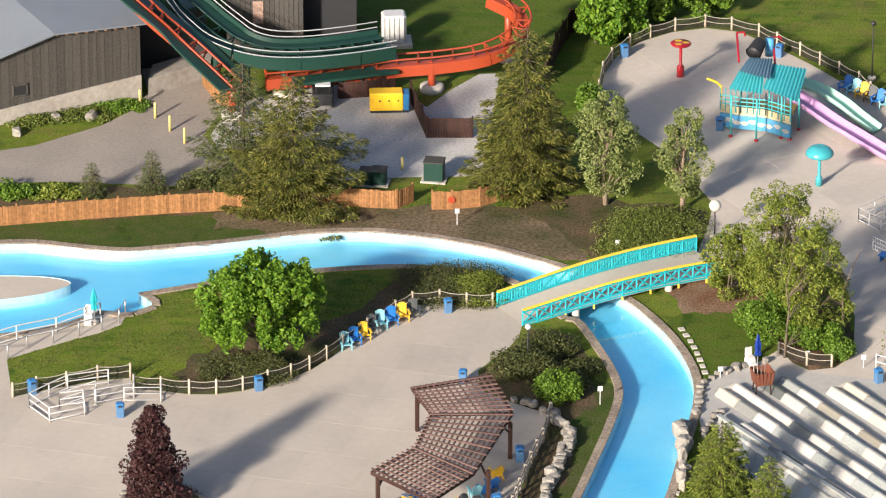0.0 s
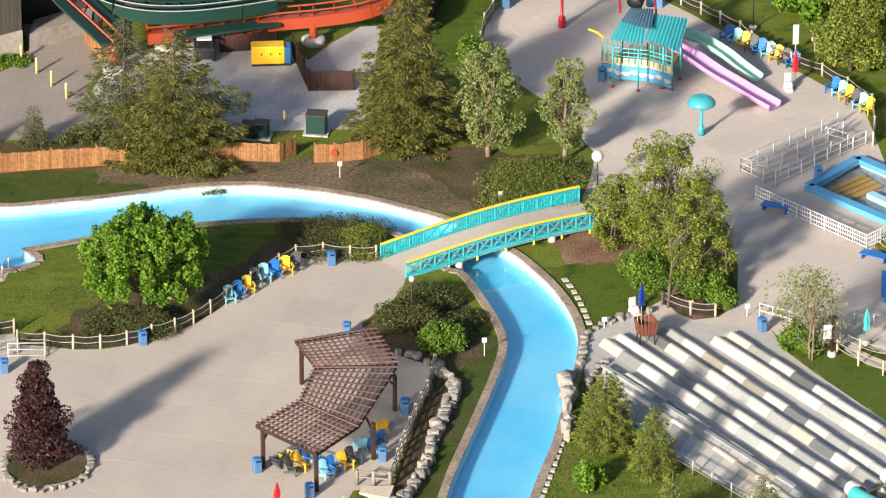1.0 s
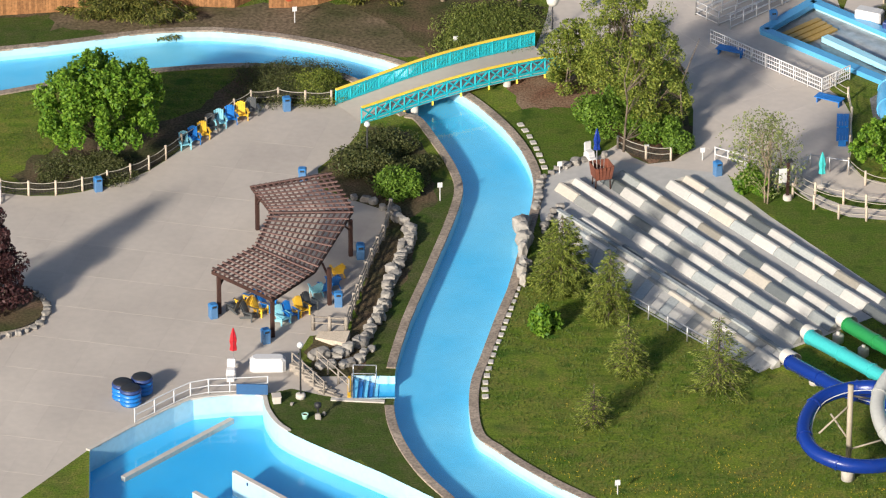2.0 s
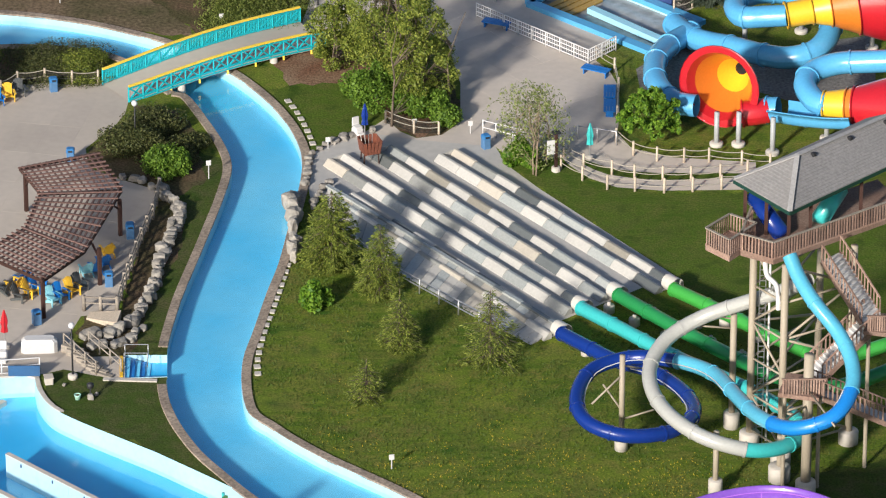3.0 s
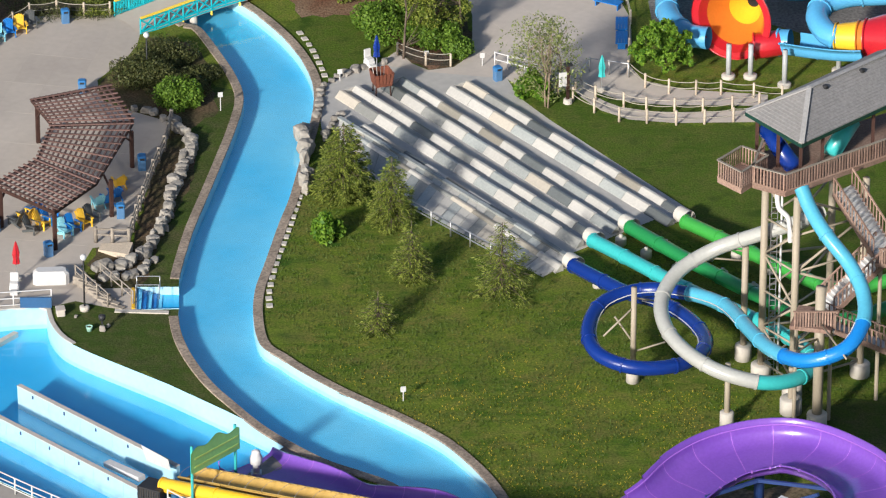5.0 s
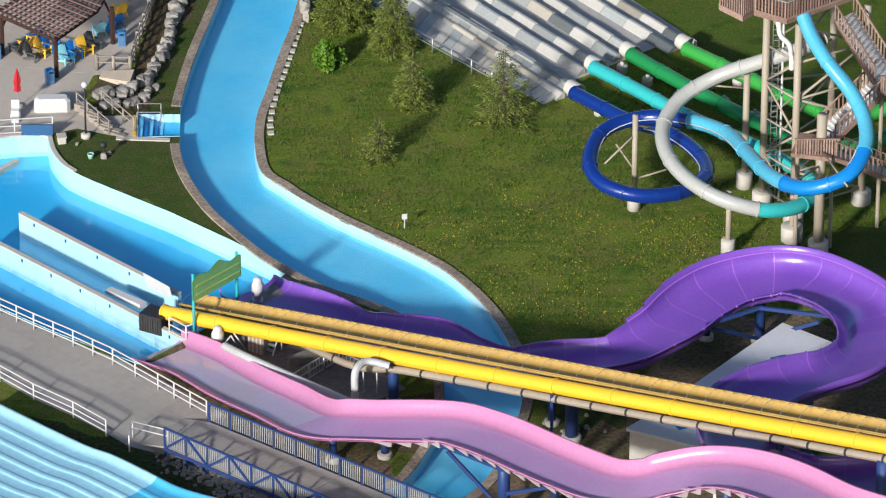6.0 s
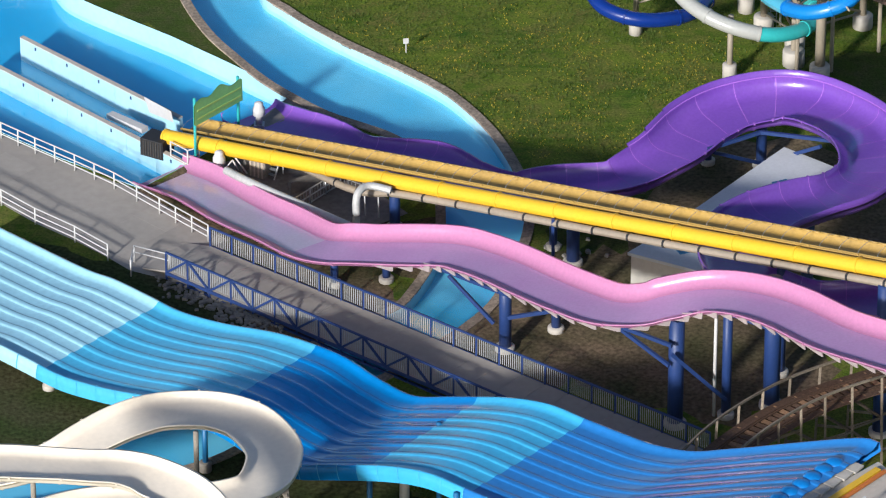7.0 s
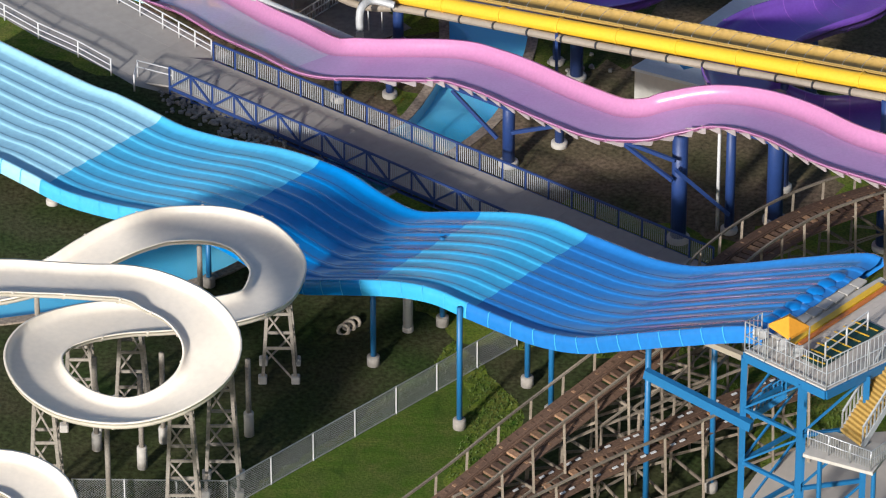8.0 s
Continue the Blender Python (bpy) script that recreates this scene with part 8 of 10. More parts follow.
        g.rod(b - d * 0.2 + Vector((0, 0, 0.55)), b + d * 0.8 + Vector((0, 0, 0.6)), 0.5, 0.5, 14, cap=False)
        part("mouth", g, "cream", root, smooth=True)


lanes()
root = thing("side_wall", "white panelled leaning wall below the landing lanes", "wall")
foot = [Vector(p) for p in ((-7.0, -0.3, -0.05), (-5.47, -2.9, -0.05), (-3.37, -6.94, -0.05), (4.06, -15.56, -0.05), (5.4, -17.0, -0.05))]
head = [Vector(p) for p in ((-7.1, 3.85, 0.42), (-6.13, 2.59, 0.42), (-2.6, -2.0, 0.42), (5.6, -12.86, 0.42), (7.3, -15.16, 0.42))]
foot, head = even(foot, 0.9), even(head, 0.9)
rng = random.Random(3)
for i in range(26):
    a, b = i / 26, (i + 0.97) / 26
    at = lambda run, k: run[int(k * (len(run) - 1))].lerp(run[min(int(k * (len(run) - 1)) + 1, len(run) - 1)], k * (len(run) - 1) % 1)
    g = Geo()
    quad(g, at(foot, a), at(foot, b), at(head, b), at(head, a), thick=0.1)
    panel = part("panel", g, rng.choice(("lane_dry", "lane_dry", "lane_cream", "lane_glass", "lane_grey")), root)
    part("cap", Geo().beam(at(head, a) + Vector((0, 0, 0.05)), at(head, b) + Vector((0, 0, 0.05)), 0.28, 0.14), rng.choice(("lane_glass", "lane_dark", "lane_glass")), panel)
railing([(-5.9, -2.9), (-3.75, -7.1), (-1.2, -10.1), (1.2, -12.9), (3.7, -15.8)], "grey mesh rail between lanes and lawn", step=1.8, mat="steel", rails=(1.0, 0.5))
root = thing("podium", "red brown slatted wooden podium on dark legs", "stand", at=(-4.43, 8.24, 0))
for turn in range(4):
    c0, s0 = math.cos(turn * math.pi / 2 + 0.35), math.sin(turn * math.pi / 2 + 0.35)
    for k in range(5):
        off = -0.46 + 0.23 * k
        foot, lip = (c0 * 0.52 - s0 * off * 0.9, s0 * 0.52 + c0 * off * 0.9, 0.72), (c0 * 0.64 - s0 * off * 1.15, s0 * 0.64 + c0 * off * 1.15, 1.62)
        part("slat", Geo().beam(foot, lip, 0.19, 0.04, (c0, s0, 0)), "barrel", root)
    part("leg", Geo().rod((c0 * 0.55 - s0 * 0.42, s0 * 0.55 + c0 * 0.42, 0), (c0 * 0.5 - s0 * 0.4, s0 * 0.5 + c0 * 0.4, 0.75), 0.05, 0.05, 6), "wood_dark", root)
part("floor", Geo().box((0, 0, 0.74), (1.0, 1.0, 0.07), 0.35), "wood_dark", root)


# ---------------------------------------------------------------- slide tower
def tower():
    root = thing("slide_tower", "tall slide tower with a wooden deck and shingle hip roof", "tower")
    Z = 13.4
    deck = [Vector((x, y, Z)) for x, y in [(17.47, -30.34), (19.32, -31.47), (27.7, -25.13), (25.97, -21.07), (18.38, -26.23)]]
    g = Geo()
    lo = [p - Vector((0, 0, 0.3)) for p in deck]
    n = len(deck)
    g.add(deck + lo, [tuple(range(n)), tuple(range(2 * n - 1, n - 1, -1))] + [(i, n + i, n + (i + 1) % n, (i + 1) % n) for i in range(n)])
    part("deck", g, "wood_rail", root)
    out = [Vector((x, y, Z)) for x, y in [(15.47, -29.62), (16.79, -31.12), (18.42, -28.97), (16.92, -27.82)]]
    g = Geo()
    lo = [p - Vector((0, 0, 0.3)) for p in out]
    g.add(out + lo, [(0, 1, 2, 3), (7, 6, 5, 4)] + [(i, 4 + i, 4 + (i + 1) % 4, (i + 1) % 4) for i in range(4)])
    part("lookout", g, "wood_rail", root)

    def rail(pts, high=1.15):
        for a, b in zip(pts, pts[1:]):
            m = max(1, round((b - a).length / 0.21))
            for i in range(m):
                p = a.lerp(b, (i + 0.5) / m)
                part("baluster", Geo().beam(p, p + Vector((0, 0, high - 0.05)), 0.09, 0.03, (b - a).cross(Vector((0, 0, 1)))), "wood_rail", root)
            part("handrail", Geo().beam(a + Vector((0, 0, high)), b + Vector((0, 0, high)), 0.14, 0.06), "weathered", root, "grey weathered handrail")
            part("kickboard", Geo().beam(a + Vector((0, 0, 0.06)), b + Vector((0, 0, 0.04)), 0.06, 0.1), "wood_rail", root)

    rail([out[2], out[1], out[0], out[3], out[2]])
    rail([deck[0], deck[1], deck[2]])
    rail([deck[4], deck[0]])
    eave = [Vector((x, y, 16.4)) for x, y in [(17.15, -27.05), (20.2, -31.18), (28.39, -23.2), (25.33, -18.98)]]
    ridge = [Vector((x, y, 18.0)) for x, y in [(20.79, -27.17), (27.14, -21.19)]]
    for q in ((eave[0], eave[1], ridge[0]), (eave[1], eave[2], ridge[1], ridge[0]), (eave[3], eave[0], ridge[0], ridge[1])):
        g = Geo()
        k = len(q)
        low = [p - Vector((0, 0, 0.12)) for p in q]
        g.add(list(q) + low, [tuple(range(k)), tuple(range(2 * k - 1, k - 1, -1))] + [(i, k + i, k + (i + 1) % k, (i + 1) % k) for i in range(k)])
        part("roof", g, "roof_grey", root, "grey shingle roof slope")
    for q in ((eave[0], eave[1], ridge[0], ridge[0]), (eave[1], eave[2], ridge[1], ridge[0])):
        for k in range(15):  # lapped shingle courses
            t0, t1 = k / 15, (k + 1.0) / 15
            a, b = q[0].lerp(q[3], t0), q[1].lerp(q[2], t0)
            c, d = q[1].lerp(q[2], t1), q[0].lerp(q[3], t1)
            lift = Vector((0, 0, 0.035))
            g = Geo()
            g.add([a + lift, b + lift, c + lift * 0.3, d + lift * 0.3, a, b], [(0, 1, 2, 3), (4, 5, 1, 0)])
            part("shingle_course", g, "roof_grey", root)
    for a, b in ((eave[0], ridge[0]), (eave[1], ridge[0]), (ridge[0], ridge[1])):
        part("ridge_cap", Geo().beam(a + Vector((0, 0, 0.06)), b + Vector((0, 0, 0.06)), 0.3, 0.07), "roof_hip", root)
    for k in (0.16, 0.5, 0.84):
        p = ridge[0].lerp(ridge[1], k).lerp(eave[1].lerp(eave[2], k), 0.14)
        part("roof_vent", Geo().box(p + Vector((0, 0, 0.1)), (0.28, 0.28, 0.2), 0.7, 0.04), "black", root)
    for a, b in zip(eave[:3], eave[1:3]):
        part("fascia", Geo().beam(a - Vector((0, 0, 0.15)), b - Vector((0, 0, 0.15)), 0.08, 0.22), "forest", root)
    for t, s in [(eave[0], eave[1]), (eave[1], eave[2])]:
        for k in (0.12, 0.5, 0.9):
            p = t.lerp(s, k) + Vector((0.35, 0.9, 0))
            part("roof_post", Geo().beam((p.x, p.y, Z), (p.x, p.y, 16.4), 0.2, 0.2, (0, 1, 0)), "wood_dark", root)
    legs = [(18.31, -29.17, 0), (20.04, -31.49, 0), (24.16, -29.03, 0), (22.57, -23.74, 0)]
    for x, y, z in legs:
        part("leg", Geo().rod((x, y, 0), (x, y, Z - 0.3), 0.22, 0.22, 12), "beige", root, smooth=True)
        g = Geo()
        g.lathe((x, y, -0.1), [(0.6, 0), (0.6, 0.9), (0.55, 0.95)], 16)
        part("footing", g, "concrete_light", root, "round concrete footing", smooth=True)
    for k in range(5):
        h0, h1 = 1.0 + k * 2.4, 3.4 + k * 2.4
        for i, j in ((0, 1), (1, 2), (0, 3)):
            a, b = Vector(legs[i]), Vector(legs[j])
            part("brace", Geo().rod(a + Vector((0, 0, h0 if k % 2 else h1)), b + Vector((0, 0, h1 if k % 2 else h0)), 0.08, 0.08, 6), "beige", root, smooth=True)
            part("strut", Geo().rod(a + Vector((0, 0, h0)), b + Vector((0, 0, h0)), 0.07, 0.07, 6), "beige", root, smooth=True)
    ladder = Vector((18.89, -28.96, 0))
    for s in (-0.18, 0.18):
        part("ladder_rail", Geo().rod(ladder + Vector((s, 0, 0)), ladder + Vector((s, 0, Z)), 0.03, 0.03, 5), "steel", root)
    for k in range(36):
        part("rung", Geo().rod(ladder + Vector((-0.18, 0, 0.3 + k * 0.36)), ladder + Vector((0.18, 0, 0.3 + k * 0.36)), 0.022, 0.022, 4), "steel", root)
    for s in (-0.45, 0.42):
        part("riser_pipe", Geo().rod(ladder + Vector((s, 0.1, 0)), ladder + Vector((s, 0.1, Z)), 0.07, 0.07, 8), "white", root, "white plastic riser pipe", smooth=True)
    pipe = [Vector(p) for p in [(18.93, -30.24, 12.8), (19.04, -30.5, 11.9), (19.58, -31.15, 11.5), (19.71, -31.11, 10)]]
    part("drain_pipe", Geo().tube(curve(pipe, 5), 0.16, 8), "white", root, smooth=True)
    part("entry_tube", Geo().rod((19.98, -28.59, 13.5), (18.35, -26.12, 14.9), 0.55, 0.55, 14), "blue_dark", root, "dark blue tube mouth", smooth=True)
    part("entry_tube", Geo().rod((22.16, -26.98, 13.6), (23.47, -25.36, 15), 0.55, 0.55, 14), "turquoise", root, "turquoise tube mouth", smooth=True)
    return root


tower()


def stair(name, label, a, b, width, mat="wood_rail", tread="white", step=0.18, rail=True, group="stairs"):
    """A flight from a up to b, treads on stringers, boarded rails."""
    root = thing(name, label, "stairs", group)
    a, b = Vector(a), Vector(b)
    n = max(3, round(abs(b.z - a.z) / step))
    d = Vector((b.x - a.x, b.y - a.y, 0)).normalized()
    r = Vector((d.y, -d.x, 0)) * width / 2
    for i in range(n):
        p = a.lerp(b, (i + 0.5) / n)
        part("tread", Geo().beam(p - r, p + r, 0.34, 0.17), tread, root)
    for s in (-1, 1):
        part("stringer", Geo().beam(a + r * s, b + r * s, 0.08, 0.3), mat, root)
        if rail:
            part("handrail", Geo().beam(a + r * s + Vector((0, 0, 1.1)), b + r * s + Vector((0, 0, 1.1)), 0.1, 0.07), mat, root)
            m = max(2, round((b - a).length / 0.34))
            for i in range(m + 1):
                p = a.lerp(b, i / m) + r * s
                part("baluster", Geo().beam(p, p + Vector((0, 0, 1.08)), 0.09, 0.03, d.cross(Vector((0, 0, 1)))), mat, root)
    return root


stair("stairs", "white stepped wooden stair flight on the tower", (25.03, -31.81, 9.7), (22.77, -29.57, 12.6), 1.6)
stair("stairs", "white stepped wooden stair flight on the tower", (21.8, -33.51, 6.9), (25.02, -31.9, 9.6), 1.6)
stair("stairs", "white stepped wooden stair flight on the tower", (26.82, -33.49, 3.6), (21.88, -35.2, 6.7), 1.6)
for c, s in [((21.02, -34.7, 6.8), (2.4, 2.6)), ((25.78, -32.32, 9.6), (2.0, 2.4))]:
    root = thing("stair_landing", "brown wooden stair landing of the tower", "landing", "stair landings")
    part("deck", Geo().box(c, (s[0], s[1], 0.25), -0.25), "wood_rail", root)
    for x in (-1, 1):
        p = Vector(c) + Vector((x * s[0] * 0.42, 0.3, 0))
        part("leg", Geo().rod((p.x, p.y, 0), (p.x, p.y, c[2]), 0.12, 0.12, 8), "beige", root)
    for k in range(16):
        p = Vector(c) + Vector((-s[0] / 2 + s[0] * k / 15, -s[1] / 2 + 0.2, 0))
        part("baluster", Geo().box((p.x, p.y, c[2] + 0.55), (0.09, 0.03, 1.1)), "wood_rail", root)
    part("handrail", Geo().box((c[0], c[1] - s[1] / 2 + 0.2, c[2] + 1.12), (s[0] + 0.2, 0.12, 0.07)), "wood_rail", root)

for spot, h, r, f in [((10.74, -29.84, 0), 6.3, 0.17, 0.4), ((17.35, -27.07, 0), 7.6, 0.2, 0.5), ((16.07, -35.24, 0), 4.2, 0.17, 0.42), ((21.3, -35.37, 0), 9.3, 0.3, 0.6), ((19.87, -33.56, 0), 3.0, 0.18, 0.65)]:
    col = column(spot, h, r, "beige", "beige steel column carrying the tube slides", f, 1.0)
for spot, arms in [((10.74, -29.84, 0), [((8.94, -30.87, 3.6), 5.0), ((12.15, -28.03, 4.4), 5.6), ((9.64, -29.18, 4), 2.6), ((12.63, -29.72, 2.6), 2.0)]), ((17.35, -27.07, 0), [((14.62, -27.39, 7), 6.6), ((15.63, -26.72, 7.4), 7.2)]), ((21.3, -35.37, 0), [((22.45, -41.57, 8), 7.0), ((19.21, -39.58, 6.9), 6.0)])]:
    for tip, z in arms:
        g = Geo()
        g.rod((spot[0], spot[1], z), tip, 0.06, 0.06, 6)
        solo("slide_bracket", g, "beige", "beige steel arm between column and tube slide", "bracket", "slide brackets", smooth=True)
for spot in [(10.44, -12.53, 0), (11.95, -14.23, 0), (13.79, -16.21, 0), (15.74, -14.52, 0), (13.19, -13.27, 0), (14.85, -15.48, 0), (16.51, -16.94, 0), (18.32, -18.75, 0), (17.47, -14.38, 0), (19.46, -16.21, 0), (8.94, -18.03, 0)]:
    column((spot[0], spot[1], 0), 0.7, 0.12, "concrete_light", "low white concrete saddle under a tube slide", 0.35, 0.5, group="tube saddles")


# ---------------------------------------------------------------- landing pool fittings
def pool_wall(a, b, label, low=-1.4, high=0.1, thick=0.26):
    root = thing("lane_divider", label, "wall", "pool lane dividers")
    a, b = Vector(a), Vector(b)
    n = max(1, round((b - a).length / 2.6))
    for i in range(n):
        p, q = a.lerp(b, i / n), a.lerp(b, (i + 0.995) / n)
        mid = Vector((0, 0, (low + high) / 2))
        sec = part("section", Geo().beam(p + mid, q + mid, thick, high - low), "pool_wall", root)
        part("cap", Geo().beam(p + Vector((0, 0, high + 0.02)), q + Vector((0, 0, high + 0.02)), thick + 0.04, 0.05), "concrete_light", sec)
        c = p.lerp(q, 0.5)
        d = (q - p).normalized()
        r = Vector((d.y, -d.x, 0)) * (thick / 2 + 0.02)
        part("cleat", Geo().box((c.x + r.x, c.y + r.y, high - 0.25), (0.09, 0.05, 0.2), math.atan2(d.y, d.x)), "navy", sec)
    return root


def flat_at(p):
    return (p[0], p[1], 0.0)


pool_wall(flat_at((-25.41, -30.52, 0.1)), flat_at((-15.66, -40.1, 0.1)), "pale blue lane wall in the landing pool")
pool_wall(flat_at((-27.57, -33.07, 0.1)), flat_at((-15.08, -45.39, 0.1)), "pale blue lane wall in the landing pool")
strip("pool_ledge", flat_at((-32.09, -29.25, -1.2)), flat_at((-26.15, -21.76, -1.2)), 0.35, 0.3, "concrete_light", "low grey ledge on the pool floor", "ledge", -1.4)
g = Geo()
quad(g, (-17.87, -38.39, 0.55), (-16.21, -40.71, 0.9), (-16.06, -40.79, 0.2), (-17.56, -38.57, -0.4))
solo("slide_mouth", g, "white", "white fibreglass slide mouth in the pool", "slide end")
strip("slide_ramp", (-19.83, -38.93, -0.5), (-17.71, -41.21, -0.2), 0.5, 0.3, "white", "white ramp at the slide's end", "ramp")
root = thing("intake_grate", "dark louvred steel intake box at the pool", "grate", at=flat_at((-17.2, -43.81, 0)), turn=-0.5)
part("box", Geo().box((0, 0.6, 0.2), (1.5, 1.3, 1.1), cut=0.03), "black", root)
for k in range(9):
    part("slat", Geo().box((-0.66 + k * 0.165, -0.07, 0.2), (0.05, 0.06, 1.0)), "wood_grey", root)


def hoarding():
    root = thing("slide_sign", "green wavy topped sign board on turquoise posts", "sign")
    a, b = Vector(flat_at((-14.63, -45.34, 0))), Vector(flat_at((-12.28, -42.3, 0)))
    for p, h in ((a, 4.4), (b, 4.1)):
        part("post", Geo().rod(p, p + Vector((0, 0, h)), 0.09, 0.09, 8), "turquoise", root, smooth=True)
    d = (b - a)
    g = Geo()
    n = 20
    lo0, lo1 = 2.75, 2.55
    vs = []
    for i in range(n + 1):
        t = i / n
        p = a + d * (-0.06 + 1.1 * t)
        base = lo0 + (lo1 - lo0) * t
        vs += [p + Vector((0, 0, base)), p + Vector((0, 0, base + 1.25 + 0.16 * math.sin(t * math.pi * 4.5) + 0.35 * math.sin(t * math.pi)))]
    off = Vector((d.y, -d.x, 0)).normalized() * 0.12
    m = len(vs)
    g.add([v + off for v in vs] + [v + off * 1.8 for v in vs], [(2 * i, 2 * i + 2, 2 * i + 3, 2 * i + 1) for i in range(n)] + [(m + 2 * i + 1, m + 2 * i + 3, m + 2 * i + 2, m + 2 * i) for i in range(n)])
    board = part("board", g, "sign_green", root, "green wavy topped board")
    for k in (0.3, 0.75):
        p, q = a + off * 1.9 + Vector((0, 0, lo0 + k * 1.2)), b + off * 1.9 + Vector((0, 0, lo1 + k * 1.2))
        part("stripe", Geo().beam(p, q, 0.03, 0.1), "sign_lime", board)


hoarding()
for spot in ((-13.25, -46.49, 0), (-11.15, -40.9, 0)):
    root = thing("pump_filter", "white domed pump filter on a stand", "pump", "pump filters", at=flat_at(spot))
    g = Geo()
    g.lathe((0, 0, 0.2), [(0.2, 0), (0.2, 0.5), (0.36, 0.6), (0.36, 1.0), (0.26, 1.2), (0.26, 1.35), (0.1, 1.45)], 14)
    part("vessel", g, "white", root, smooth=True)
    part("stand", Geo().box((0, 0, 0.1), (0.6, 0.6, 0.2)), "steel", root)

# ---------------------------------------------------------------- yellow conveyor slide and its pipes
YELLOW = [Vector(p) for p in [(-16.37, -43.28, 0.7), (-3.12, -53.23, 3.6), (10.07, -63.07, 6.6), (22.74, -72.64, 9.6), (26.96, -75.81, 10.6)]]
TAN = [Vector(p) for p in [(-15.02, -42.31, 0.7), (-3.13, -51.62, 3.6), (10.11, -61.58, 6.6), (22.82, -71.27, 9.6), (27.06, -74.45, 10.6)]]
root, _ = tube_slide("yellow_slide", "bright yellow straight slide tube climbing to the tower", YELLOW, 0.43, [(1.1, "yellow")], step=4.0, per=4)
root, tan_path = flume("conveyor_slide", "tan conveyor trough with a yellow scalloped rim and hoops", TAN, 1.3, 0.32, [(1.1, "tan")], step=3.0, per=4, lip=0.08)
tan_path = even(curve(TAN, 4), 0.62)
for i, p in enumerate(tan_path[:-1]):
    t = (tan_path[i + 1] - p).normalized()
    r = t.cross(Vector((0, 0, 1))).normalized()
    g = Geo()  # scallops of the far rim
    c = p - r * 0.74 + Vector((0, 0, 0.3))
    g.rod(c - t * 0.29, c + t * 0.29, 0.09, 0.07, 7)
    part("scallop", g, "tan", root, smooth=True)
    if i % 2 == 0:
        g = Geo()
        g.tube([p + r * 0.72 * math.cos(a) + Vector((0, 0, 0.3 + 0.3 * math.sin(a))) for a in [math.pi * k / 8 for k in range(9)]], 0.013, 4)
        part("hoop", g, "steel", root)
PIPE = [Vector(p) for p in [(-10.6, -44.34, 0.5), (-7.62, -48.4, 1.2), (-5.02, -52.44, 2.4), (-2.49, -54.1, 3.2), (10.05, -63.94, 6.3), (22.7, -73.46, 9.3), (26.36, -76.28, 10.2)]]
root = thing("water_pipe", "beige water pipe slung under the yellow slide", "pipe", "water pipes")
part("pipe", Geo().tube(even(curve(PIPE, 6), 1.2), 0.22, 10), "pipe", root, smooth=True)
for k, p in enumerate(even(curve(PIPE, 6), 2.4)):
    if k > 2:
        part("clamp", Geo().rod(p - Vector((0.05, -0.04, 0.01)), p + Vector((0.05, -0.04, 0.01)), 0.25, 0.25, 10), "black", root)
root = thing("water_pipe", "thick grey steel riser pipe with an elbow", "pipe", "water pipes")
part("pipe", Geo().tube(curve([(-5.38, -54.39, 1), (-5.37, -54.61, 2.3), (-5.3, -54.32, 3.4), (-4.68, -53.73, 3.6), (-3.43, -54.05, 3.5)], 6), 0.22, 10), "zinc", root, smooth=True)
root = thing("water_pipe", "long grey steel pipe beside the pink slide", "pipe", "water pipes")
part("pipe", Geo().tube(curve([(-12.8, -48.12, 1.3), (-11.47, -49.88, 1.6), (-8.44, -53.44, 2.2), (-5.66, -56.77, 2.8)], 6), 0.24, 10), "zinc", root, smooth=True)
railing([(-16.08, -44.45), (-15.08, -45.47), (-14.45, -45.09)], "white pipe rail at the slide's end", step=1.0)
railing([(-8.86, -50.74), (-6.37, -47.61), (-5.08, -48.55)], "steel mesh rail of the pump pit", step=1.2, mat="steel", bars=0.25)
root = thing("pump_pit", "grey concrete pump pit under the slides", "wall", kind="structure")
for a, b in [((-11.85, -45.85, 0), (-9.64, -44.57, 0)), ((-9.23, -48.56, 0), (-6.7, -46.86, 0))]:
    part("pit_wall", Geo().beam(Vector(a) + Vector((0, 0, 0.35)), Vector(b) + Vector((0, 0, 0.35)), 0.3, 0.9), "concrete_dark", root)
g = Geo()
g.add([(x, y, 0.06) for x, y in [(-14.1, -45.85), (-10.63, -43.48), (-5.1, -47.29), (-2.52, -50.73), (-6.28, -53.51), (-10.48, -49.38)]], [(0, 1, 2, 3, 4, 5)])
part("pit_floor", g, "concrete_dark", root)



for a, b in [((-13.24, -46.93, 0.3), (-12.48, -46.78, 1.2)), ((-12.48, -46.78, 1.2), (-12.15, -46.47, 0.3)), ((-12.38, -46.53, 1.3), (-11.67, -46.76, 0.3)), ((-4.96, -51.49, 2.0), (-4.91, -51.0, 0.0)), ((-4.19, -51.72, 2.2), (-4.16, -51.21, 0.0))]:
    solo("pipe_strut", Geo().rod(a, b, 0.045, 0.045, 6), "white", "thin white steel strut bracing the pump pipes", "strut", "pump struts", smooth=True)
root = thing("pump_cabinet", "weathered grey brown pump cabinet with ribbed doors", "cabinet", at=(-10.94, -46.52, 0.06), turn=-0.55)
part("body", Geo().box((0, 0, 0.65), (1.1, 0.7, 1.3), cut=0.06), "weathered", root)
for k in range(4):
    part("rib", Geo().box((-0.4 + k * 0.26, -0.37, 0.62), (0.1, 0.04, 1.1), cut=0.015), "wood_post", root)
root = thing("step_stand", "small white steel step stand beside the pump pit", "ladder", at=(-10.11, -46.52, 0.06), turn=-0.6)
for s in (-0.3, 0.3):
    part("stringer", Geo().beam((s, -0.5, 0), (s, 0.35, 1.35), 0.05, 0.1), "white", root)
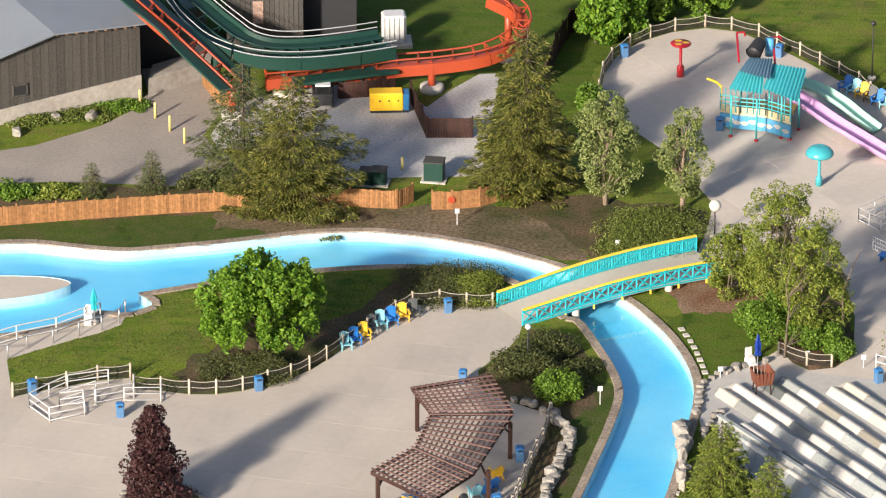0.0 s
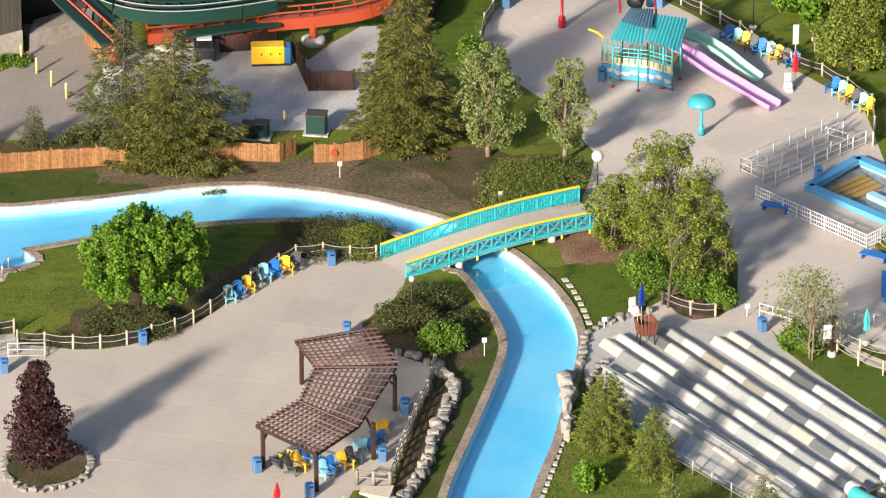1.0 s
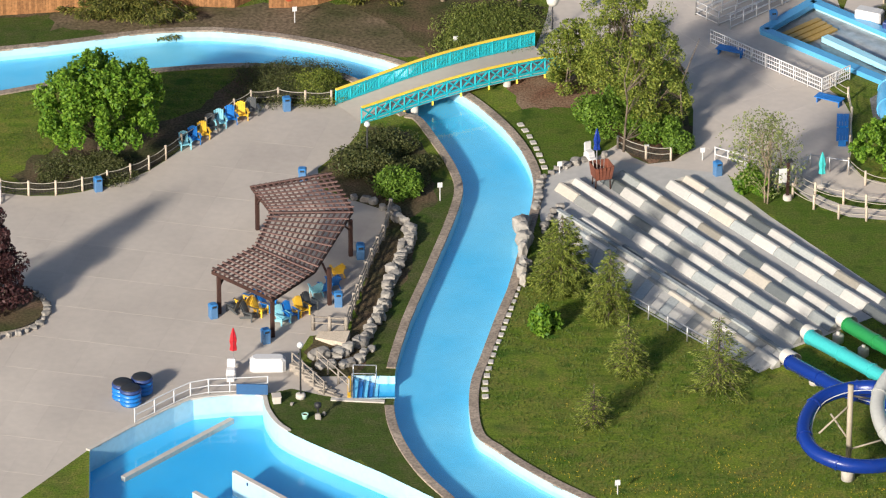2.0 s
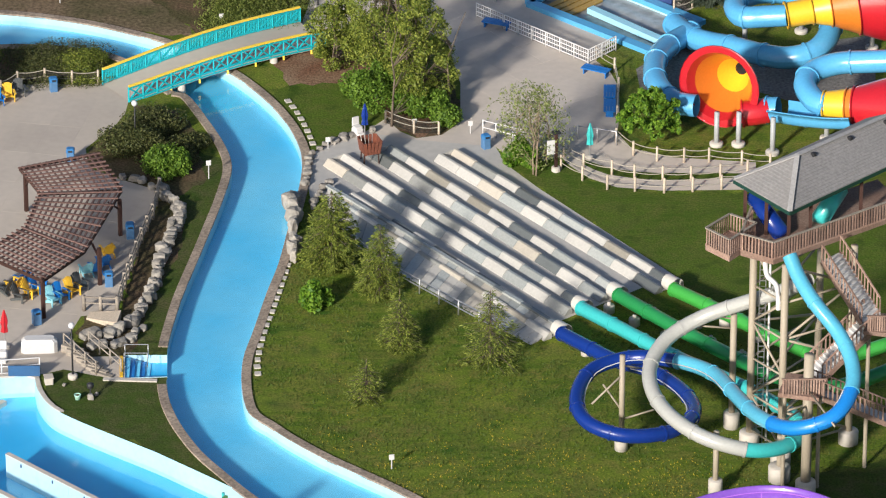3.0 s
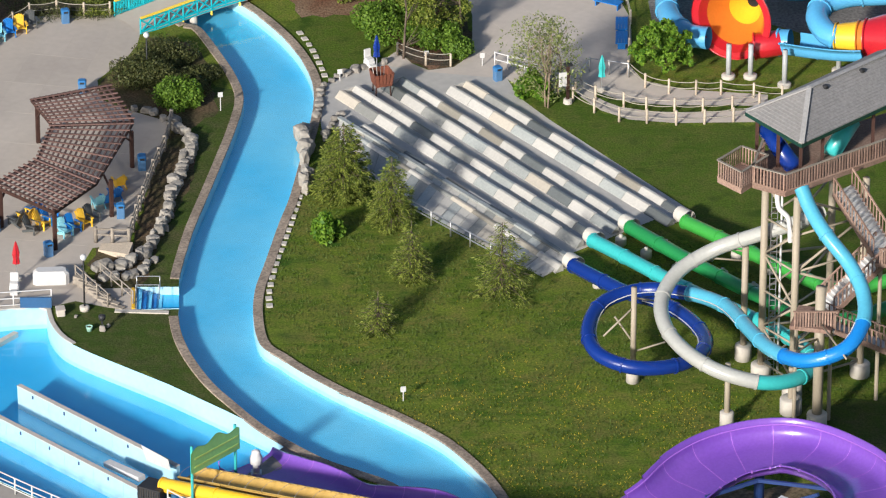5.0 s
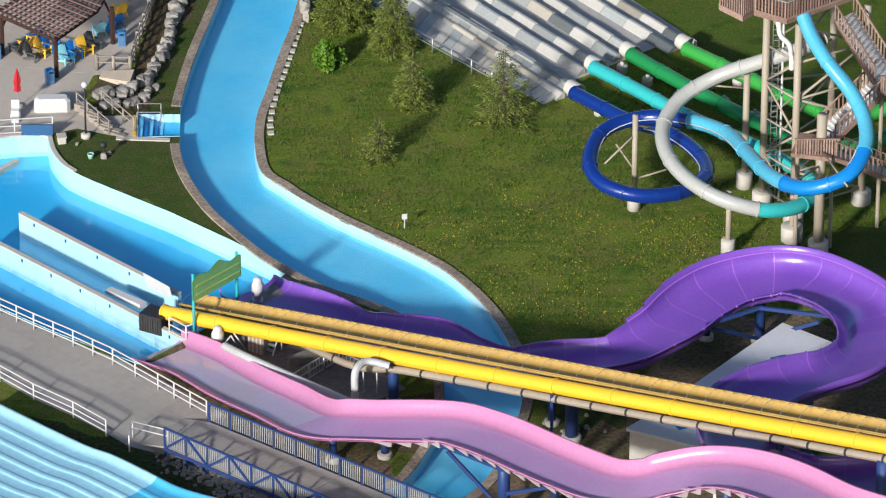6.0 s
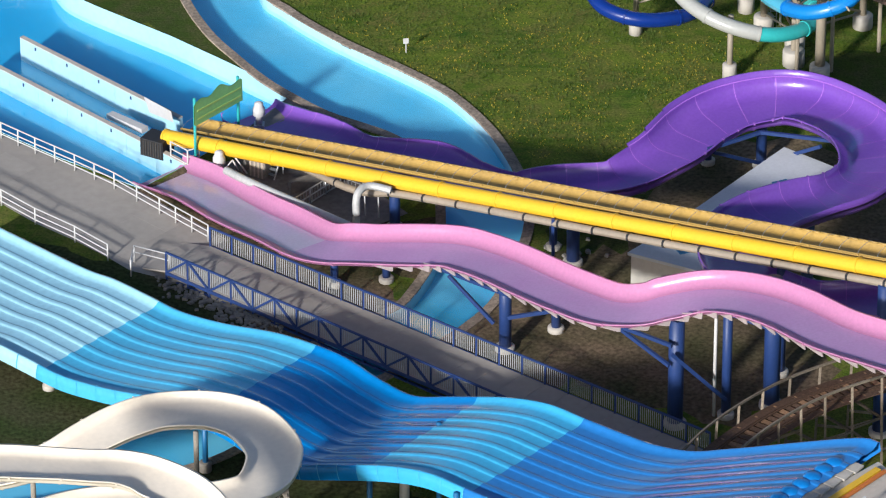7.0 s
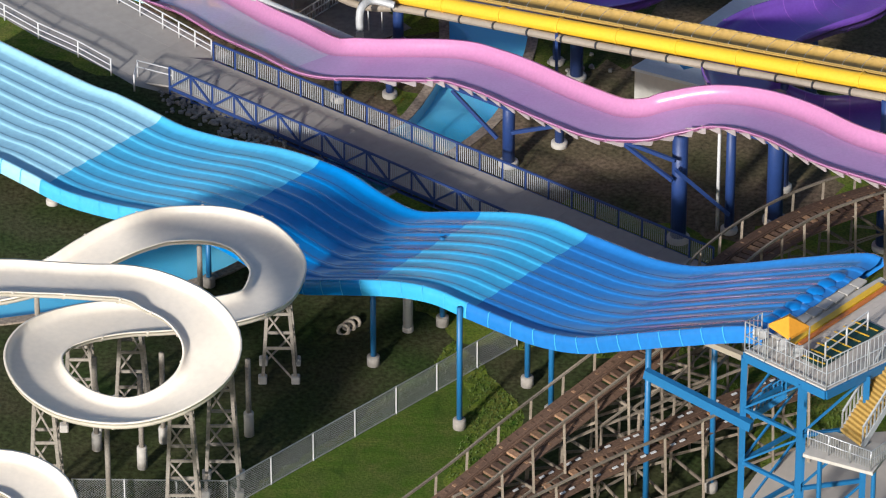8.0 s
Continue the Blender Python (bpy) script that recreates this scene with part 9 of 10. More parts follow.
    part("leg", Geo().rod((s, 0.4, 0), (s, 0.35, 1.35), 0.035, 0.035, 6), "white", root)
for k in range(5):
    part("tread", Geo().box((0, -0.38 + k * 0.17, 0.25 + k * 0.25), (0.6, 0.2, 0.04)), "galv", root)


# ---------------------------------------------------------------- gussets and columns of the pink and purple slides
def gussets(pts, w, h, mat, label, every=1.3, start=0.35, deep=0.55):
    path = even(curve(pts, 8), every)
    root = thing("slide_gusset", label, "bracket", "slide gussets")
    for i, p in enumerate(path[:-1]):
        if i < len(path) * start * 0.6:
            continue
        t = (path[i + 1] - p).normalized()
        r = t.cross(Vector((0, 0, 1))).normalized()
        a = p + r * (w / 2 + 0.06) + Vector((0, 0, h - 0.1))
        g = Geo()
        tip = a - Vector((0, 0, deep)) - r * 0.25
        n = t * 0.03
        vs = [a - t * 0.6, a + t * 0.62, tip + t * 0.5, tip + t * 0.35]
        g.add([v + r * 0.03 for v in vs] + [v - r * 0.03 for v in vs], [(0, 1, 2, 3), (7, 6, 5, 4), (0, 4, 5, 1), (1, 5, 6, 2), (2, 6, 7, 3), (3, 7, 4, 0)])
        part("fin", g, mat, root)


gussets(PINK, 3.6, 0.34, "fin", "pale triangular fins under the pink slide", 1.15, 0.62, 0.5)
gussets(PURPLE, 3.9, 1.0, "purple_light", "lilac triangular fins under the purple slide", 1.6, 1.45, 0.25)
for spot, h, r in [((2.82, -65.12, 0), 4.9, 0.34), ((5.6, -63.14, 0), 4.2, 0.26), ((11.79, -72.65, 0), 6.8, 0.42), ((14.52, -71.81, 0), 7.2, 0.26), ((16.97, -70.79, 0), 8.0, 0.45), ((17.56, -67.56, 0), 7.6, 0.3), ((22.62, -73.46, 0), 9.2, 0.4), ((-3.26, -52.37, 0), 3.4, 0.3), ((6.63, -56.12, 0), 4.6, 0.36), ((5.56, -54.43, 0), 4.0, 0.22), ((-6.53, -58.44, 0), 2.4, 0.22), ((-3.68, -57.96, 0), 3.0, 0.22), ((17.49, -45.36, 0), 4.2, 0.3), ((14.48, -45.04, 0), 3.6, 0.22), ((19.47, -58.31, 0), 5.2, 0.34)]:
    column(flat_at(spot), h, r, "navy", "navy steel column carrying the slides", r + 0.2, 0.3)
for a, b in [((-0.55, -64.01, 4.4), (2.94, -66.63, 4.4)), ((-0.24, -63.93, 4), (2.2, -64.81, 1.5)), ((2.93, -67.96, 3.8), (5.49, -68.51, 4.6)), ((8.43, -71.44, 5.6), (11.5, -73.69, 5.6)), ((8.74, -71.19, 5.2), (11.38, -73.41, 4.2)), ((14.31, -72.88, 7.2), (17.19, -74.96, 7.2)), ((14.22, -50.34, 4), (17.24, -48.78, 4.2)), ((17.24, -48.78, 4.2), (21.14, -50.42, 4.6)), ((14.57, -49.62, 3.4), (17.41, -46.75, 1)), ((5.43, -60.48, 5.5), (5.46, -60.26, 2.5)), ((17.41, -46.75, 1), (20.54, -50.01, 4)), ((11.51, -73.57, 5), (14.46, -72.49, 1.5))]:
    g = Geo()
    g.beam(a, b, 0.16, 0.2)
    solo("slide_beam", g, "navy", "navy steel beam bracing the slide columns", "beam", "slide beams")
g = Geo()
g.rod(flat_at((13.89, -71.7, 0)), Vector(flat_at((13.89, -71.7, 0))) + Vector((0, 0, 8)), 0.1, 0.09, 8)
solo("vent_pole", g, "white", "tall thin white pole beneath the pink slide", "pole", smooth=True)


def hut(name, label, corners, z, wall_mat):
    """A flat roofed hut under a slightly tilted metal roof."""
    root = thing(name, label, "building", "service huts")
    pts = [Vector((p[0], p[1], z)) for p in corners]
    g = Geo()
    quad(g, *[p + Vector((0, 0, 0.15)) for p in pts], thick=0.18)
    part("roof", g, "roof_white", root, "white metal roof")
    c = sum(pts, Vector()) / 4
    for a, b in zip(pts, pts[1:] + pts[:1]):
        a, b = c.lerp(a, 0.92), c.lerp(b, 0.92)
        g = Geo()
        quad(g, (a.x, a.y, 0), (b.x, b.y, 0), (b.x, b.y, z), (a.x, a.y, z))
        part("wall", g, wall_mat, root)
    q = pts[0].lerp(pts[2], 0.62) + Vector((0, 0, 0.17))
    part("hatch", Geo().box(q, (0.9, 0.7, 0.1), 0.4), "steel_blue", root)
    return root


hut("service_hut", "long hut with a white metal roof inside the purple bend", [(13.14, -55.08), (18.62, -47.92), (21.46, -50.24), (16.51, -56.91)], 2.6, "beige")
hut("pump_hut", "beige pump hut with a pale metal roof", [(9.55, -59.11), (10.89, -57.61), (14.64, -58.69), (13.42, -61.08)], 2.4, "cream")

# ---------------------------------------------------------------- truss walkway
def walkway():
    root = thing("truss_walkway", "navy steel truss walkway with a grey deck over the river", "bridge")
    z = 0.5
    far = [Vector(p) for p in [(-13.48, -55.06, 0.5), (13.52, -76.08, 0.5)]]
    near = [Vector(p) for p in [(-15.82, -57.73, 0.5), (11, -79.19, 0.5)]]
    n = 22
    for i in range(n):
        a, b = near[0].lerp(near[1], i / n), near[0].lerp(near[1], (i + 0.99) / n)
        c, d = far[0].lerp(far[1], (i + 0.99) / n), far[0].lerp(far[1], i / n)
        g = Geo()
        quad(g, a, b, c, d, thick=0.12)
        part("deck_panel", g, "concrete_deck", root)
    back = (near[0] - near[1]).normalized() * 1.8 + Vector((0, 0, -0.47))
    g = Geo()
    quad(g, near[0] + back, near[0], far[0], far[0] + back, thick=0.1)
    part("ramp", g, "concrete_deck", root)
    for line, truss in ((far, False), (near, True)):
        for h, mat, s in ((1.2, "navy", 0.1), (-0.1, "navy", 0.18)) + (((-0.45, "navy", 0.12),) if truss else ()):
            g = Geo()
            g.beam(line[0] + Vector((0, 0, h)), line[1] + Vector((0, 0, h)), s, s)
            part("chord", g, mat, root)
        for i in range(n + 1):
            p = line[0].lerp(line[1], i / n)
            part("upright", Geo().beam(p + Vector((0, 0, -0.4)), p + Vector((0, 0, 1.2)), 0.1, 0.1, (0, 1, 0)), "navy", root)
            if truss and i < n:
                q = line[0].lerp(line[1], (i + 1) / n)
                u, v = (1.2, -0.1) if i % 2 else (-0.1, 1.2)
                part("diagonal", Geo().beam(p + Vector((0, 0, u)), q + Vector((0, 0, v)), 0.1, 0.12), "navy", root)
        m = 260
        for i in range(m):
            p = line[0].lerp(line[1], (i + 0.5) / m) + Vector((0, 0.06, 0))
            part("baluster", Geo().beam(p + Vector((0, 0, 0.1)), p + Vector((0, 0, 1.08)), 0.035, 0.02, (0.3, 1, 0)), "galv", root)
    for t in (0.02, 0.52, 0.9):
        p = near[0].lerp(near[1], t).lerp(far[0].lerp(far[1], t), 0.3)
        part("pier", Geo().rod((p.x, p.y, -0.9), (p.x, p.y, z - 0.1), 0.35, 0.35, 12), "concrete_deck", root, smooth=True)


walkway()
railing([(-33.49, -36.12), (-28.28, -40.21), (-25.88, -42.28), (-23.83, -44.02), (-21.48, -45.93), (-19.14, -47.95), (-16.47, -50.75), (-13.64, -53.71)], "white pipe railing between walkway and pool", step=1.6, rails=(1.05, 0.65, 0.3))
railing([(-32.91, -43.32), (-27.78, -47.65), (-25.4, -49.84), (-23.38, -51.88), (-21.06, -53.84), (-19.14, -55.79)], "white pipe railing on the walkway's open side", step=2.2, rails=(1.05, 0.65, 0.3))
railing([(-17.78, -57.47), (-17.66, -55.96), (-15.69, -56.87)], "white pipe railing at the truss walkway", step=1.6, rails=(1.05, 0.65))
g = Geo()
rng = random.Random(5)
stones = [((-14.9, -57.86, 0), 1.0), ((-13.29, -59.17, 0), 1.0), ((-11.71, -60.36, 0), 1.0), ((-10.44, -61.54, 0), 1.0), ((-11.99, -61.25, 0), 1.0), ((-14.08, -58.88, 0), 1.0), ((-10.72, -62.42, 0), 1.0), ((-12.8, -60.06, 0), 1.0)]
for spot, _ in stones:
    for k in range(70):
        x, y, s = spot[0] + rng.gauss(0, 0.8), spot[1] + rng.gauss(0, 0.6), rng.uniform(0.08, 0.2)
        g.box((x, y, s * 0.3), (s * 1.6, s * 1.2, s), rng.random() * 3, s * 0.2)
tagged(solo("riprap", g, "stone", "loose grey riprap stones under the walkway", "stones"), kind="stuff")


# ---------------------------------------------------------------- many-lane racing slide
RIM = [(-26.49, -65.56, 1.31), (-24.54, -67.32, 1.58), (-22.61, -69.06, 1.6), (-20.71, -70.78, 1.61), (-18.18, -73.06, 2.24), (-15.05, -75.88, 3.33), (-11.99, -78.65, 3.8), (-9.88, -80.55, 3.46), (-8.09, -82.17, 3.47), (-6.01, -84.05, 4.59), (-3.09, -86.68, 6.2), (-1.07, -88.51, 6.98), (0.64, -90.06, 7.14), (2.62, -91.85, 7.34), (4.29, -93.36, 7.6), (6.22, -95.11, 8.36), (8.12, -96.82, 9.64), (10.79, -99.25, 11.53), (13.93, -102.09, 13.65), (14.9, -102.95, 13.9)]


def racer():
    root = thing("racing_slide", "broad blue racing slide with eight parallel lanes and humps", "water slide")
    path = even(curve([(-32, -60.59, 1.26)] + RIM, 6), 0.5)
    lane, n = 1.09, 8
    wide = lane * n
    prof = [(0.4, -0.45), (0.4, -0.1), (0.3, 0.34), (0.16, 0.38), (0.06, 0.25), (0.0, 0.1)]
    for k in range(n):
        x0 = -k * lane
        if k:  # a half-round divider
            prof += [(x0 + 0.2 * math.cos(math.pi * m / 7), 0.05 * math.sin(math.pi * m / 7) - 0.03) for m in range(8)]
        prof += [(x0 - lane * j, -0.03 - 0.02 * math.sin(math.pi * j)) for j in (0.24, 0.37, 0.5, 0.63, 0.76)]
    prof += [(-wide, 0.08), (-wide - 0.08, 0.16), (-wide - 0.18, 0.2), (-wide - 0.3, 0.17), (-wide - 0.4, -0.4), (0.4, -0.45)]
    bands = [(-21.6, "racer_pale"), (-13.2, "racer_cyan"), (-4.6, "blue_deep"), (0.8, "racer_sky"), (99, "racer_blue")]
    for lo, hi in spans(len(path), 0.5, 1.5):
        seg = path[lo:hi + 1]
        mid = seg[len(seg) // 2].x
        mat = next(m for x, m in bands if mid <= x)
        g = Geo()
        g.sweep(path, prof, span=(lo, hi))
        sec = part("section", g, mat, root, smooth=True)
        g = Geo()
        d = (seg[1] - seg[0]).normalized() * 0.03
        g.sweep([seg[0] - d, seg[0] + d], [(x + 0.03, z + 0.02) for x, z in prof[:4]])
        part("flange", g, "racer_cyan", sec)
    return path


M["blue_deep"] = material("deep_blue_gelcoat", (0.015, 0.21, 0.58), 0.16, vary=0.06, stain=0.4, coat=0.6, grain=3)
M["racer_pale"] = material("pale_racer_gelcoat", (0.38, 0.68, 0.82), 0.14, vary=0.06, stain=0.4, coat=0.6, grain=3)
M["racer_cyan"] = material("cyan_racer_gelcoat", (0.1, 0.46, 0.74), 0.16, vary=0.06, stain=0.4, coat=0.6, grain=3)
M["racer_sky"] = material("sky_racer_gelcoat", (0.075, 0.42, 0.72), 0.16, vary=0.06, stain=0.4, coat=0.6, grain=3)
M["racer_blue"] = material("blue_racer_gelcoat", (0.035, 0.2, 0.56), 0.16, vary=0.06, stain=0.4, coat=0.6, grain=3)
racer_path = racer()
for spot, h in [((0.17, -90.37, 0), 7.3), ((-4.27, -84.59, 0), 4.6), ((3.65, -86.5, 0), 6.5), ((4.83, -89.23, 0), 7.0), ((-0.72, -80.87, 0), 5.4), ((9.44, -97.49, 0), 9.6), ((12.76, -95.91, 0), 11.0), ((-13, -77.12, 0), 3.0)]:
    column(flat_at(spot), h, 0.15, "steel_blue", "slim blue steel column carrying the racing slide", 0.34, 0.55, "foundation")
column(flat_at((-2.51, -81.41, 0)), 4.2, 0.26, "white", "white concrete column under the racing slide", 0.3, 0.3)
column(flat_at((-21.67, -69.08, 0)), 1.2, 0.3, "concrete_light", "pale concrete pedestal under the racing slide", 0.35, 0.3)


# ---------------------------------------------------------------- launch platform
def platform():
    root = thing("launch_platform", "blue steel launch platform with grey decking and railings", "platform")
    z = 13.6
    c = [Vector((x, y, z)) for x, y in [(13.81, -103.78), (17.55, -107.06), (23.72, -101.94), (20.73, -97.2)]]
    n = 16
    for i in range(n):
        a, b = c[0].lerp(c[1], i / n), c[0].lerp(c[1], (i + 0.97) / n)
        d, e = c[3].lerp(c[2], i / n), c[3].lerp(c[2], (i + 0.97) / n)
        g = Geo()
        quad(g, a, b, e, d, thick=0.1)
        part("deck_panel", g, "concrete_grey" if 3 < i < 14 else "concrete_light", root)
    for a, b in ((c[0], c[1]), (c[1], c[2]), (c[0], c[3]), (c[0].lerp(c[3], 0.5), c[1].lerp(c[2], 0.5))):
        part("beam", Geo().beam(a - Vector((0, 0, 0.3)), b - Vector((0, 0, 0.3)), 0.2, 0.45), "steel_blue", root)
    legs = [c[0], c[0].lerp(c[1], 0.7), c[1].lerp(c[2], 0.33), c[0].lerp(c[3], 0.45), c[1].lerp(c[2], 0.8)]
    for p in legs:
        part("leg", Geo().beam((p.x, p.y, 0), (p.x, p.y, z - 0.3), 0.3, 0.3, (0, 1, 0)), "steel_blue", root)
    for k in range(4):
        z0, z1 = 1.0 + k * 3.1, 3.9 + k * 3.1
        for i, j in ((0, 1), (1, 2), (0, 3)):
            a, b = legs[i], legs[j]
            part("strut", Geo().beam((a.x, a.y, z0), (b.x, b.y, z0), 0.16, 0.2), "steel_blue", root)
            part("brace", Geo().beam((a.x, a.y, z0), (b.x, b.y, z1), 0.1, 0.1), "steel_blue", root)
    a = Vector((9.09, -103.31, 12.2))
    part("girder", Geo().beam((9.17, -101.16, 10.6), (14.22, -104.3, 9.6), 0.35, 0.5), "steel_blue", root)
    part("girder", Geo().beam((11.86, -99.99, 11.8), (14.43, -101.36, 11.4), 0.3, 0.3), "beige", root, "beige water pipe")
    off = Vector((0, 0, 0))
    beam0, beam1 = Vector((16.11, -103.22, 13.75)), Vector((20.67, -98.09, 13.75))
    part("threshold", Geo().beam(beam0, beam1, 0.35, 0.12), "yellow", root, "yellow painted threshold")
    part("threshold", Geo().beam(beam0 + Vector((0.35, -0.1, -0.03)), beam1 + Vector((0.35, -0.1, -0.03)), 0.2, 0.1), "orange", root, "orange stripe")
    for k in range(8):
        p = beam0.lerp(beam1, (k + 0.5) / 8) + Vector((-0.9, 0.5, -0.02))
        part("pad", Geo().box(p, (0.8, 0.7, 0.1), 0.95, 0.02), "concrete_light", root)
        q = p + Vector((-0.9, 0.35, 0.1))
        g = Geo()
        g.lathe(q, [(0.5, -0.25), (0.48, 0.0), (0.36, 0.1), (0.1, 0.14)], 12)
        part("lane_start", g, "blue_mid", root, smooth=True)
    mat0, mat1 = Vector((16.66, -104.74, 13.66)), Vector((19.81, -101.4, 13.66))
    part("mat", Geo().beam(mat0 + Vector((0.3, -0.1, 0)), mat1 + Vector((0.3, -0.1, 0)), 1.3, 0.05), "forest", root, "green queue mat")
    for k in range(7):
        p = mat0.lerp(mat1, (k + 0.5) / 7)
        part("lane_mark", Geo().beam(p + Vector((-0.5, 0.4, 0.04)), p + Vector((0.7, -0.5, 0.04)), 0.08, 0.02), "yellow", root)
    return c


deck = platform()
railing([deck[0].lerp(deck[3], 0.12), deck[0], deck[1], deck[2]], "grey steel mesh railing of the launch platform", 1.7, (1.7, 0.9, 0.15), 1.3, "galv", 0.035, bars=0.28)
railing([(17.61, -104.72, 13.65), (19.78, -102.03, 13.65)], "white pipe queue rail on the platform", 1.1, (1.1, 0.6), 1.4)
root = thing("canopy_tent", "small orange canopy over the control stand", "canopy")
top = Vector((15.84, -104.22, 15.9))
g = Geo()
ring = [top + Vector((x, y, -0.5)) for x, y in ((-0.95, 0.1), (0.0, -1.1), (1.0, -0.1), (0.1, 1.0))]
g.add([top] + ring + [p - Vector((0, 0, 0.15)) for p in ring], [(0, 1, 2), (0, 2, 3), (0, 3, 4), (0, 4, 1)] + [(1 + i, 5 + i, 5 + (i + 1) % 4, 1 + (i + 1) % 4) for i in range(4)])
part("canopy", g, "amber", root)
for p in ring:
    part("pole", Geo().rod((p.x, p.y, 13.6), (p.x, p.y, p.z), 0.04, 0.04, 6), "steel", root)
for spot, s in [((14.67, -103.52, 14.4), 0.5), ((14.4, -103.32, 14.4), 0.45), ((16.3, -104.68, 14.2), 0.55), ((15.59, -104.09, 14.2), 0.6)]:
    g = Geo()
    g.box(spot, (s, 0.1, s), 0.5, 0.02)
    solo("control_panel", g, "white", "white panel on the platform railing", "panel", "control panels")
stair("stairs", "steel stair flight with yellow edged treads", (18.93, -106.47, 10.4), (20.97, -105.07, 13.4), 1.6, "galv", "tan", group="stairs")
stair("stairs", "short steel stair flight beside the platform", (14.68, -100.73, 8), (16.23, -101.72, 10), 1.0, "steel_blue", "steel", group="stairs")
root = thing("stair_landing", "grey steel landing with mesh railings", "landing", "stair landings")
c = Vector((18.67, -107.32, 10.2))
part("deck", Geo().box(c, (3.6, 2.4, 0.18), -0.45), "concrete_light", root)
for x in (-1.3, 1.3):
    part("leg", Geo().rod((c.x + x, c.y, 0), (c.x + x, c.y, c.z), 0.12, 0.12, 8), "steel_blue", root)
railing([c + Vector((-1.9, 0.2, 0.1)), c + Vector((1.0, -1.7, 0.1)), c + Vector((2.0, -0.6, 0.1))], "grey steel railing of the landing", 1.1, (1.1, 0.6), 1.0, "steel", 0.035, bars=0.14)


# ---------------------------------------------------------------- wooden coaster
def wooden_coaster(name, label, pts, wide=2.0, rails=True, every=2.2, dashes=False):
    root = thing(name, label, "roller coaster", "wooden coaster")
    path = even(curve(pts, 8), 0.55)
    for seg in cut_runs(path, 3.3):
        for x, w, h, mat in ((-0.6, 0.3, 0.25, "track"), (0.6, 0.3, 0.25, "track")):
            g = Geo()
            g.sweep(seg, [(x - w / 2, -h), (x - w / 2, 0), (x + w / 2, 0), (x + w / 2, -h), (x - w / 2, -h)], ends=True)
            part("stringer", g, mat, root)
        for x in (-0.6, 0.6):
            g = Geo()
            g.sweep(seg, [(x - 0.05, 0), (x - 0.05, 0.05), (x + 0.05, 0.05), (x + 0.05, 0)])
            part("running_rail", g, "track", root)
        if rails:
            for s in (-1, 1):
                g = Geo()
                o = s * (wide / 2 + 0.25)
                g.sweep(seg, [(o - 0.05, 0.95), (o - 0.05, 1.07), (o + 0.05, 1.07), (o + 0.05, 0.95), (o - 0.05, 0.95)], ends=True)
                part("handrail", g, "timber", root)
                g = Geo()
                o = s * (wide / 2 - 0.02)
                g.sweep(seg, [(o - 0.2, -0.12), (o - 0.2, -0.06), (o + 0.2, -0.06), (o + 0.2, -0.12), (o - 0.2, -0.12)], ends=True)
                part("catwalk", g, "track", root)
    for i in range(len(path) - 1):
        t = (path[i + 1] - path[i]).normalized()
        r = t.cross(Vector((0, 0, 1))).normalized()
        part("crosstie", Geo().beam(path[i] - r * wide / 2 - Vector((0, 0, 0.14)), path[i] + r * wide / 2 - Vector((0, 0, 0.14)), 0.36, 0.14), "track_pale" if i % 3 == 0 else "track", root)
        if dashes and i % 3 != 2:
            for s in (-0.85, 0.85):
                part("cleat", Geo().beam(path[i] + r * s, path[i] + r * s + t * 0.3, 0.12, 0.05), "white", root)
    k = max(2, round(every / 0.55))
    prev = None
    for i in range(0, len(path) - 1, k):
        p = path[i]
        t = (path[min(i + 1, len(path) - 1)] - p).normalized()
        r = t.cross(Vector((0, 0, 1))).normalized()
        feet = []
        for s in (-1, 1):
            a = p + r * s * (wide / 2 + 0.2)
            f = Vector((a.x, a.y, 0)) + Vector((r.x, r.y, 0)) * s * 0.25
            part("bent_post", Geo().beam(f, a + Vector((0, 0, 1.0 if rails else -0.2)), 0.13, 0.13, (0, 1, 0)), "timber", root)
            feet.append((f, a))
        for z in range(1, int(p.z), 2):
            a, b = feet[0][0].lerp(feet[0][1], z / p.z), feet[1][0].lerp(feet[1][1], z / p.z)
            c = feet[1][0].lerp(feet[1][1], min(1, (z + 2) / p.z))
            part("girt", Geo().beam(a, b, 0.08, 0.16), "timber", root)
            part("cross_brace", Geo().beam(a, c, 0.06, 0.14), "timber", root)
            if prev:
                q = prev[0][0].lerp(prev[0][1], min(1, (z + 1) / p.z))
                part("cross_brace", Geo().beam(q, a, 0.06, 0.14), "timber", root)
                q = prev[1][0].lerp(prev[1][1], z / p.z)
                part("girt", Geo().beam(q, b, 0.06, 0.14), "timber", root)
        prev = feet


wooden_coaster("wooden_coaster", "brown wooden coaster track rising on timber bents", [(-1.85, -103.47, 3), (0.64, -101.39, 3.8), (3.14, -98.97, 4.6), (5.39, -96.93, 5.3), (7.66, -94.91, 6), (9.67, -92.91, 6.5), (11.59, -89.82, 6.6), (13.6, -85.43, 6.2), (16.08, -81.39, 5.6), (18.88, -77.99, 5), (22.55, -74.93, 4.4), (25.39, -73.34, 4)])
wooden_coaster("wooden_coaster", "lower wooden coaster track behind timber bents", [(0.64, -102.66, 2.6), (3.98, -100.28, 2.9), (7.08, -98.06, 3.2), (9.91, -96.52, 3.5), (12.77, -94.66, 3.7), (15.67, -92.78, 3.8), (19.15, -91.14, 3.9)], dashes=True)


# ---------------------------------------------------------------- timber towers of the white slide
def timber_tower(foot, high, label="weathered timber tower carrying the white slide", spread=0.85, top=0.45):
    root = thing("timber_tower", label, "tower", "timber slide towers", at=foot)
    legs = []
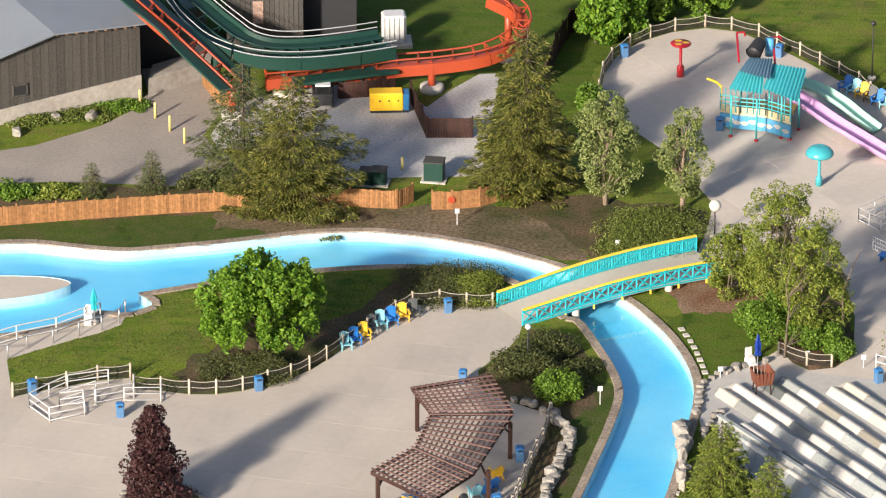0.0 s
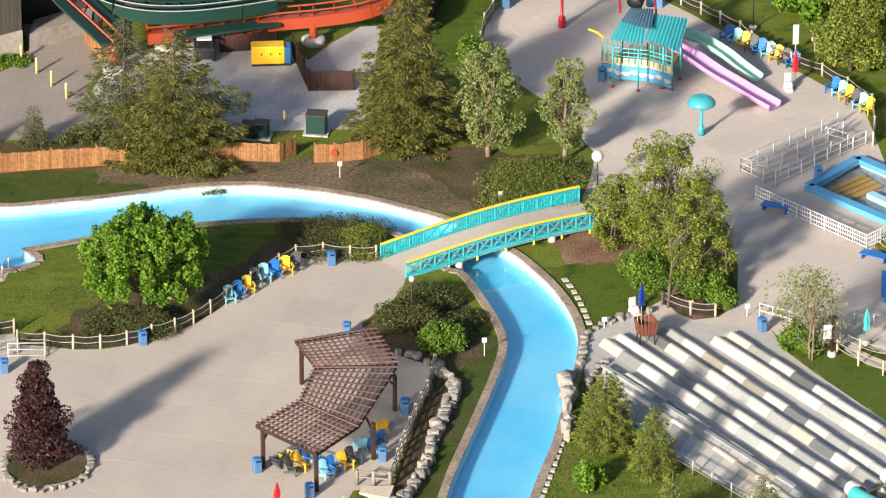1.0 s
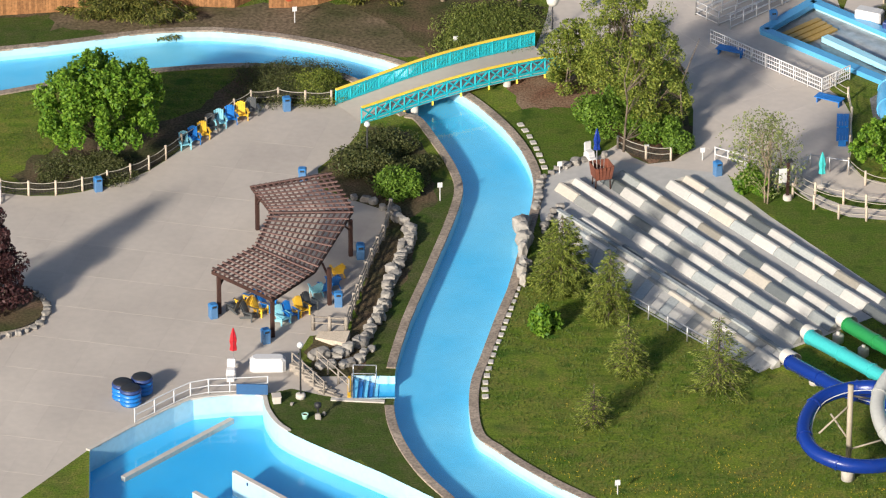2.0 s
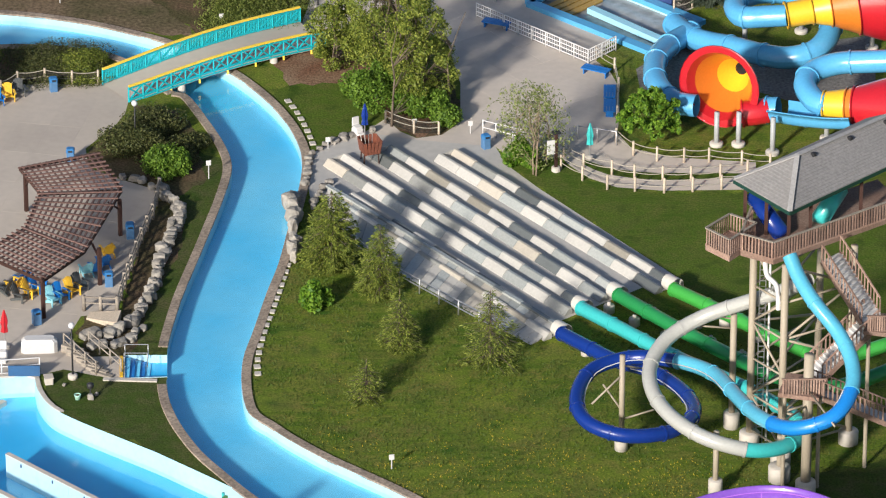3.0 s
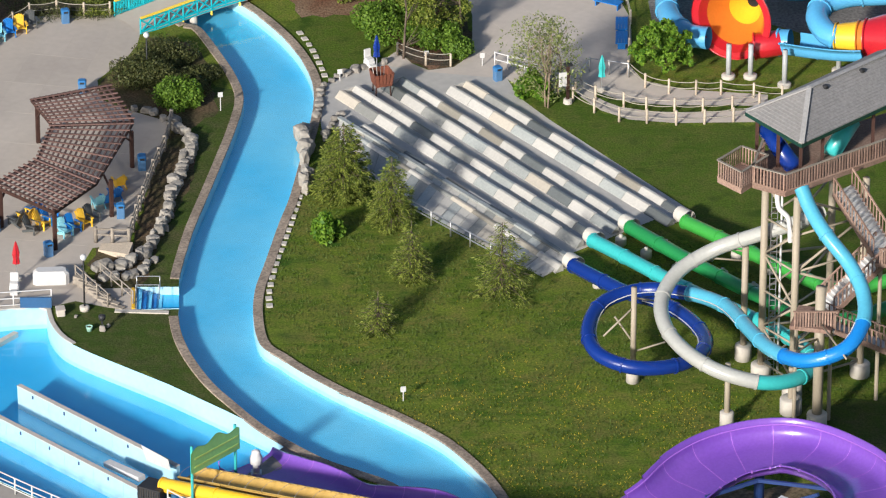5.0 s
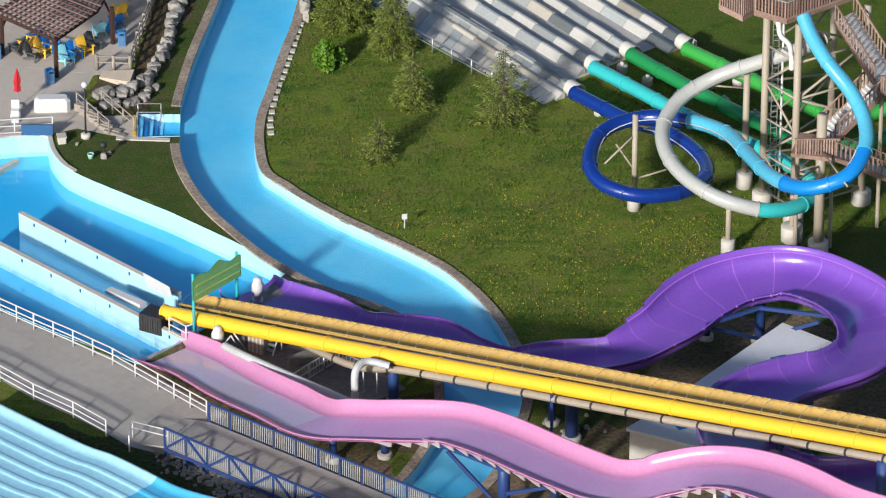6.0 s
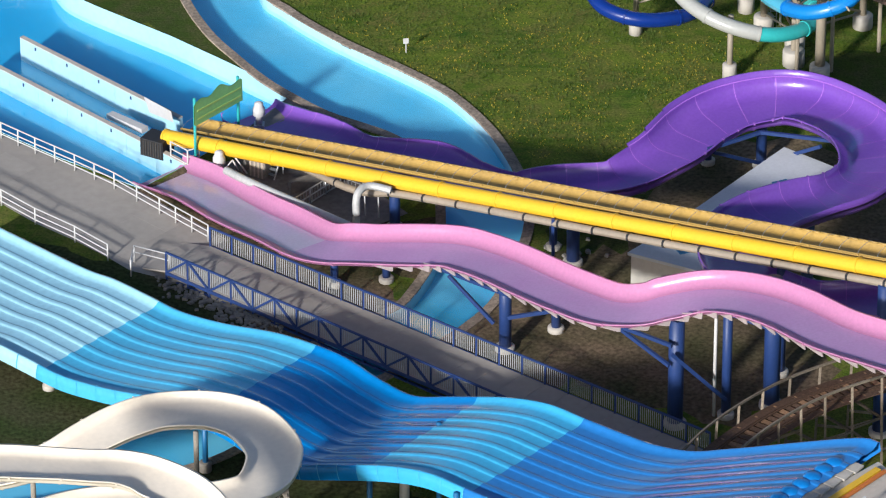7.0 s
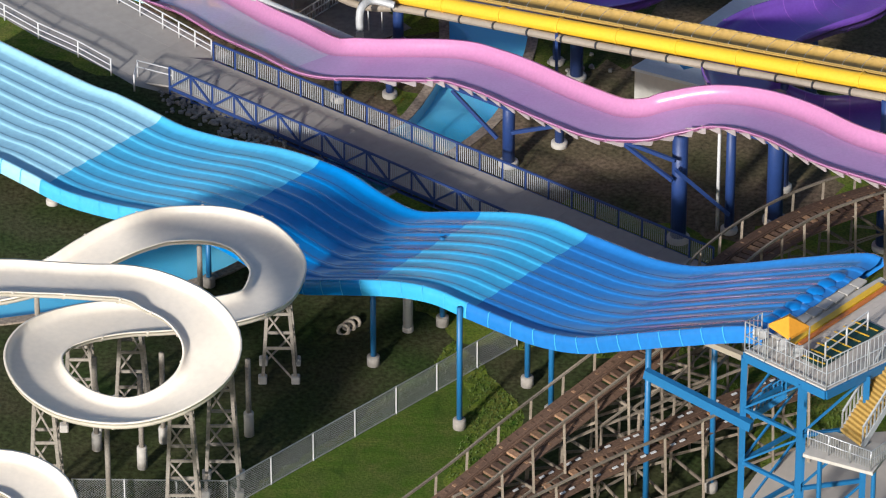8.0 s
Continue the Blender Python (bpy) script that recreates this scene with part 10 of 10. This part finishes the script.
    for sx in (-1, 1):
        for sy in (-1, 1):
            a, b = Vector((sx * spread, sy * spread, 0)), Vector((sx * top, sy * top, high))
            legs.append((a, b))
            part("leg", Geo().beam(a, b, 0.17, 0.17, (0, 1, 0)), "weathered", root)
            part("footing", Geo().box((a.x, a.y, 0.15), (0.45, 0.45, 0.5), cut=0.05), "concrete_light", root)
    n = max(2, round(high / 2))
    for k in range(n):
        t0, t1 = k / n, (k + 1) / n
        for i, j in ((0, 1), (1, 3), (3, 2), (2, 0)):
            a, b = legs[i][0].lerp(legs[i][1], t1), legs[j][0].lerp(legs[j][1], t1)
            part("girt", Geo().beam(a, b, 0.07, 0.16), "weathered", root)
            part("brace", Geo().beam(legs[i][0].lerp(legs[i][1], t0), b, 0.05, 0.1), "weathered", root)


for spot, h in [((-20.33, -97.81, 0), 6.8), ((-13.55, -98.52, 0), 8.0), ((-11.67, -95.67, 0), 8.3), ((-9.09, -85.39, 0), 6.0), ((-19.05, -89.8, 0), 6.2), ((-16.49, -89.03, 0), 6.1), (flat_at((-21.12, -109.2, 9.8)), 9.5)]:
    timber_tower(flat_at(spot), h)
for spot, h, f in [((-17.17, -99.26, 0), 7.6, 0.9), ((-15.79, -93.99, 0), 5.6, 1.3), ((-10.5, -91.05, 0), 4.6, 1.4), ((-14.8, -91.67, 0), 5.4, 0.9), ((-18.15, -92.34, 0), 5.6, 1.0), ((-13.4, -78.48, 0), 3.3, 0.4), ((-21.69, -82.26, 0), 3.0, 0.4)]:
    column(flat_at(spot), h, 0.14, "weathered", "weathered post on a concrete pedestal under the white slide", 0.26, f, "concrete_light", "white slide posts")


# ---------------------------------------------------------------- chain link fence
def chain_fence(a, b, high, label):
    root = thing("chain_link_fence", label, "fence")
    a, b = Vector(a), Vector(b)
    n = max(2, round((b - a).length / 2.9))
    for i in range(n + 1):
        p = a.lerp(b, i / n)
        part("post", Geo().rod(p, p + Vector((0, 0, high)), 0.045, 0.045, 6), "white", root)
    for h in (high - 0.03, 0.06):
        part("rail", Geo().rod(a + Vector((0, 0, h)), b + Vector((0, 0, h)), 0.035, 0.035, 5), "steel", root)
    g = Geo()
    m = round((b - a).length / 0.14)
    k = high / (b - a).length * m
    for i in range(-int(k), m):
        for s in (1, -1):
            t0, t1 = i / m, (i + k) / m
            z0, z1 = 0.06, high
            if t0 < 0:
                z0, t0 = z0 + (z1 - z0) * (-t0) / (t1 - t0), 0.0
            if t1 > 1:
                z1, t1 = z0 + (z1 - z0) * (1 - t0) / (t1 - t0), 1.0
            zz = (z0, z1) if s > 0 else (high - z0, high - z1)
            g.beam(a.lerp(b, t0) + Vector((0, 0, zz[0])), a.lerp(b, t1) + Vector((0, 0, zz[1])), 0.012, 0.012)
    tagged(part("wire_mesh", g, "steel", root), kind="stuff")


chain_fence(flat_at((-11.33, -97.54, 0)), flat_at((3.15, -82.83, 0)), 1.7, "grey chain link fence with pale posts across the grass")
chain_fence(flat_at((-19.09, -97.41, 0)), flat_at((-11.33, -97.54, 0)), 1.7, "grey chain link fence with pale posts across the grass")

# ---------------------------------------------------------------- small things on the lower decks
def tube_stack(at, n, label):
    root = thing("tube_stack", label, "swim tubes", "stacks of swim tubes", at=at)
    for k in range(n):
        g = Geo()
        g.tube([(math.cos(a) * 0.5, math.sin(a) * 0.5, 0.16 + k * 0.27) for a in [2 * math.pi * i / 20 for i in range(20)]], 0.17, 8, closed=True)
        part("tube", g, "chair_blue" if k < n - 1 else "navy", root, smooth=True)
    part("cover", Geo().lathe((0, 0, n * 0.27 + 0.02), [(0.6, 0), (0.55, 0.05), (0.1, 0.07)], 20), "black", root, smooth=True)


for spot in ((-31.63, -20.77, 0), (-32.73, -21.51, 0), (-32.2, -22.21, 0)):
    tube_stack(flat_at(spot), 4, "stack of blue swim tubes on the plaza")
root = thing("rescue_board", "white rolled lane cover beside the steps", "cover", at=flat_at((-24.22, -17.81, 0)), turn=0.06)
part("roll", Geo().box((0, 0.3, 0.45), (2.2, 0.8, 0.9), cut=0.2), "white", root)
railing([(-31.73, -24.75), (-29.58, -22.24), (-28.66, -21.3), (-27.6, -20.85), (-26.32, -20.69), (-24.05, -20.37)], "white pipe railing round the landing pool", step=1.7)
g = Geo()
g.box((-24.95, -21.11, 0.55), (1.9, 0.06, 0.7))
solo("banner", g, "board_blue", "blue grey banner tied to the pool railing", "banner")
a, b = Vector((-22.5, -17.9, 0)), Vector((-20.6, -20.6, 0))
for k in range(7):
    p = a.lerp(b, k / 6)
    solo("stair_step", Geo().box((p.x + 0.3, p.y, 0.24 - k * 0.03), (1.5, 0.34, 0.5 - k * 0.06), -0.55, 0.02), "weathered", "weathered timber step on the path to the river", "step", "river steps")
for off in (0.0, 1.5):
    railing([(-22.75 + off, -17.4 + off * 0.2, 0.2), (-20.65 + off, -20.6 + off * 0.2, 0)], "weathered timber handrail of the path steps", 0.95, (0.92, 0.5), 1.2, "weathered", 0.05, "handrail", post_r=0.06)
for k in range(5):
    x = -18.8 + k * 0.3
    solo("pool_step", Geo().box((x, -19.6, -0.28 - k * 0.05), (0.29, 2.6, 0.44 - k * 0.09), 0, 0.02), "blue_mid" if k % 2 else "river", "blue painted step into the river", "step", "river entry steps")
strip("path_edge", (-20.2, -21.2, -0.05), (-16.95, -21.4, -0.05), 0.34, 0.13, "concrete_light", "pale concrete edging between path and grass", "kerb")
root = thing("valve_box", "grey concrete valve box on the grass", "box", at=(-23.45, -21.6, 0))
part("body", Geo().box((0, 0, 0.2), (0.5, 0.6, 0.44), 0.2, 0.04), "concrete_light", root)
part("lid", Geo().box((0, 0, 0.43), (0.56, 0.66, 0.05), 0.2, 0.01), "concrete_grey", root)
for spot, size in (((-20.84, -23.65, 0), 0.52), ((-20.5, -23.2, 0), 0.3), ((-22.5, -22.0, 0), 0.26)):
    tagged(rock(spot, (size, size * 0.9, size), int(size * 1000)), "small pale stone on the dark grass", "rock", "small stones")
root = thing("garden_lamp", "black garden spotlight on a pale stone", "lamp", at=(-20.84, -23.6, 0.42))
part("bracket", Geo().rod((0, 0, 0), (0, 0, 0.3), 0.05, 0.05, 6), "black", root)
part("shade", Geo().lathe((0, 0, 0.25), [(0.06, 0), (0.2, 0.1), (0.22, 0.34), (0.05, 0.42)], 10), "black", root, smooth=True)
root = thing("plant_pot", "small green glazed plant pot on the grass", "pot", at=(-21.61, -23.65, 0))
part("pot", Geo().lathe((0, 0, -0.02), [(0.15, 0), (0.2, 0.28), (0.22, 0.34), (0.17, 0.34), (0.15, 0.26)], 12), "mint", root, smooth=True)
part("soil", Geo().rod((0, 0, 0.2), (0, 0, 0.27), 0.15, 0.15, 10), "mulch", root)
root = thing("notice_board", "white notice board on a dark timber post", "sign", at=(7.5, 6.86, 0))
part("post", Geo().box((0, 0, 1.35), (0.2, 0.2, 2.75), 0.3, 0.02), "wood_dark", root)
part("roof", Geo().box((0, 0, 2.75), (0.55, 0.4, 0.14), 0.3, 0.04), "black", root)
part("panel", Geo().box((-0.32, -0.14, 1.75), (0.55, 0.06, 1.0), 0.3, 0.01), "white", root)
part("footing", Geo().lathe((0, 0, -0.02), [(0.3, 0), (0.28, 0.3), (0.2, 0.34)], 12), "concrete_light", root)
strip("pool_line", (-19.24, -18.24, 0), (-19.12, -20.9, 0), 0.2, 0.05, "yellow", "yellow warning strip at the river steps", "marking")
for y in (-18.4, -19.5):
    railing([(-19.0, y), (-17.6, y)], "steel grab rail at the river steps", 0.9, (0.9,), 1.2, "steel", 0.03)
root = thing("drain_cover", "grey grate panel on the river floor", "grate", at=(-2.53, -38.75, -0.85), turn=0.35)
part("panel", Geo().box((0, 0, 0.03), (2.4, 1.6, 0.05)), "concrete_grey", root)


rng = random.Random(91)
for k in range(9):
    size = rng.uniform(0.3, 0.6)
    tagged(rock((6.87 + rng.gauss(0, 0.9), -54.78 + rng.gauss(0, 0.9), 0), (size, size * 0.8, size * 0.6), 900 + k), "brown broken stone on the soil under the slides", "rock", "rubble stones")


def marker(at, high, label):
    root = thing("sign_post", label, "sign", "small sign posts", at=at)
    part("post", Geo().rod((0, 0, 0), (0, 0, high), 0.035, 0.035, 6), "white", root)
    part("plate", Geo().box((0, -0.04, high + 0.05), (0.32, 0.04, 0.34), 0.2, 0.01), "white", root)


marker(flat_at((-2.77, -32.18, 0)), 0.75, "small white sign on a post in the lawn")
marker(flat_at((-14.71, 5.76, 0)), 1.1, "small white sign on a post by the river")
marker(flat_at((-14.59, 28.87, 0)), 0.6, "small white sign by the boulders")
marker(flat_at((-25.63, 32.27, 0)), 1.0, "small white sign on a post by the river bank")
marker(flat_at((-1.58, 12.6, 0)), 0.7, "small white sign at the planted bed")
marker(flat_at((-7.15, 10.13, 0)), 0.6, "small white box by the river path")
marker(flat_at((2.05, 12.3, 0)), 0.7, "small white gate post")

# stepping stones along the river
root = thing("stepping_stones", "row of pale square flagstones along the river kerb", "paving", kind="structure")
rng = random.Random(77)
for run in ([(-10.2, 17.05), (-9.5, 15.11), (-8.85, 12.6), (-8.3, 9.88)], [(-9.6, -5.4), (-9.99, -8.6), (-10.5, -12.0), (-10.95, -15.0), (-11.2, -17.4), (-11.3, -19.4), (-11.15, -21.4)]):
    path = even(curve(flat(run, 0), 6), 0.92)
    for p, q in zip(path, path[1:]):
        part("flagstone", Geo().box((p.x + 0.32, p.y, 0.035), (0.37 + rng.uniform(-0.04, 0.04), 0.48, 0.09), math.atan2((q - p).y, (q - p).x) + math.pi / 2 + rng.gauss(0, 0.05), 0.02), "concrete_light", root)

for spot in ((-5.86, -81.58, 0), (-5.57, -81.2, 0), (-5.31, -80.88, 0)):
    root = thing("swim_ring", "faded pink swim ring lying on the ground", "swim ring", "loose swim rings", at=flat_at(spot))
    g = Geo()
    g.tube([Vector((0.28 * math.cos(a), 0.2 * math.sin(a), 0.12 + 0.2 * math.sin(a))) for a in [2 * math.pi * k / 14 for k in range(14)]], 0.1, 8, closed=True)
    part("ring", g, "wood_post", root, smooth=True)


# ---------------------------------------------------------------- grass tufts and dandelions
def on_lawn(x, y):
    return not any(inside(x, y, r[1]) for r in REGIONS)


def tufts(name, label, outline, count, mat, high, wide, seed, blades=3):
    """Small blades over a stretch of lawn."""
    rng = np.random.default_rng(seed)
    xs, ys = [p[0] for p in outline], [p[1] for p in outline]
    g = Geo()
    vs, fs = g.v, g.f
    tries = 0
    made = 0
    while made < count and tries < count * 5:
        tries += 1
        x, y = rng.uniform(min(xs), max(xs)), rng.uniform(min(ys), max(ys))
        if noise.noise(Vector((x * 0.35, y * 0.35, seed))) < -0.25 or not inside(x, y, outline) or not on_lawn(x, y):
            continue
        made += 1
        for b in range(blades):
            a = rng.uniform(0, 6.28)
            h = high * rng.uniform(0.5, 1.3)
            w = wide * rng.uniform(0.6, 1.3)
            dx, dy = math.cos(a) * w, math.sin(a) * w
            lx, ly = rng.normal() * h * 0.5, rng.normal() * h * 0.5
            n = len(vs)
            vs += [(x - dx, y - dy, 0), (x + dx, y + dy, 0), (x + lx, y + ly, h)]
            fs.append((n, n + 1, n + 2))
    tagged(solo(name, g, mat, label, "grass"), kind="stuff")


LAWN = [(-8.15, 8.9), (-5.11, -2.27), (4, -15.11), (7.42, -16.57), (14.46, -11.41), (19.62, 3.25), (28.17, 3.25), (25.97, -32.17), (25.17, -37.23), (9.59, -48.22), (3.61, -46.33), (1.64, -40.55), (-1.3, -35.94), (-6.64, -30.89), (-10.77, -25.37), (-12.04, -20.9), (-11.17, -15.11)]
tufts("grass_tufts", "short grass tufts over the sloping lawn", LAWN, 16000, "blade", 0.1, 0.04, 5)
tufts("grass_tufts", "short grass tufts under the blue slides", [(-24.6, -67.38), (-18.32, -71.33), (-7.36, -76.84), (-0.22, -78.99), (12.95, -83.23), (21.84, -90.47), (21.45, -97.46), (-22.74, -97.57)], 9000, "blade", 0.11, 0.045, 6)
tufts("grass_tufts", "short grass tufts beside the river and maple", [(-54.33, 7.62), (-54.03, 10.96), (-43.94, 20.18), (-29.25, 24.68), (-21.31, 18.28), (-35.16, 6.47), (-52.96, 2.82)], 4000, "blade", 0.07, 0.04, 7)
tufts("grass_tufts", "short grass tufts between fence and river", [(-57.31, 29.92), (-37.68, 34.01), (-18.6, 38.08), (-15.86, 29.15), (-29.79, 31.8), (-56.19, 27.29)], 3500, "blade", 0.07, 0.04, 8)
tufts("dandelions", "yellow dandelions dotted over the lawn", [(-8.04, -27.11), (-2.0, -30.0), (3.36, -26.0), (9.0, -31.0), (16.65, -30.51), (17.4, -36.58), (11.34, -42.48), (4.84, -45.06), (0.01, -37.27), (-5.29, -31.91)], 1300, "dandelion", 0.09, 0.026, 9, 2)
tufts("dandelions", "scattered yellow dandelions higher on the lawn", [(-9.5, -24.0), (-6.0, -14.0), (4.0, -19.0), (12.0, -24.0), (20.0, -27.0), (20.0, -38.0), (9.0, -45.0), (4.0, -44.0), (-2.0, -34.0)], 450, "dandelion", 0.08, 0.022, 10, 2)


# ---------------------------------------------------------------- paving slabs
def pave(owner, outline, origin, turn, size, mat, holes=(), most=280, thick=0.006):
    """Cast slabs with open joints over a pavement, each a piece of it."""
    host = bpy.data.objects[owner]
    c, s = math.cos(turn), math.sin(turn)
    g = Geo()
    h = size[0] / 2 - 0.009, size[1] / 2 - 0.009
    g.add([(-h[0], -h[1], thick), (h[0], -h[1], thick), (h[0], h[1], thick), (-h[0], h[1], thick), (-h[0], -h[1], -0.05), (h[0], -h[1], -0.05), (h[0], h[1], -0.05), (-h[0], h[1], -0.05)], [(0, 1, 2, 3), (0, 4, 5, 1), (1, 5, 6, 2), (2, 6, 7, 3), (3, 7, 4, 0)])
    me = g.mesh("slab", mat)
    made = 0
    for i in range(-30, 30):
        for j in range(-30, 30):
            x = origin[0] + c * i * size[0] - s * j * size[1]
            y = origin[1] + s * i * size[0] + c * j * size[1]
            ring = [(x + c * u - s * v, y + s * u + c * v) for u in (-h[0], 0, h[0]) for v in (-h[1], 0, h[1])]
            if made < most and all(inside(*p, outline) and not any(inside(*p, q) for q in holes) for p in ring):
                ob = new("slab", me)
                ob.matrix_world = pose(x, y, 0, 0, 0, math.degrees(turn))
                ob.parent = host
                made += 1


WATER = [LANES, FAR_BANK + NEAR_BANK, LANDING, SPLASH, STEPS]
A0, A1 = Vector((-27.6, 7.58, 0)), Vector((-32.12, -14.4, 0))
pave("pavement_west", WEST, A0, math.atan2((A1 - A0).y, (A1 - A0).x), (4.2, 2.1), "slab", WATER)
B0, B1 = Vector((0.58, 8.9, 0)), Vector((14.24, -9.61, 0))
pave("pavement_east", EAST, B0, math.atan2((B1 - B0).y, (B1 - B0).x), (3.0, 3.0), "slab_grey", WATER + [QUEUE_STRIP])
C0, C1 = Vector((-25.88, -42.28, 0)), Vector((-13.64, -53.71, 0))
pave("pavement_deck", DECK, C0, math.atan2((C1 - C0).y, (C1 - C0).x), (2.6, 1.8), "slab_deck", WATER)
